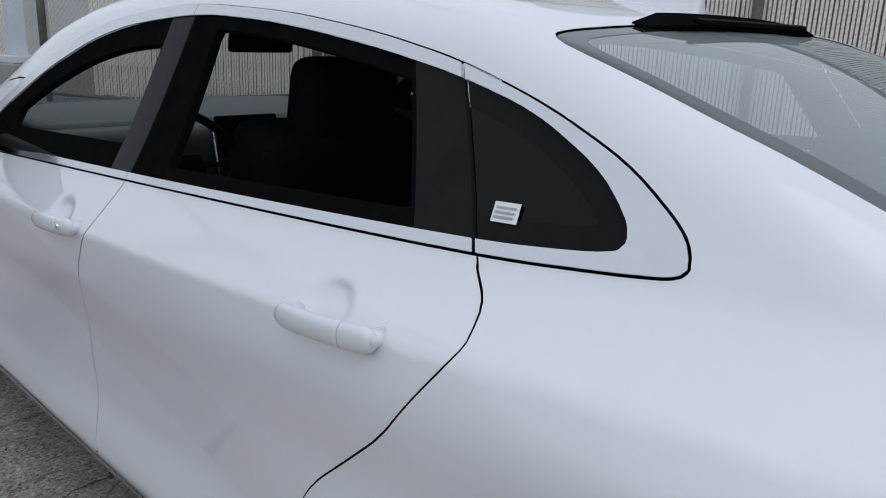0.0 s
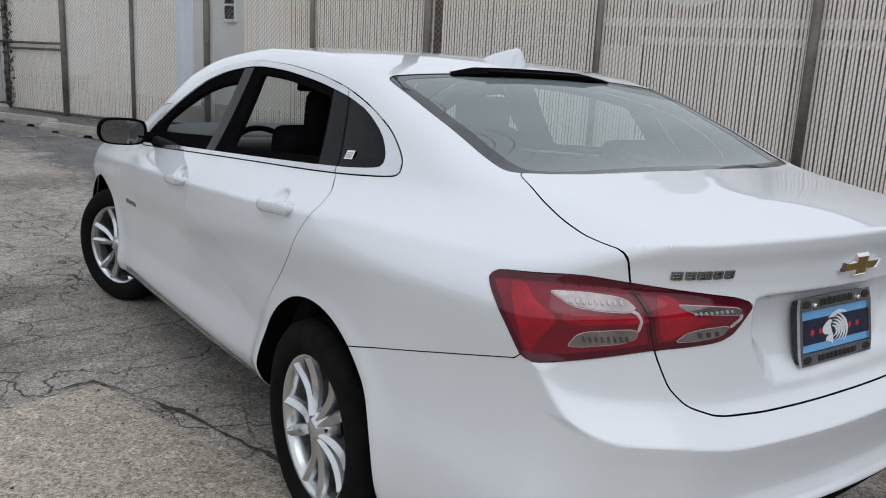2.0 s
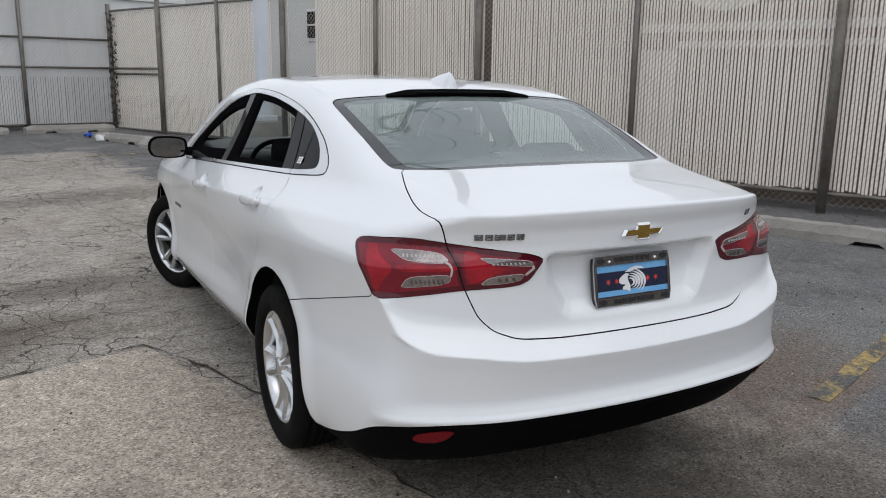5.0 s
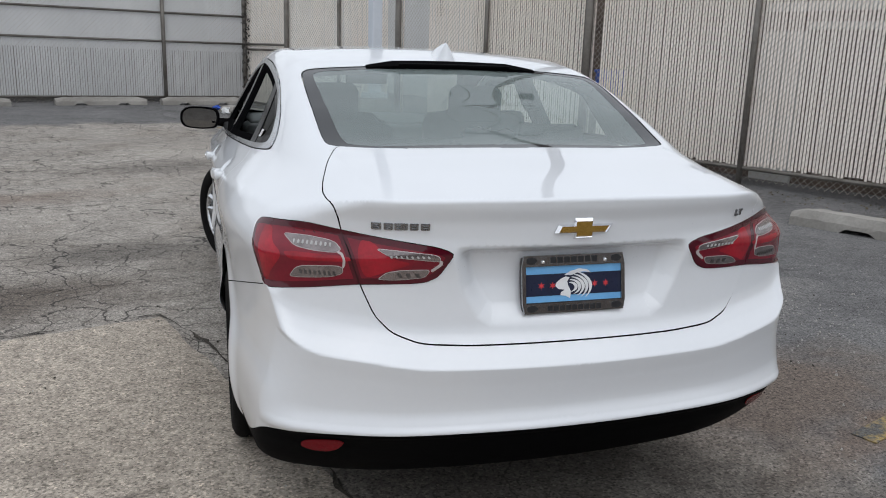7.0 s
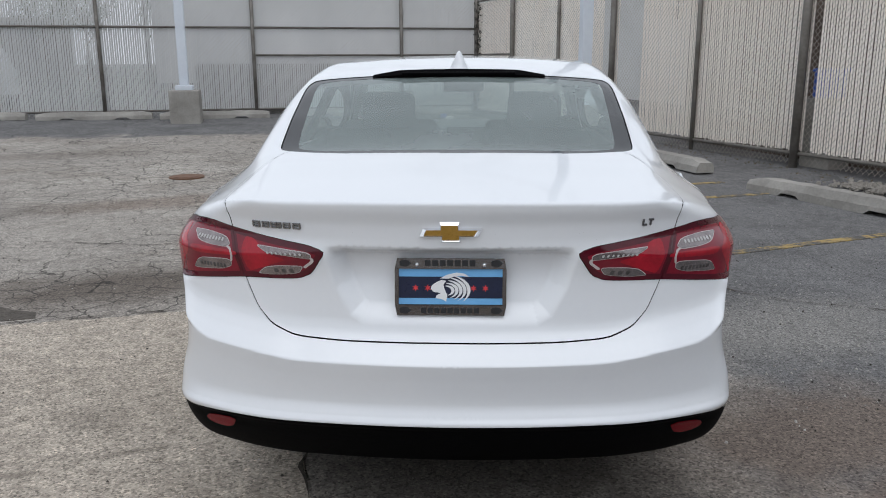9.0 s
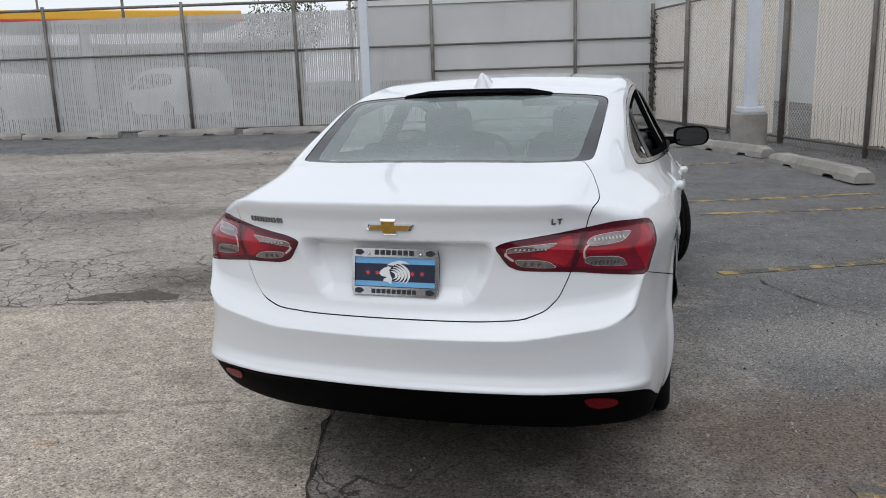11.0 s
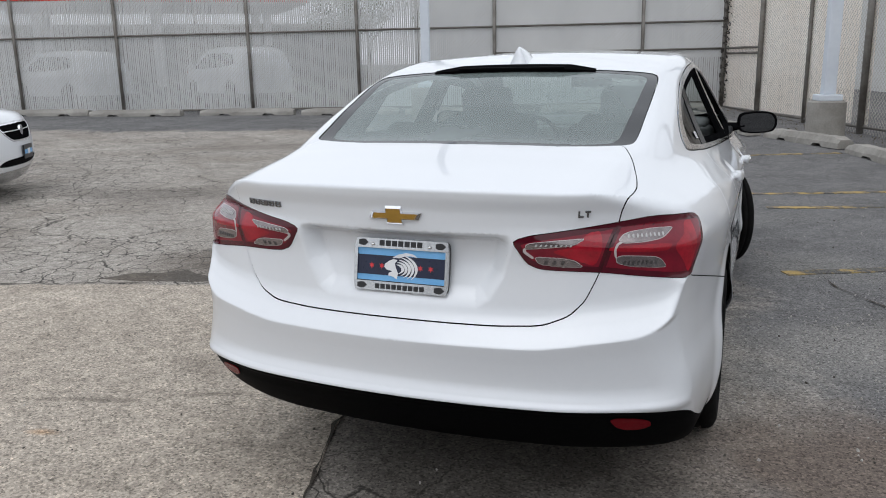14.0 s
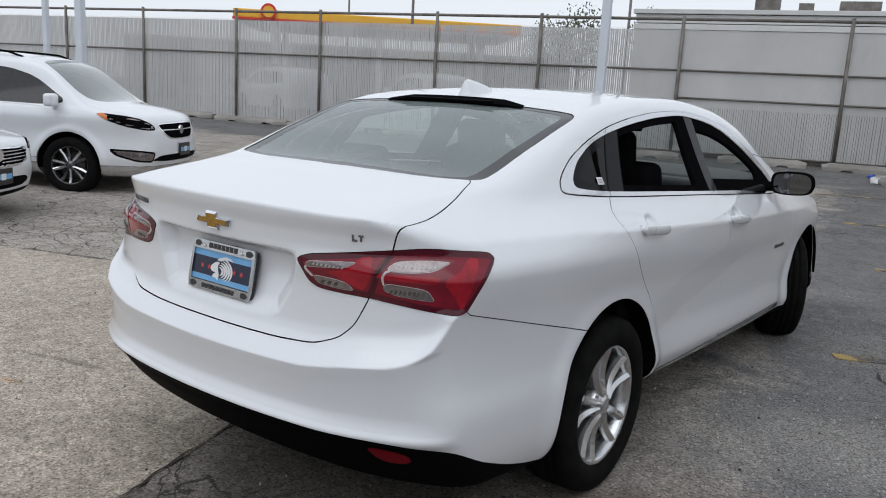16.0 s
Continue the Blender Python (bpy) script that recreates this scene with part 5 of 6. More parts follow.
for p, q in zip(rows, rows[1:]):
    for k in range(8):
        bm.faces.new((p[k], p[k + 1], q[k + 1], q[k]))
headliner_grey = mixed("grey_headliner", (0.20, 0.20, 0.20), (0.26, 0.26, 0.26), 60, rough=0.95)
part("headliner", bm, headliner_grey, sedan, "grey fabric roof lining", True)


# ---- the lot: one sheet of ground, with its patch, stains and worn lines ----
def lift(x, y):
    """The lot dishes gently: level round the sedan, rising towards the fences."""
    d = math.hypot(x, y - 2.0)
    return 0.022 * (min(d, 24.0) - 5.0) * float(ramp(4.0, 8.0, np.array(d)))


bm = bmesh.new()
rows = []
for r in (0.01, 2, 3.5, 4.5, 5.5, 6.5, 7.5, 8.5, 10, 12, 14, 16, 18, 20, 22, 24, 30, 60, 140, 400):
    rows.append([bm.verts.new((r * math.cos(a), 2.0 + r * math.sin(a), lift(r * math.cos(a), 2.0 + r * math.sin(a)))) for a in np.linspace(0, 2 * math.pi, 96, endpoint=False)])
for p, q in zip(rows, rows[1:]):
    for k in range(96):
        bm.faces.new((p[k], q[k], q[(k + 1) % 96], p[(k + 1) % 96]))
bm.faces.new(rows[0])
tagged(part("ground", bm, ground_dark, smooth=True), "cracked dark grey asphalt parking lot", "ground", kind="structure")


def sheet(name, outline, z, material, label, ragged=0.0, seed=1, category="ground"):
    """A thin flat layer on the asphalt with an uneven edge."""
    rnd = random.Random(seed)
    pts = []
    for (x0, y0), (x1, y1) in zip(outline, outline[1:] + outline[:1]):
        n = max(1, int(math.hypot(x1 - x0, y1 - y0) / 0.12)) if ragged else 1
        for k in range(n):
            t = k / n
            pts.append((x0 + (x1 - x0) * t + rnd.uniform(-ragged, ragged), y0 + (y1 - y0) * t + rnd.uniform(-ragged, ragged)))
    bm = bmesh.new()
    top = [bm.verts.new((x, y, z + lift(x, y))) for x, y in pts]
    low = [bm.verts.new((x, y, -0.01)) for x, y in pts]
    bm.faces.new(top)
    for k in range(len(pts)):
        bm.faces.new((low[k], low[(k + 1) % len(pts)], top[(k + 1) % len(pts)], top[k]))
    ob = part(name, bm, material)
    return tagged(ob, label, category, kind="structure")


sheet("ground_patch", [(-1.22, 2.60), (-1.05, 2.06), (-0.88, 1.52), (-0.58, 0.62), (-0.36, -0.05), (0.1, -1.6), (0.9, -4.0), (2.0, -7.0), (-9.0, -9.0), (-11.0, -0.6), (-7.5, 0.55), (-4.7, 1.48), (-3.2, 2.0), (-2.2, 2.28)], 0.004, ground_pale,
      "pale coarse patch of newer asphalt with a dark cracked edge", 0.015, 3)
def ribbon(name, points, wide, material, label, seed, z=0.0075, category="crack"):
    """A broken crack: a thin dark strip of uneven width that wanders along a line."""
    rnd = random.Random(seed)
    bm = bmesh.new()
    left, right = [], []
    pts = [Vector(p) for p in points]
    for p, q in zip(pts, pts[1:]):
        n = max(2, int((q - p).length / 0.035))
        d = (q - p).normalized()
        s = Vector((-d.y, d.x))
        for k in range(n):
            c = p + (q - p) * (k / n) + s * (0.014 * noise.noise(Vector((p.x * 3 + k * 0.4, p.y * 3, seed))) + rnd.uniform(-0.004, 0.004))
            w = wide * max(0.12, 0.5 + 1.1 * noise.noise(Vector((k * 0.23, seed * 7.1, p.x)))) * rnd.uniform(0.6, 1.3)
            left.append(bm.verts.new((*(c + s * w), z + lift(c.x, c.y))))
            right.append(bm.verts.new((*(c - s * w), z + lift(c.x, c.y))))
    for k in range(len(left) - 1):
        bm.faces.new((left[k], right[k], right[k + 1], left[k + 1]))
    return tagged(part(name, bm, material), label, category, kind="structure")


ribbon("ground_joint", [(-1.24, 2.64), (-0.98, 2.12), (-0.79, 1.50), (-0.62, 0.90), (-0.55, 0.50), (-0.35, -0.06), (-0.02, -1.2), (0.4, -2.5)], 0.010, crack_dark, "dark open joint between old and new asphalt", 5)
ribbon("ground_joint", [(-1.24, 2.64), (-2.2, 2.31), (-3.2, 2.03), (-4.7, 1.50), (-7.4, 0.58)], 0.007, crack_dark, "thin dark joint between old and new asphalt", 6)
ribbon("ground_crack", [(1.30, 4.05), (1.42, 3.75), (1.52, 3.35), (1.78, 2.95), (2.05, 2.75), (2.6, 2.55)], 0.010, crack_dark, "open crack across the dark bay", 7)
ribbon("ground_crack", [(-1.05, 3.4), (-1.5, 3.28), (-2.1, 3.2), (-3.0, 2.85)], 0.006, crack_dark, "open crack in the old asphalt", 8)
ribbon("ground_crack", [(-1.1, 4.3), (-1.7, 4.45), (-2.6, 4.2), (-3.6, 4.3), (-4.6, 3.9)], 0.007, crack_dark, "open crack in the old asphalt", 9)
ribbon("ground_crack", [(-1.6, 6.2), (-2.6, 5.9), (-3.8, 6.2), (-5.0, 5.6), (-6.2, 5.2)], 0.008, crack_dark, "open crack in the old asphalt", 10)
sheet("ground_stain", [(-3.32, 2.08), (-2.9, 2.20), (-2.5, 2.27), (-2.55, 2.42), (-2.85, 2.48), (-3.15, 2.30)], 0.003, ground_stain, "dark broken hole beside the pale patch", 0.03, 8)
# worn yellow lines between the bays
for k, (x0, y0, x1, y1) in enumerate(((1.55, 0.45, 4.4, 1.50), (1.22, 3.64, 4.05, 4.94), (1.12, 6.18, 3.4, 6.87), (0.92, 6.97, 3.1, 7.65), (0.1, 9.8, 2.1, 10.4), (-0.9, 12.7, 1.0, 13.3))):
    a, b = Vector((x0, y0)), Vector((x1, y1))
    d = (b - a).normalized()
    s = Vector((-d.y, d.x)) * 0.05
    sheet("bay_line", [tuple(a + s), tuple(b + s), tuple(b - s), tuple(a - s)], 0.006 + 0.0005 * (k % 2), fade_yellow, "worn yellow parking line", 0.006, 20 + k, "line marking")
# drain cover
bm = bmesh.new()
dz = lift(-3.6, 7.9)
rod(bm, (-3.6, 7.9, dz - 0.02), (-3.6, 7.9, dz + 0.014), 0.22, seg=28)
rod(bm, (-3.6, 7.9, dz), (-3.6, 7.9, dz + 0.02), 0.17, seg=28)
tagged(part("drain_cover", bm, rust), "small round rusty drain cover in the asphalt", "drain cover")


# concrete wheel stops
def wheel_stop(seed, length):
    rnd = random.Random(seed)
    bm = bmesh.new()
    rows = []
    n = 36
    for i in range(n + 1):
        t = i / n
        x = length * (t - 0.5)
        e = min(1.0, 0.55 + 6.0 * min(t, 1 - t))
        foot = 0.045 if 0.20 < t < 0.32 or 0.68 < t < 0.80 else 0.0
        prof = [(-0.13, foot), (-0.125, 0.085), (-0.085, 0.165), (0.085, 0.165), (0.125, 0.085), (0.13, foot)]
        rows.append([bm.verts.new((x + rnd.uniform(-0.004, 0.004), y + rnd.uniform(-0.004, 0.004), (z if z < 0.1 else 0.085 + (z - 0.085) * e) + (rnd.uniform(-0.007, 0.004) if z > 0.06 else 0))) for y, z in prof])
    for p, q in zip(rows, rows[1:]):
        for k in range(5):
            bm.faces.new((p[k], p[k + 1], q[k + 1], q[k]))
        bm.faces.new((p[5], p[0], q[0], q[5]))
    bm.faces.new(rows[0])
    bm.faces.new(rows[-1][::-1])
    return part("wheel_stop", bm, concrete)


kinds = {1.85: [wheel_stop(k, 1.85) for k in range(3)], 2.4: [wheel_stop(k + 5, 2.4) for k in range(3)]}
spots = [(-0.05, 14.95, 115.5, 1.85), (0.56, 13.2, 113.5, 1.85), (1.69, 11.58, 122.6, 1.85), (2.66, 9.35, 109, 2.4), (3.83, 6.13, 113.7, 2.4), (5.02, 3.30, 114, 2.4), (6.2, 0.6, 113.5, 2.4)]
for k, x in enumerate((-0.9, -3.0, -5.8, -8.3, -10.85, -13.5, -15.9, -18.4, -20.9, -23.5)):
    spots.append((x, 17.75 + 0.28 * x + 0.12 * math.sin(k * 2.1), 15.6 + 1.5 * math.sin(k), 1.85 if k < 2 else 2.4))
used = set()
for k, (x, y, r, size) in enumerate(spots):
    first = kinds[size][k % 3]
    ob = copy_thing(first, Matrix()) if first in used else first
    used.add(first)
    ob.matrix_basis = pose(x, y, lift(x, y) - 0.004, 0, 0, r)
    tagged(ob, "weathered grey concrete wheel stop lying on the asphalt", "wheel stop", "wheel stops along the fence")
for ob in [o for pair in kinds.values() for o in pair if o not in used]:
    bpy.data.objects.remove(ob)


# ---- slatted chain-link fences ----
def tube(name, a, b, r, material, parent, seg=10):
    bm = bmesh.new()
    rod(bm, a, b, r, seg=seg)
    return part(name, bm, material, parent, smooth=True)


def bars(name, items, material, parent, label=""):
    """Many thin straight strips (x0, z0, x1, z1, half width, y) in one mesh."""
    V, F = [], []
    for x0, z0, x1, z1, h, y in items:
        n = len(V)
        for yy in (y - 0.002, y + 0.002):
            V += [(x0 - h, yy, z0), (x0 + h, yy, z0), (x1 + h, yy, z1), (x1 - h, yy, z1)]
        F += [(n, n + 1, n + 2, n + 3), (n + 7, n + 6, n + 5, n + 4), (n, n + 3, n + 7, n + 4), (n + 1, n + 5, n + 6, n + 2)]
    ob = link(name, V, F, material, parent, label, smooth=False)
    ob["kind"] = "stuff"
    return ob


def chain_fence(name, label, origin, along, length, posts, slat, near, height_at, bottom, rails, post_top, gaps=(), way=1, pitch=0.042, half=0.0140):
    ang = math.degrees(math.atan2(along[1], along[0]))
    f = empty(name, label, "fence", kind="structure")
    f.matrix_basis = pose(*origin, 0, 0, ang)
    top_of = lambda x: height_at(x)
    shared = {}
    rest, wires = [], []
    k = 0
    while k * pitch < length:
        x = k * pitch
        h = top_of(x)
        skip = any(a < x < b for a, b in gaps)
        if not skip:
            if near[0] < x < near[1]:
                if h not in shared:
                    me = bpy.data.meshes.new("slat")
                    w = half
                    pts = []
                    for yy in (-0.003, 0.003):
                        pts += [(-w, yy, bottom), (w, yy, bottom), (w, yy, h), (-w, yy, h)]
                    me.from_pydata(pts, [], [(0, 1, 2, 3), (7, 6, 5, 4), (0, 3, 7, 4), (1, 5, 6, 2), (0, 4, 5, 1), (3, 2, 6, 7)])
                    me.materials.append(slat)
                    shared[h] = me
                ob = new("slat", shared[h])
                ob.parent = f
                rnd = random.Random(k)
                ob.location = (x + rnd.uniform(-0.004, 0.004), rnd.uniform(-0.003, 0.003), rnd.uniform(-0.02, 0.02))
            else:
                jog = random.Random(k + 9000).uniform(-0.004, 0.004)
                rest.append((x + jog, bottom, x + jog, h, half, 0.0))
        k += 1
    # every strand rises one pitch a slat, on the near side one way and behind the other
    reach = int(3.4 / pitch)
    for k in range(-reach, int(length / pitch) + reach, 2):
        for lean, thick, y in ((way, 0.0032, -0.008 * way), (-way, 0.0022, 0.008 * way)):
            x0 = k * pitch
            top = top_of(min(max(x0 + lean * 2.0, 0), length)) + 0.04
            z0, z1 = 0.1, top
            if lean > 0:
                z0, z1 = max(z0, 0.1 - x0), min(z1, 0.1 + length - x0)
            else:
                z0, z1 = max(z0, 0.1 + x0 - length), min(z1, 0.1 + x0)
            if z1 > z0 + 0.02:
                wires.append((x0 + lean * (z0 - 0.1), z0, x0 + lean * (z1 - 0.1), z1, thick, y))
    if rest:
        bars("slats", rest, slat, f, "woven privacy slats")
    bars("chain_link", wires, wire_pale, f, "pale coated chain-link wires")
    for x, r in posts:
        tube("fence_post", (x, -way * (r + 0.016), 0), (x, -way * (r + 0.016), post_top if not callable(post_top) else post_top(x)), r, galvanised, f)
    for x0, x1, z in rails:
        tube("fence_rail", (x0, -way * 0.04, z), (x1, -way * 0.04, z), 0.036 if z > 3.3 else 0.024, galvanised, f, 8)
    return f


CORNER = (0.18, 18.5)
RD = Vector((0.3989, -0.9170))
BD = Vector((-0.9630, -0.2696))
right_posts = [(0.0, 0.050), (2.05, 0.055), (4.13, 0.036), (6.14, 0.055), (8.48, 0.036), (10.62, 0.058), (13.15, 0.036), (15.6, 0.055), (18.0, 0.036), (20.4, 0.055), (22.8, 0.036), (25.2, 0.055)]
chain_fence("fence_side", "tall chain-link fence with cream privacy slats and rusty steel posts", (*CORNER, 0), RD, 27.0, right_posts, slat_paint, (7.0, 19.0),
            lambda x: 2.86 if x < 6.1 else 3.12, 0.28, ((0, 27, 0.25), (0, 6.1, 2.90), (0, 2.05, 1.50), (0, 2.05, 1.62), (6.14, 27, 3.14)), lambda x: 3.05 if x < 6 else 3.22, ((5.75, 6.1), (6.22, 6.95), (10.69, 10.80)))
back_posts = [(x, 0.042) for x in (1.97, 5.5, 8.88, 11.65, 15.1, 17.86, 21.2, 24.25, 27.5, 30.7, 34.0)]
chain_fence("fence_back", "tall chain-link fence with pale grey privacy slats and steel rails", (*CORNER, 0), BD, 36.0, back_posts, slat_grey, (-2, -1),
            lambda x: 3.16, 0.38, ((0, 36, 0.37), (0, 36, 2.25), (0, 36, 3.40), (0, 5.5, 1.62)), 3.48, (), -1, 0.050, 0.0202)

# a rusty chain wound down the corner post, and a blue bin behind a missing slat
rnd = random.Random(11)
bm = bmesh.new()
for k in range(78):
    z = 0.35 + 2.5 * k / 77
    a = 1.1 * k
    m = pose(CORNER[0] + 0.085 * math.cos(a) + rnd.uniform(-0.03, 0.03), CORNER[1] - 0.10 + 0.06 * math.sin(a), z, rnd.uniform(0, 180), rnd.uniform(0, 90), 90 * (k % 2))
    rows = []
    for i in range(10):
        u = 2 * math.pi * i / 10
        rows.append([bm.verts.new(m @ Vector(((0.040 + 0.011 * math.cos(v)) * math.cos(u), (0.024 + 0.011 * math.cos(v)) * math.sin(u), 0.011 * math.sin(v)))) for v in np.linspace(0, 2 * math.pi, 5, endpoint=False)])
    for i in range(10):
        for j in range(5):
            bm.faces.new((rows[i][j], rows[i][(j + 1) % 5], rows[(i + 1) % 10][(j + 1) % 5], rows[(i + 1) % 10][j]))
tagged(part("chain", bm, wire_dark, smooth=True), "dark rusty chain wound round the fence corner post", "chain", kind="stuff")
FM = pose(*CORNER, 0, 0, 0, math.degrees(math.atan2(RD.y, RD.x)))
bm = bmesh.new()
box(bm, (0.30, 0.30, 0.36), (0, 0, 0.18), bevel=0.03)
box(bm, (0.33, 0.33, 0.04), (0, 0, 0.36), bevel=0.012)
bin_ob = part("bin", bm, blue_plastic)
bin_ob.matrix_basis = FM @ pose(10.78, 0.28, 0.98)
tagged(bin_ob, "blue plastic bin behind a missing fence slat", "bin")
bm = bmesh.new()
box(bm, (0.5, 0.36, 0.98), (0, 0, 0.49), bevel=0.02)
crate = part("crate", bm, concrete)
crate.matrix_basis = FM @ pose(10.78, 0.30, 0)
tagged(crate, "grey block behind the slatted fence", "block")

# pale steel lamp poles on concrete bases
for x, y, hb, wb in ((1.99, 12.15, 0.72, 0.66), (-6.08, 14.95, 0.89, 0.62)):
    p = empty("lamp_pole", "pale painted square steel pole on a concrete base", "lamp pole", "lamp poles in the lot")
    p.matrix_basis = pose(x, y, 0, 0, 0, 14)
    bm = bmesh.new()
    if x > 0:
        rod(bm, (0, 0, -0.1), (0, 0, hb - 0.02), 0.30, 0.285, 36)
        rod(bm, (0, 0, hb - 0.03), (0, 0, hb), 0.275, 0.255, 36)
    else:
        box(bm, (wb, wb, hb + 0.1), (0, 0, hb / 2 - 0.05), bevel=0.03, seg=2)
    part("concrete_base", bm, concrete, p, "weathered concrete base")
    bm = bmesh.new()
    box(bm, (0.36, 0.36, 0.10), (0, 0, hb + 0.05), bevel=0.02)
    part("base_plate", bm, pole_paint, p, "painted base cover")
    bm = bmesh.new()
    box(bm, (0.19, 0.19, 7.6), (0, 0, hb + 3.9), bevel=0.02)
    part("pole", bm, pole_paint, p, "pale painted pole")

# pale poles behind the parked cars
for x, y, w in ((-13.85, 6.54, 0.10), (-10.75, 5.53, 0.125)):
    p = empty("lamp_pole", "pale painted square steel pole behind the parked cars", "lamp pole", "lamp poles in the lot")
    p.matrix_basis = pose(x, y, lift(x, y) - 0.03, 0, 0, 20)
    bm = bmesh.new()
    box(bm, (0.32, 0.32, 0.08), (0, 0, 0.04), bevel=0.015)
    part("base_plate", bm, pole_paint, p, "painted base cover")
    bm = bmesh.new()
    box(bm, (w, w, 7.0), (0, 0, 3.54), bevel=0.02)
    part("pole", bm, pole_paint, p, "pale painted pole")

# utility pole and its wires beyond the side fence
up = empty("utility_pole", "dark wooden utility pole with a crossarm beyond the fence", "utility pole")
up.matrix_basis = pose(4.75, 9.7, 0, 0, 0, 25)
bm = bmesh.new()
rod(bm, (0, 0, -0.1), (0, 0, 10.6), 0.15, 0.10, 14)
part("pole", bm, bark, up, "dark timber pole", True)
bm = bmesh.new()
box(bm, (2.3, 0.10, 0.12), (0, -0.14, 9.75), bevel=0.015)
part("crossarm", bm, bark, up, "timber crossarm")
for x in (-1.05, -0.55, 0.55, 1.05):
    bm = bmesh.new()
    rod(bm, (x, -0.14, 9.8), (x, -0.14, 9.97), 0.03, 0.045, 10)
    part("insulator", bm, gloss_black, up, "dark insulator")
for k, x in enumerate((-1.05, -0.55, 0.55, 1.05)):
    bm = bmesh.new()
    for sgn in (-1, 1):
        pts = [Vector((x, sgn * 45 * t, 9.95 - 2.4 * 4 * t * (1 - t) * 0.5)) for t in np.linspace(0, 1, 14)]
        for p, q in zip(pts, pts[1:]):
            rod(bm, p, q, 0.015, seg=5)
    part("wire", bm, gap_black, up, "black overhead wire")

# building behind the side fence
wall = empty("building", "pale stucco building standing behind the slatted fence", "building")
wall.matrix_basis = pose(*CORNER, 0, 0, 0, math.degrees(math.atan2(RD.y, RD.x)))
bm = bmesh.new()
box(bm, (34, 6, 4.4), (11.5, 8.6, 2.2), bevel=0.02)
part("wall", bm, stucco, wall)
bm = bmesh.new()
box(bm, (34.2, 6.2, 0.3), (11.5, 8.6, 4.5), bevel=0.02)
part("roof", bm, concrete, wall, "concrete coping")
bm = bmesh.new()
box(bm, (0.42, 0.10, 0.86), (0.64, 5.58, 2.90), bevel=0.01)
win = part("window", bm, canopy_white, wall, "white window frame with two dark panes")
for z in (2.71, 3.09):
    bm = bmesh.new()
    box(bm, (0.32, 0.05, 0.33), (0.64, 5.53, z), bevel=0.005)
    part("pane", bm, gloss_black, win, "dark window pane")
# brick wall close behind the fence, in two heights
for x0, x1, h in ((7.4, 12.2, 3.25), (12.3, 30.0, 3.05)):
    bm = bmesh.new()
    box(bm, (x1 - x0, 0.25, h), ((x0 + x1) / 2, 0, h / 2), bevel=0.015)
    bw = part("brick_wall", bm, brick_red)
    bw.matrix_basis = pose(*CORNER, 0, 0, 0, math.degrees(math.atan2(RD.y, RD.x))) @ pose(0, 0.75, 0)
    tagged(bw, "dull brown brick wall close behind the slatted fence", "wall", kind="structure")
# pale courses, a pier and a round painted mark on the brick wall
for name, label, size, at in (("stone_course", "pale stone course on the brick wall", (17.0, 0.05, 0.11), (21.4, 0.60, 2.19)), ("stone_course", "pale stone course on the brick wall", (16.5, 0.05, 0.09), (21.7, 0.60, 1.97)),
                              ("brick_pier", "pale rendered pier of the brick wall", (0.55, 0.05, 1.9), (13.2, 0.60, 0.95))):
    bm = bmesh.new()
    box(bm, size, at, bevel=0.01)
    ob = part(name, bm, stucco)
    ob.matrix_basis = FM
    tagged(ob, label, "wall", kind="structure")
bm = bmesh.new()
rod(bm, (14.05, 0.56, 3.20), (14.05, 0.61, 3.20), 0.82, seg=40)
ob = part("painted_mark", bm, canopy_white)
ob.matrix_basis = FM
tagged(ob, "round white painted mark on the brick wall", "paint mark", kind="structure")
# low white building beyond the back fence
wb = empty("building", "low white building with a stepped parapet beyond the back fence", "building")
wb.matrix_basis = pose(-16.0, 38.6, 0, 0, 0, 14.0)
bm = bmesh.new()
box(bm, (26, 10, 5.2), (13, 5, 2.6), bevel=0.02)
part("wall", bm, stucco, wb)
for z, o, h in ((5.35, 0.12, 0.28), (5.75, 0.02, 0.42), (6.1, 0.18, 0.22)):
    bm = bmesh.new()
    box(bm, (26 + 2 * o, 10 + 2 * o, h), (13, 5, z), bevel=0.02)
    part("parapet", bm, stucco, wb)
for x, w, h in ((6.2, 1.2, 0.8), (8.0, 0.7, 0.5), (10.4, 1.8, 0.6), (14.0, 1.2, 0.7)):
    bm = bmesh.new()
    box(bm, (w, 0.9, h), (x, 1.6, 6.2 + h / 2), bevel=0.03)
    part("roof_unit", bm, galvanised, wb, "grey rooftop unit")
# low grey wall close behind the back fence
bm = bmesh.new()
box(bm, (6.9, 0.2, 1.42), (3.4, -0.55, 0.71), bevel=0.01)
box(bm, (0.55, 0.2, 0.35), (6.62, -0.55, 1.20), bevel=0.01)
ob = part("low_wall", bm, dull_wall)
ob.matrix_basis = pose(*CORNER, 0, 0, 0, math.degrees(math.atan2(BD.y, BD.x)))
tagged(ob, "low grey wall close behind the slatted back fence", "wall", kind="structure")
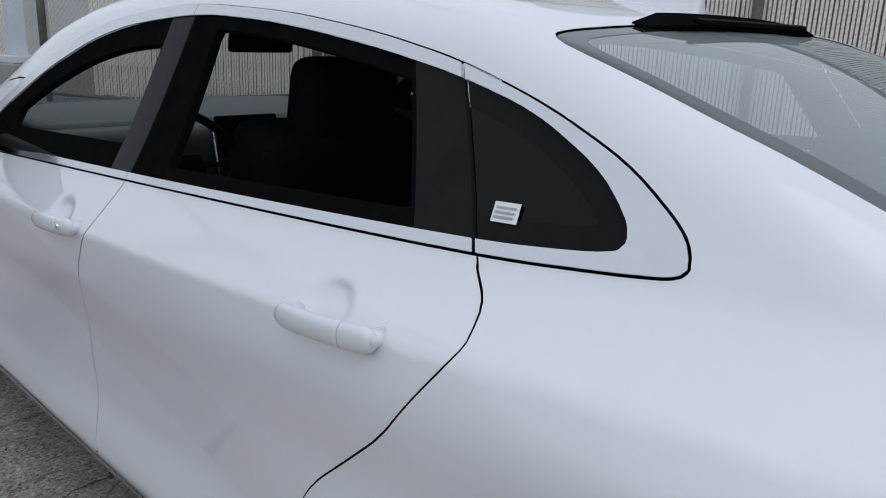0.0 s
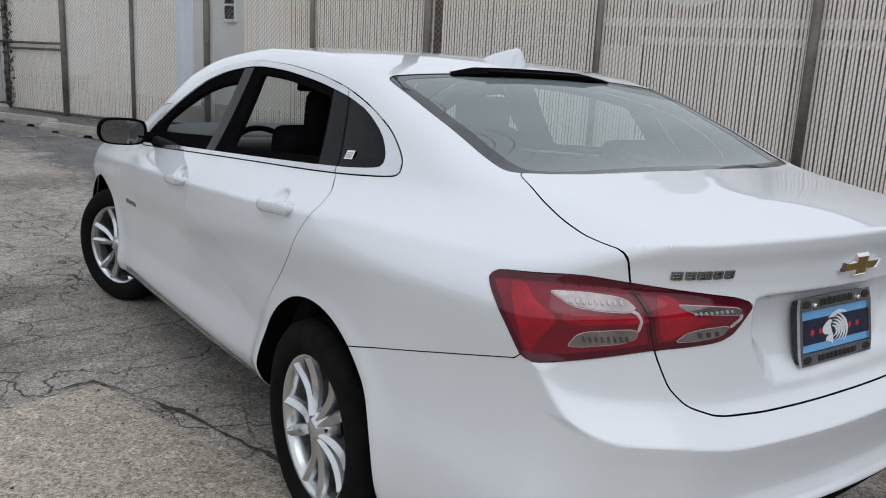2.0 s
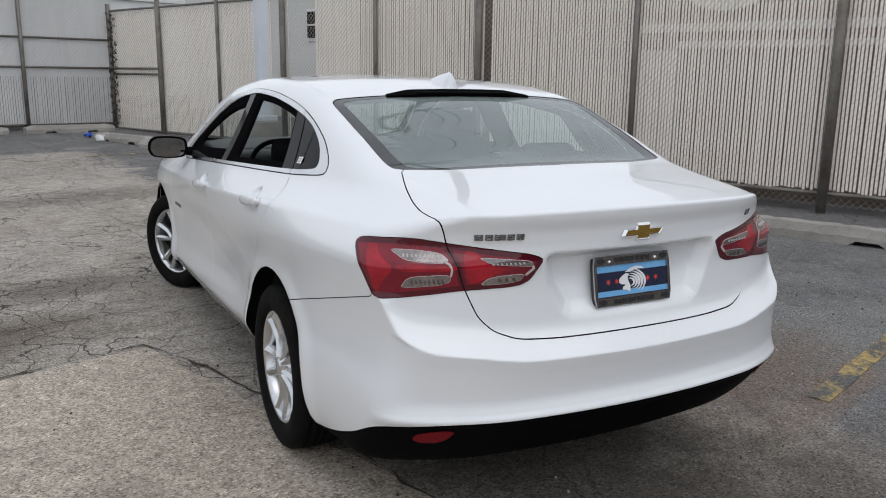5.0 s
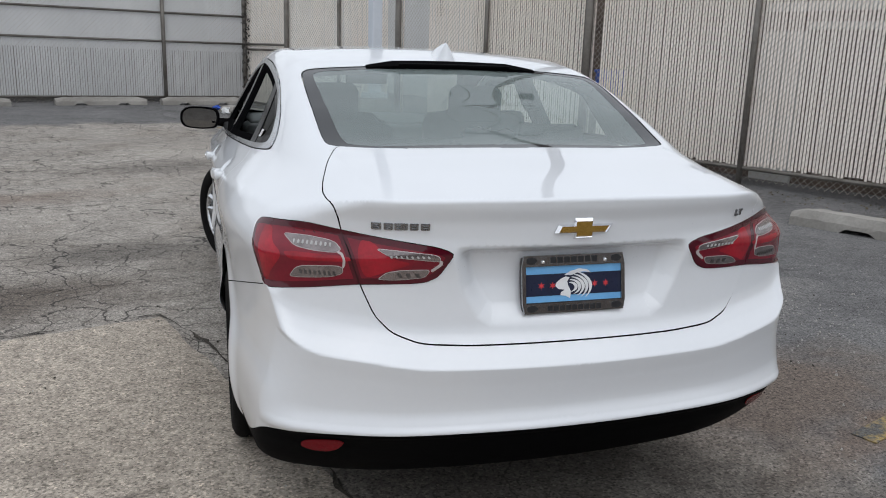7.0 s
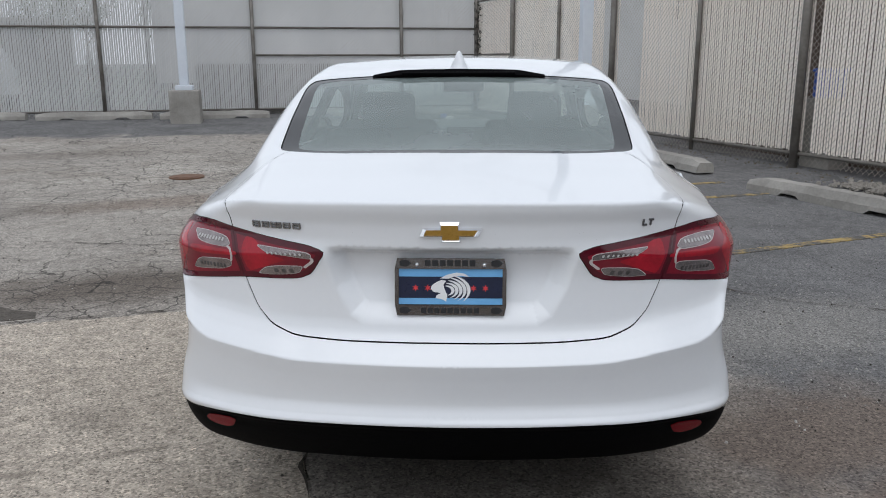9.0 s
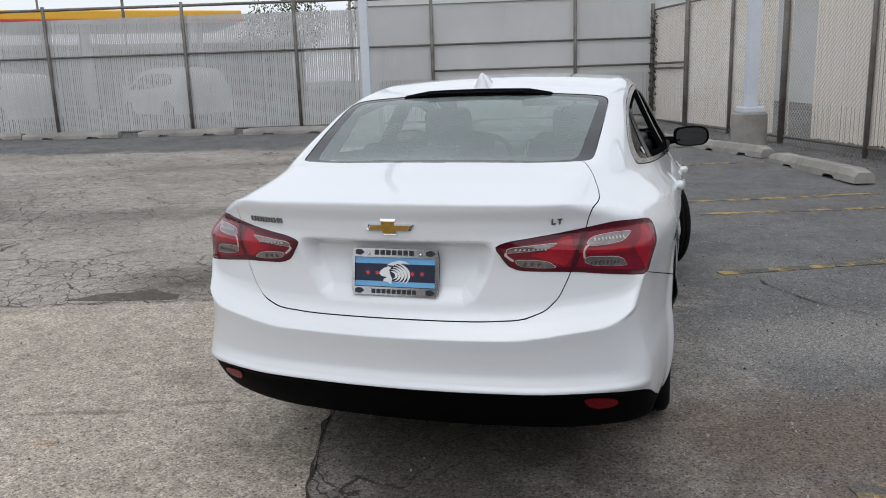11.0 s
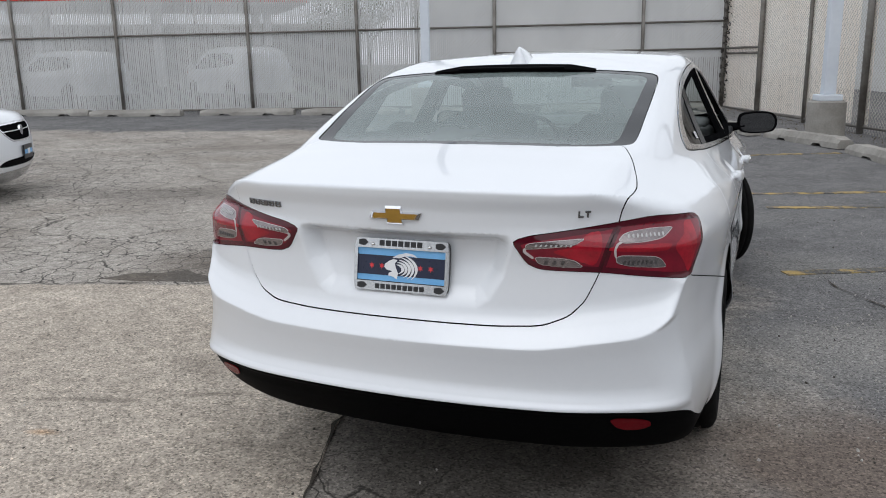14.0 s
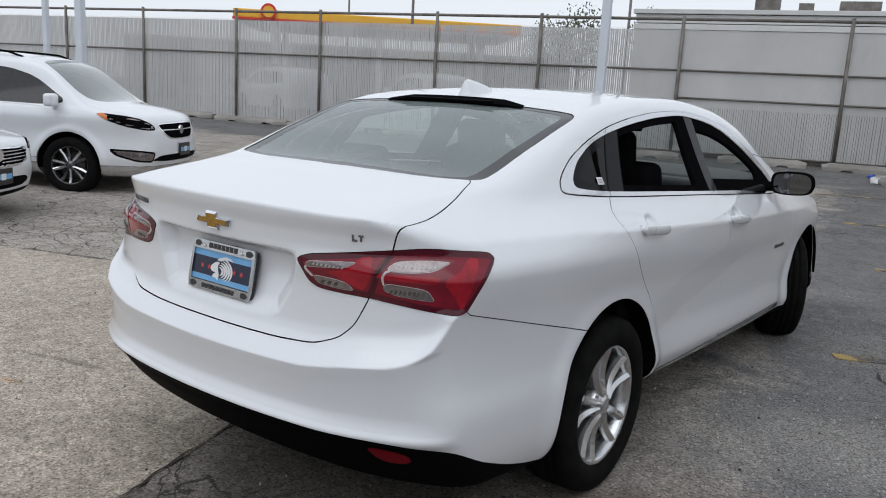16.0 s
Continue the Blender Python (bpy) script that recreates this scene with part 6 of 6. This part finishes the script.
# grey shop behind the canopy, and an unseen brick building added to darken reflections
sh = empty("building", "long dull grey shop building beyond the back fence", "building")
sh.matrix_basis = pose(-33.6, 26.6, 0, 0, 0, 41.5)
bm = bmesh.new()
box(bm, (30, 6, 3.9), (6, 14, 1.95), bevel=0.03)
part("wall", bm, dull_wall, sh)
bm = bmesh.new()
box(bm, (30.3, 6.3, 0.25), (6, 14, 4.0), bevel=0.03)
part("roof", bm, concrete, sh, "concrete roof edge")
ob = empty("building", "dull brown brick building closing the lot", "building")
ob.matrix_basis = pose(8.0, -17.0, 0)
bm = bmesh.new()
box(bm, (28, 6, 4.0), (0, -3, 2.0), bevel=0.03)
part("wall", bm, brick_red, ob)
bm = bmesh.new()
box(bm, (28.3, 6.3, 0.3), (0, -3, 4.1), bevel=0.03)
part("roof", bm, concrete, ob, "concrete coping")
# filling-station canopy
cn = empty("canopy", "yellow and red filling-station canopy beyond the back fence", "canopy")
cn.matrix_basis = pose(-33.6, 26.6, 0, 0, 0, 41.5)
bm = bmesh.new()
box(bm, (15.6, 9, 0.46), (7.8, 4.5, 5.03), bevel=0.08, seg=3)
part("fascia", bm, canopy_yellow, cn, "yellow canopy fascia")
bm = bmesh.new()
box(bm, (15.66, 9.06, 0.12), (7.8, 4.5, 4.76), bevel=0.02)
part("red_stripe", bm, canopy_red, cn, "red canopy stripe")
bm = bmesh.new()
box(bm, (15.3, 8.7, 0.1), (7.8, 4.5, 4.66), bevel=0.02)
part("soffit", bm, canopy_white, cn, "white canopy soffit")
for x in (2.0, 7.8, 13.6):
    for y in (2.0, 7.0):
        bm = bmesh.new()
        box(bm, (0.35, 0.35, 4.6), (x, y, 2.3), bevel=0.03)
        part("column", bm, canopy_white, cn, "white canopy column")
bm = bmesh.new()
rod(bm, (1.9, -0.04, 5.16), (1.9, -0.16, 5.16), 0.42, seg=28)
part("round_sign", bm, canopy_red, cn, "round red sign")
bm = bmesh.new()
rod(bm, (1.9, -0.15, 5.15), (1.9, -0.19, 5.15), 0.31, seg=9)
part("sign_face", bm, canopy_yellow, cn, "yellow sign face")
for x, y, h in ((-24.5, 30.6, 8.5), (-15.7, 37.0, 8.0), (-38, 40, 9.0), (-45.0, 8.0, 9.0)):
    p = empty("street_pole", "thin dark pole standing beyond the fence", "street pole", "poles beyond the fence")
    p.matrix_basis = pose(x, y, 0)
    bm = bmesh.new()
    rod(bm, (0, 0, 0), (0, 0, h), 0.09, 0.06, 10)
    part("pole", bm, galvanised, p, "", True)


# distant trees
def tree(x, y, h, seed):
    rnd = random.Random(seed)
    t = empty("tree", "small green tree beyond the fence", "tree", "trees beyond the fence")
    t.matrix_basis = pose(x, y, 0)
    bm = bmesh.new()
    rod(bm, (0, 0, 0), (0, 0, h * 0.6), 0.16, 0.08, 9)
    for k in range(6):
        a = rnd.uniform(0, 6.28)
        rod(bm, (0, 0, h * (0.35 + 0.04 * k)), (math.cos(a) * h * 0.2, math.sin(a) * h * 0.2, h * (0.6 + 0.05 * k)), 0.05, 0.02, 6)
    part("trunk", bm, bark, t)
    V, F = [], []
    for k in range(1500):
        a, b = rnd.uniform(0, 6.28), rnd.uniform(-1, 1)
        r = rnd.uniform(0.25, 1) ** 0.6 * h * 0.27 * (1 + 0.25 * math.sin(3 * a + seed) * math.cos(4 * b))
        c = Vector((r * math.cos(a) * (1 - b * b) ** 0.5, r * math.sin(a) * (1 - b * b) ** 0.5, h * 0.72 + r * b * 1.1))
        q = Euler((rnd.uniform(0, 6), rnd.uniform(0, 6), rnd.uniform(0, 6))).to_matrix()
        n = len(V)
        V += [tuple(c + q @ Vector(p)) for p in ((-0.09, 0, 0), (0, -0.05, 0.01), (0.09, 0, 0), (0, 0.05, 0.01))]
        F.append((n, n + 1, n + 2, n + 3))
    link("crown", V, F, leafy, t, "", smooth=False)["kind"] = "stuff"


tree(-21.5, 43.0, 6.9, 1)
tree(-17.5, 44.5, 6.7, 2)
tree(-26.0, 47.0, 6.6, 3)


# ---- the parked cars by the sedan ----
def parked(name, label, m, length, width, knots, belt, nose, wheelbase, suv):
    """A parked car from its roof line, belt line and nose. Local: x across, y forwards, nose at y = 0."""
    car = empty(name, label, "car", "white cars parked in the lot")
    line = curve(*knots)
    W = width / 2
    fl = curve([-0.85, -0.72, -0.6, -0.35, -0.15, -0.05, 0.0, 0.6], [W - 0.10, W - 0.02, W, W - 0.02, W, W - 0.03, W - 0.06, W - 0.30])
    nose_l = curve([0.15, 0.3, 0.5, 0.72, 0.95, 1.2], nose)
    axle_f, axle_r = -1.05, -1.05 - wheelbase

    def fn(p):
        x, y, z = np.abs(p[..., 0]), p[..., 1], p[..., 2]
        s = z - belt
        end = np.clip((y + 0.95) / 0.95, 0, 1.2) ** 2.2 * 0.20 + np.clip((-length + 0.7 - y) / 0.7, 0, 1.2) ** 2 * 0.14
        w = fl(s) - end
        for a in (axle_f, axle_r):
            w = w + 0.02 * np.exp(-((np.hypot(y - a, z - 0.35) - 0.41) / 0.05) ** 2) * ramp(0.05, -0.1, s)
        side, top = x - w, z - (line(y) - 0.08 * x * x)
        front = y - nose_l(z) + 0.22 * x * x
        rear = -length - y + 0.12 * x * x + 0.25 * np.maximum(z - belt, 0)
        f = np.maximum(smax(side, top, 0.08), smax(side, front, 0.12))
        f = np.maximum(f, smax(top, front, 0.08))
        f = np.maximum(f, smax(smax(side, rear, 0.1), smax(top, rear, 0.1), 0.05))
        return smax(f, 0.22 - z, 0.04)

    V, F = loft(fn, -length + 0.8, -0.8, 0.72, (26, 80, 56), 110)
    flank_cut = lambda o: (lambda V: np.where(V[:, 0] > 0.4, inside(o, V[:, 1], V[:, 2]), 1.0))
    nose_cut = lambda o: (lambda V: np.where(V[:, 1] > -0.75, inside(o, V[:, 0] - 0.35 * V[:, 1], V[:, 2]), 1.0))
    top_cut = lambda o: (lambda V: np.where(V[:, 2] > 0.85, inside(o, V[:, 0], V[:, 1]), 1.0))
    arch = lambda V: np.where(V[:, 0] > 0.45, np.minimum(np.hypot(V[:, 1] - axle_f, V[:, 2] - 0.35), np.hypot(V[:, 1] - axle_r, V[:, 2] - 0.35)) - 0.385, 1.0)
    lin = cut(V, F, 0.003 - arch(V))
    body = lin
    tops = {}
    for key, region in (("windshield", top_cut(suv["screen"])), ("side_window", flank_cut(suv["light"])), ("headlamp", nose_cut(suv["lamp"])), ("grille", nose_cut(suv["grille"])),
                        ("intake", nose_cut(suv["intake"])), ("fog", nose_cut(suv["fog"])), ("skid", lambda V: V[:, 2] - suv["skid"]), ("front_door", flank_cut(suv["door"]))):
        tops[key], body = split(*body, region)
    panel("body", fn, *body, paint, car, side=0)
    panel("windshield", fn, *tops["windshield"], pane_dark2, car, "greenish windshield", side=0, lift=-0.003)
    g = panel("grille", fn, *tops["grille"], gloss_black, car, "black grille with a chrome edge", side=0, lift=-0.006, lip=0.02)
    edge = cut(*tops["grille"], -(nose_cut(suv["grille"])(tops["grille"][0]) + 0.016))
    panel("grille_edge", fn, *edge, chrome, g, "chrome grille edge", side=0, lift=0.004)
    for k in range(suv["bars"]):
        z = suv["bar_z"] + 0.032 * k
        b = cut(*tops["grille"], np.abs(tops["grille"][0][:, 2] - z) - 0.005)
        if len(b[1]):
            panel("grille_bar", fn, *b, chrome, g, "chrome grille bar", side=0, lift=0.004, lip=0.01)
    panel("intake", fn, *tops["intake"], black_plastic, car, "black lower intake", side=0, lift=-0.006)
    panel("skid_plate", fn, *tops["skid"], suv["skid_mat"], car, "lower bumper trim", side=0)
    for side in (-1, 1):
        panel("side_window", fn, *tops["side_window"], frit, car, "dark side window", side=side, lift=-0.003)
        panel("front_door", fn, *tops["front_door"], paint, car, side=side)
        h = panel("headlamp", fn, *tops["headlamp"], gloss_black, car, "headlamp with a light strip", side=side, lift=0.001)
        lv = tops["headlamp"][0]
        inner = cut(*tops["headlamp"], np.maximum(nose_cut(suv["lamp"])(lv) + 0.014, np.abs(nose_cut(suv["lamp"])(lv) + 0.024) - 0.008))
        if len(inner[1]):
            panel("lens", fn, *inner, clear_lens, h, "silvered headlamp lens", side=side, lift=0.004)
        corner = cut(*tops["headlamp"], -(tops["headlamp"][0][:, 0] - 0.35 * tops["headlamp"][0][:, 1]) + suv["amber"])
        if len(corner[1]):
            panel("marker_lens", fn, *corner, amber, h, "amber marker lens", side=side, lift=0.006)
        fo = panel("fog_lamp", fn, *tops["fog"], black_plastic, car, "black fog-lamp recess", side=side, lift=-0.004, lip=0.02)
        inner = cut(*tops["fog"], nose_cut(suv["fog"])(tops["fog"][0]) + 0.02)
        if len(inner[1]):
            panel("lens", fn, *inner, clear_lens, fo, "fog-lamp lens", side=side, lift=0.004)
        bm = bmesh.new()
        box(bm, (0.22, 0.11, 0.15), (side * (W + 0.06), suv["mirror"], belt + 0.05), (0, 0, 8 * side), 0.045, 4)
        part("door_mirror", bm, paint, car, "white door mirror", True)
        for a in (axle_f, axle_r):
            w = copy_thing(wheel, pose(side * (W - 0.115), a, 0.336, 20, 0, 0 if side > 0 else 180))
            w.parent = car
            w["label"] = "dark machined alloy wheel with a black tyre"
            for o in w.children_recursive:
                if o.name.startswith(("rim", "spoke", "hub_cap")) and suv.get("dark_wheels") and not (o.name.startswith("spoke") and int(o.name[-3:]) % 2):
                    o.material_slots[0].link = "OBJECT"
                    o.material_slots[0].material = alloy_black
            bm = bmesh.new()
            rows = []
            for i in range(21):
                q = math.pi * (1.1 * i / 20 - 0.05)
                rows.append([bm.verts.new((side * x, a + 0.392 * math.cos(q), 0.35 + 0.392 * math.sin(q))) for x in (W - 0.02, 0.4)])
            for p, q in zip(rows, rows[1:]):
                bm.faces.new((p[0], p[1], q[1], q[0]))
            bm.faces.new([p[1] for p in rows])
            part("wheel_well", bm, gap_black, car, "black wheel well")
    bm = bmesh.new()
    yb = nose_l(np.array(suv["badge"]))
    rod(bm, (0, float(yb) - 0.01, suv["badge"]), (0, float(yb) + 0.012, suv["badge"]), 0.055, seg=24)
    part("badge", bm, chrome, car, "round chrome badge")
    bm = bmesh.new()
    yp = float(nose_l(np.array(suv["plate"])))
    box(bm, (0.31, 0.014, 0.155), (0, yp + 0.016, suv["plate"]), bevel=0.005)
    pl = part("dealer_plate", bm, plate_black, car, "dark blue dealer plate")
    bm = bmesh.new()
    box(bm, (0.27, 0.004, 0.05), (0, yp + 0.0245, suv["plate"]), bevel=0.001)
    part("plate_band", bm, plate_sky, pl, "blue band")
    bm = bmesh.new()
    box(bm, (0.07, 0.004, 0.06), (0, yp + 0.028, suv["plate"]), bevel=0.001)
    part("plate_crest", bm, plate_white, pl, "white crest")
    if suv.get("rails"):
        for side in (-1, 1):
            bm = bmesh.new()
            ys = np.linspace(-3.7, -1.75, 12)
            pts = [Vector((side * 0.56, y, float(line(np.array(y))) - 0.08 * 0.56 ** 2 + (0.035 if 0 < i < 11 else -0.005))) for i, y in enumerate(ys)]
            for p, q in zip(pts, pts[1:]):
                rod(bm, p, q, 0.014, seg=8)
            part("roof_rail", bm, gloss_black, car, "black roof rail", True)
    car.matrix_basis = m
    return car


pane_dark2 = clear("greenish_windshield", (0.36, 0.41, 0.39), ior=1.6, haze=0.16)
alloy_black = mixed("black_machined_alloy", (0.06, 0.06, 0.063), (0.16, 0.16, 0.165), 12, rough=0.25, metal=0.8, fine=40)
SUV_HEAD = 33.0
suv_shape = dict(
    screen=rounded([(-0.6, -0.74), (0.3, -0.76), (0.60, -0.88), (0.66, -1.04), (0.58, -1.48), (0.4, -1.54), (-0.6, -1.57)], 2, 0.2),
    light=rounded([(-1.02, 1.04), (-1.52, 1.36), (-1.9, 1.46), (-2.9, 1.47), (-3.5, 1.42), (-3.75, 1.2), (-3.6, 1.12), (-2.6, 1.06)], 2, 0.15),
    door=rounded([(-1.30, 1.02), (-1.26, 0.8), (-1.32, 0.42), (-2.30, 0.40), (-2.36, 0.7), (-2.35, 1.05)], 2, 0.12),
    lamp=rounded([(0.60, 0.79), (0.66, 0.87), (0.90, 0.95), (1.12, 0.985), (1.08, 0.90), (0.96, 0.83), (0.78, 0.79)], 1, 0.2),
    grille=rounded([(-0.4, 0.665), (0.30, 0.67), (0.44, 0.73), (0.555, 0.83), (0.54, 0.875), (-0.4, 0.885)], 2, 0.15),
    intake=rounded([(-0.4, 0.41), (0.5, 0.41), (0.72, 0.43), (0.55, 0.49), (-0.4, 0.50)], 2, 0.15),
    fog=rounded([(0.66, 0.53), (0.90, 0.555), (1.06, 0.56), (1.02, 0.48), (0.88, 0.415), (0.70, 0.405)], 1, 0.12),
    skid=0.36, skid_mat=alloy, bars=1, bar_z=0.79, badge=0.785, plate=0.545, mirror=-1.20, amber=1.06, dark_wheels=True, rails=True)
fwd = Vector((math.cos(radians(SUV_HEAD)), math.sin(radians(SUV_HEAD))))
suv = parked("suv", "white compact sport utility car parked behind the sedan", pose(-6.80, 4.68, 0.02, 0, 0, SUV_HEAD - 90), 4.28, 1.78,
             ([-4.4, -4.2, -3.6, -2.6, -1.75, -1.46, -0.78, -0.45, -0.16, 0.1], [1.30, 1.45, 1.60, 1.65, 1.61, 1.54, 1.10, 1.045, 0.96, 0.78]), 1.05,
             [-0.22, -0.08, 0.0, -0.02, -0.10, -0.3], 2.55, suv_shape)
car_shape = dict(
    screen=rounded([(-0.6, -1.28), (0.3, -1.30), (0.60, -1.40), (0.66, -1.6), (0.56, -2.05), (0.4, -2.10), (-0.6, -2.12)], 2, 0.2),
    light=rounded([(-1.6, 0.96), (-2.2, 1.26), (-2.8, 1.32), (-3.6, 1.24), (-4.0, 1.05), (-3.0, 0.98)], 2, 0.15),
    door=rounded([(-1.55, 0.95), (-1.45, 0.75), (-1.5, 0.38), (-2.5, 0.36), (-2.55, 0.7), (-2.55, 0.95)], 2, 0.12),
    lamp=rounded([(0.62, 0.66), (0.70, 0.74), (0.90, 0.79), (1.06, 0.80), (1.0, 0.72), (0.86, 0.67)], 1, 0.2),
    grille=rounded([(-0.4, 0.52), (0.40, 0.52), (0.56, 0.58), (0.62, 0.70), (-0.4, 0.72)], 2, 0.15),
    intake=rounded([(-0.4, 0.31), (0.5, 0.31), (0.66, 0.35), (0.5, 0.42), (-0.4, 0.42)], 2, 0.2),
    fog=rounded([(0.74, 0.36), (0.9, 0.42), (1.0, 0.46), (0.97, 0.38), (0.85, 0.33)], 1, 0.2),
    skid=0.28, skid_mat=black_plastic, bars=6, bar_z=0.54, badge=0.64, plate=0.44, mirror=-1.75, amber=2.0)
parked("sedan", "white sedan with a chrome barred grille parked behind", pose(-5.80, 1.97, 0, 0, 0, SUV_HEAD - 90), 4.8, 1.84,
       ([-4.9, -4.4, -3.9, -3.0, -2.4, -2.1, -1.3, -0.8, -0.3, 0.1], [0.95, 1.06, 1.22, 1.42, 1.44, 1.41, 1.01, 0.93, 0.84, 0.70]), 0.94,
       [-0.2, -0.05, 0.0, -0.03, -0.2, -0.4], 2.83, car_shape)

# cars standing beyond the back fence
for x, y, r in ((-15.2, 19.0, 60.0), (-20.5, 17.2, 75.0)):
    far = copy_thing(suv, pose(x, y, 0.35, 0, 0, r))
    tagged(far, "white car standing beyond the slatted back fence", "car", "white cars parked in the lot")

# litter by the back fence
for k, (x, y, c) in enumerate(((-0.43, 15.45, paper), (-0.30, 15.62, paper), (-0.62, 16.2, blue_plastic))):
    bm = bmesh.new()
    bmesh.ops.create_icosphere(bm, subdivisions=2, radius=0.13 if c is paper else 0.08, matrix=pose(x, y, lift(x, y) + 0.05) @ Matrix.Diagonal((1, 0.8, 0.6, 1)))
    rnd = random.Random(k)
    for v in bm.verts:
        v.co += Vector((rnd.uniform(-0.03, 0.03), rnd.uniform(-0.03, 0.03), rnd.uniform(-0.02, 0.02)))
    tagged(part("litter", bm, c), "crumpled litter on the asphalt by the fence", "litter", "litter by the fence")


# loose stones, grit and leaves on the ground
def scatter(name, label, places, material, category="debris"):
    """Small uneven stones lying on the ground: (x, y, size, height)."""
    rnd = random.Random(len(places))
    V, F = [], []
    for x, y, r, h in places:
        n = len(V)
        a = rnd.uniform(0, 6.28)
        z = lift(x, y) + h
        for k in range(5):
            b = a + 1.2566 * k
            q = r * rnd.uniform(0.6, 1.2)
            V.append((x + q * math.cos(b), y + q * math.sin(b), z - 0.002))
        for k in range(5):
            b = a + 1.2566 * k + 0.3
            q = r * rnd.uniform(0.35, 0.75)
            V.append((x + q * math.cos(b), y + q * math.sin(b), z + r * rnd.uniform(0.5, 1.0)))
        F += [(n + k, n + (k + 1) % 5, n + 5 + (k + 1) % 5, n + 5 + k) for k in range(5)] + [tuple(n + 5 + k for k in range(5))]
    return tagged(link(name, V, F, material, smooth=False), label, category, kind="stuff")


rnd = random.Random(31)
stone_pale = mixed("loose_pale_stone", (0.30, 0.28, 0.255), (0.52, 0.50, 0.47), 40, rough=0.95)
stone_dark = mixed("loose_dark_grit", (0.035, 0.031, 0.027), (0.10, 0.088, 0.075), 30, rough=0.95)
dry_leaf = mixed("dry_leaf_litter", (0.075, 0.058, 0.038), (0.17, 0.135, 0.09), 30, rough=0.9)
scatter("loose_stones", "small pale stones lying loose on the asphalt", [(rnd.gauss(1.75, 0.65), rnd.gauss(2.1, 0.5), rnd.uniform(0.003, 0.008), 0.003) for k in range(500)]
        + [(rnd.uniform(-4.5, 3.5), rnd.uniform(-1.0, 7.0), rnd.uniform(0.003, 0.007), 0.004) for k in range(420)], stone_pale)
scatter("loose_grit", "dark grit lying on the asphalt", [(rnd.uniform(-4.5, 3.5), rnd.uniform(-1.0, 6.0), rnd.uniform(0.003, 0.008), 0.004) for k in range(420)], stone_dark)
base_line = []
for k in range(900):
    t = rnd.uniform(0, 19)
    off = rnd.expovariate(4.0) + 0.05
    base_line.append((CORNER[0] + RD.x * t - 0.917 * off, CORNER[1] + RD.y * t - 0.3989 * off, rnd.uniform(0.006, 0.018), 0.0))
scatter("leaf_litter", "dry leaves and grit gathered along the fence", base_line[::2], dry_leaf)
soil = mixed("grey_brown_soil", (0.085, 0.076, 0.066), (0.19, 0.172, 0.15), 25, rough=0.95)
scatter("fence_grit", "grey grit gathered along the fence", base_line[1::2], soil)
rubble = mixed("broken_rubble", (0.20, 0.185, 0.16), (0.34, 0.315, 0.28), 12, rough=0.95)
scatter("rubble_heap", "low heap of broken grey rubble behind a wheel stop", [(4.62 + rnd.gauss(0, 0.13) + 0.2 * u, 6.70 + rnd.gauss(0, 0.13) - 0.48 * u, rnd.uniform(0.012, 0.045), rnd.uniform(0, 0.07)) for u in [rnd.uniform(-1, 1) for k in range(420)]], rubble)
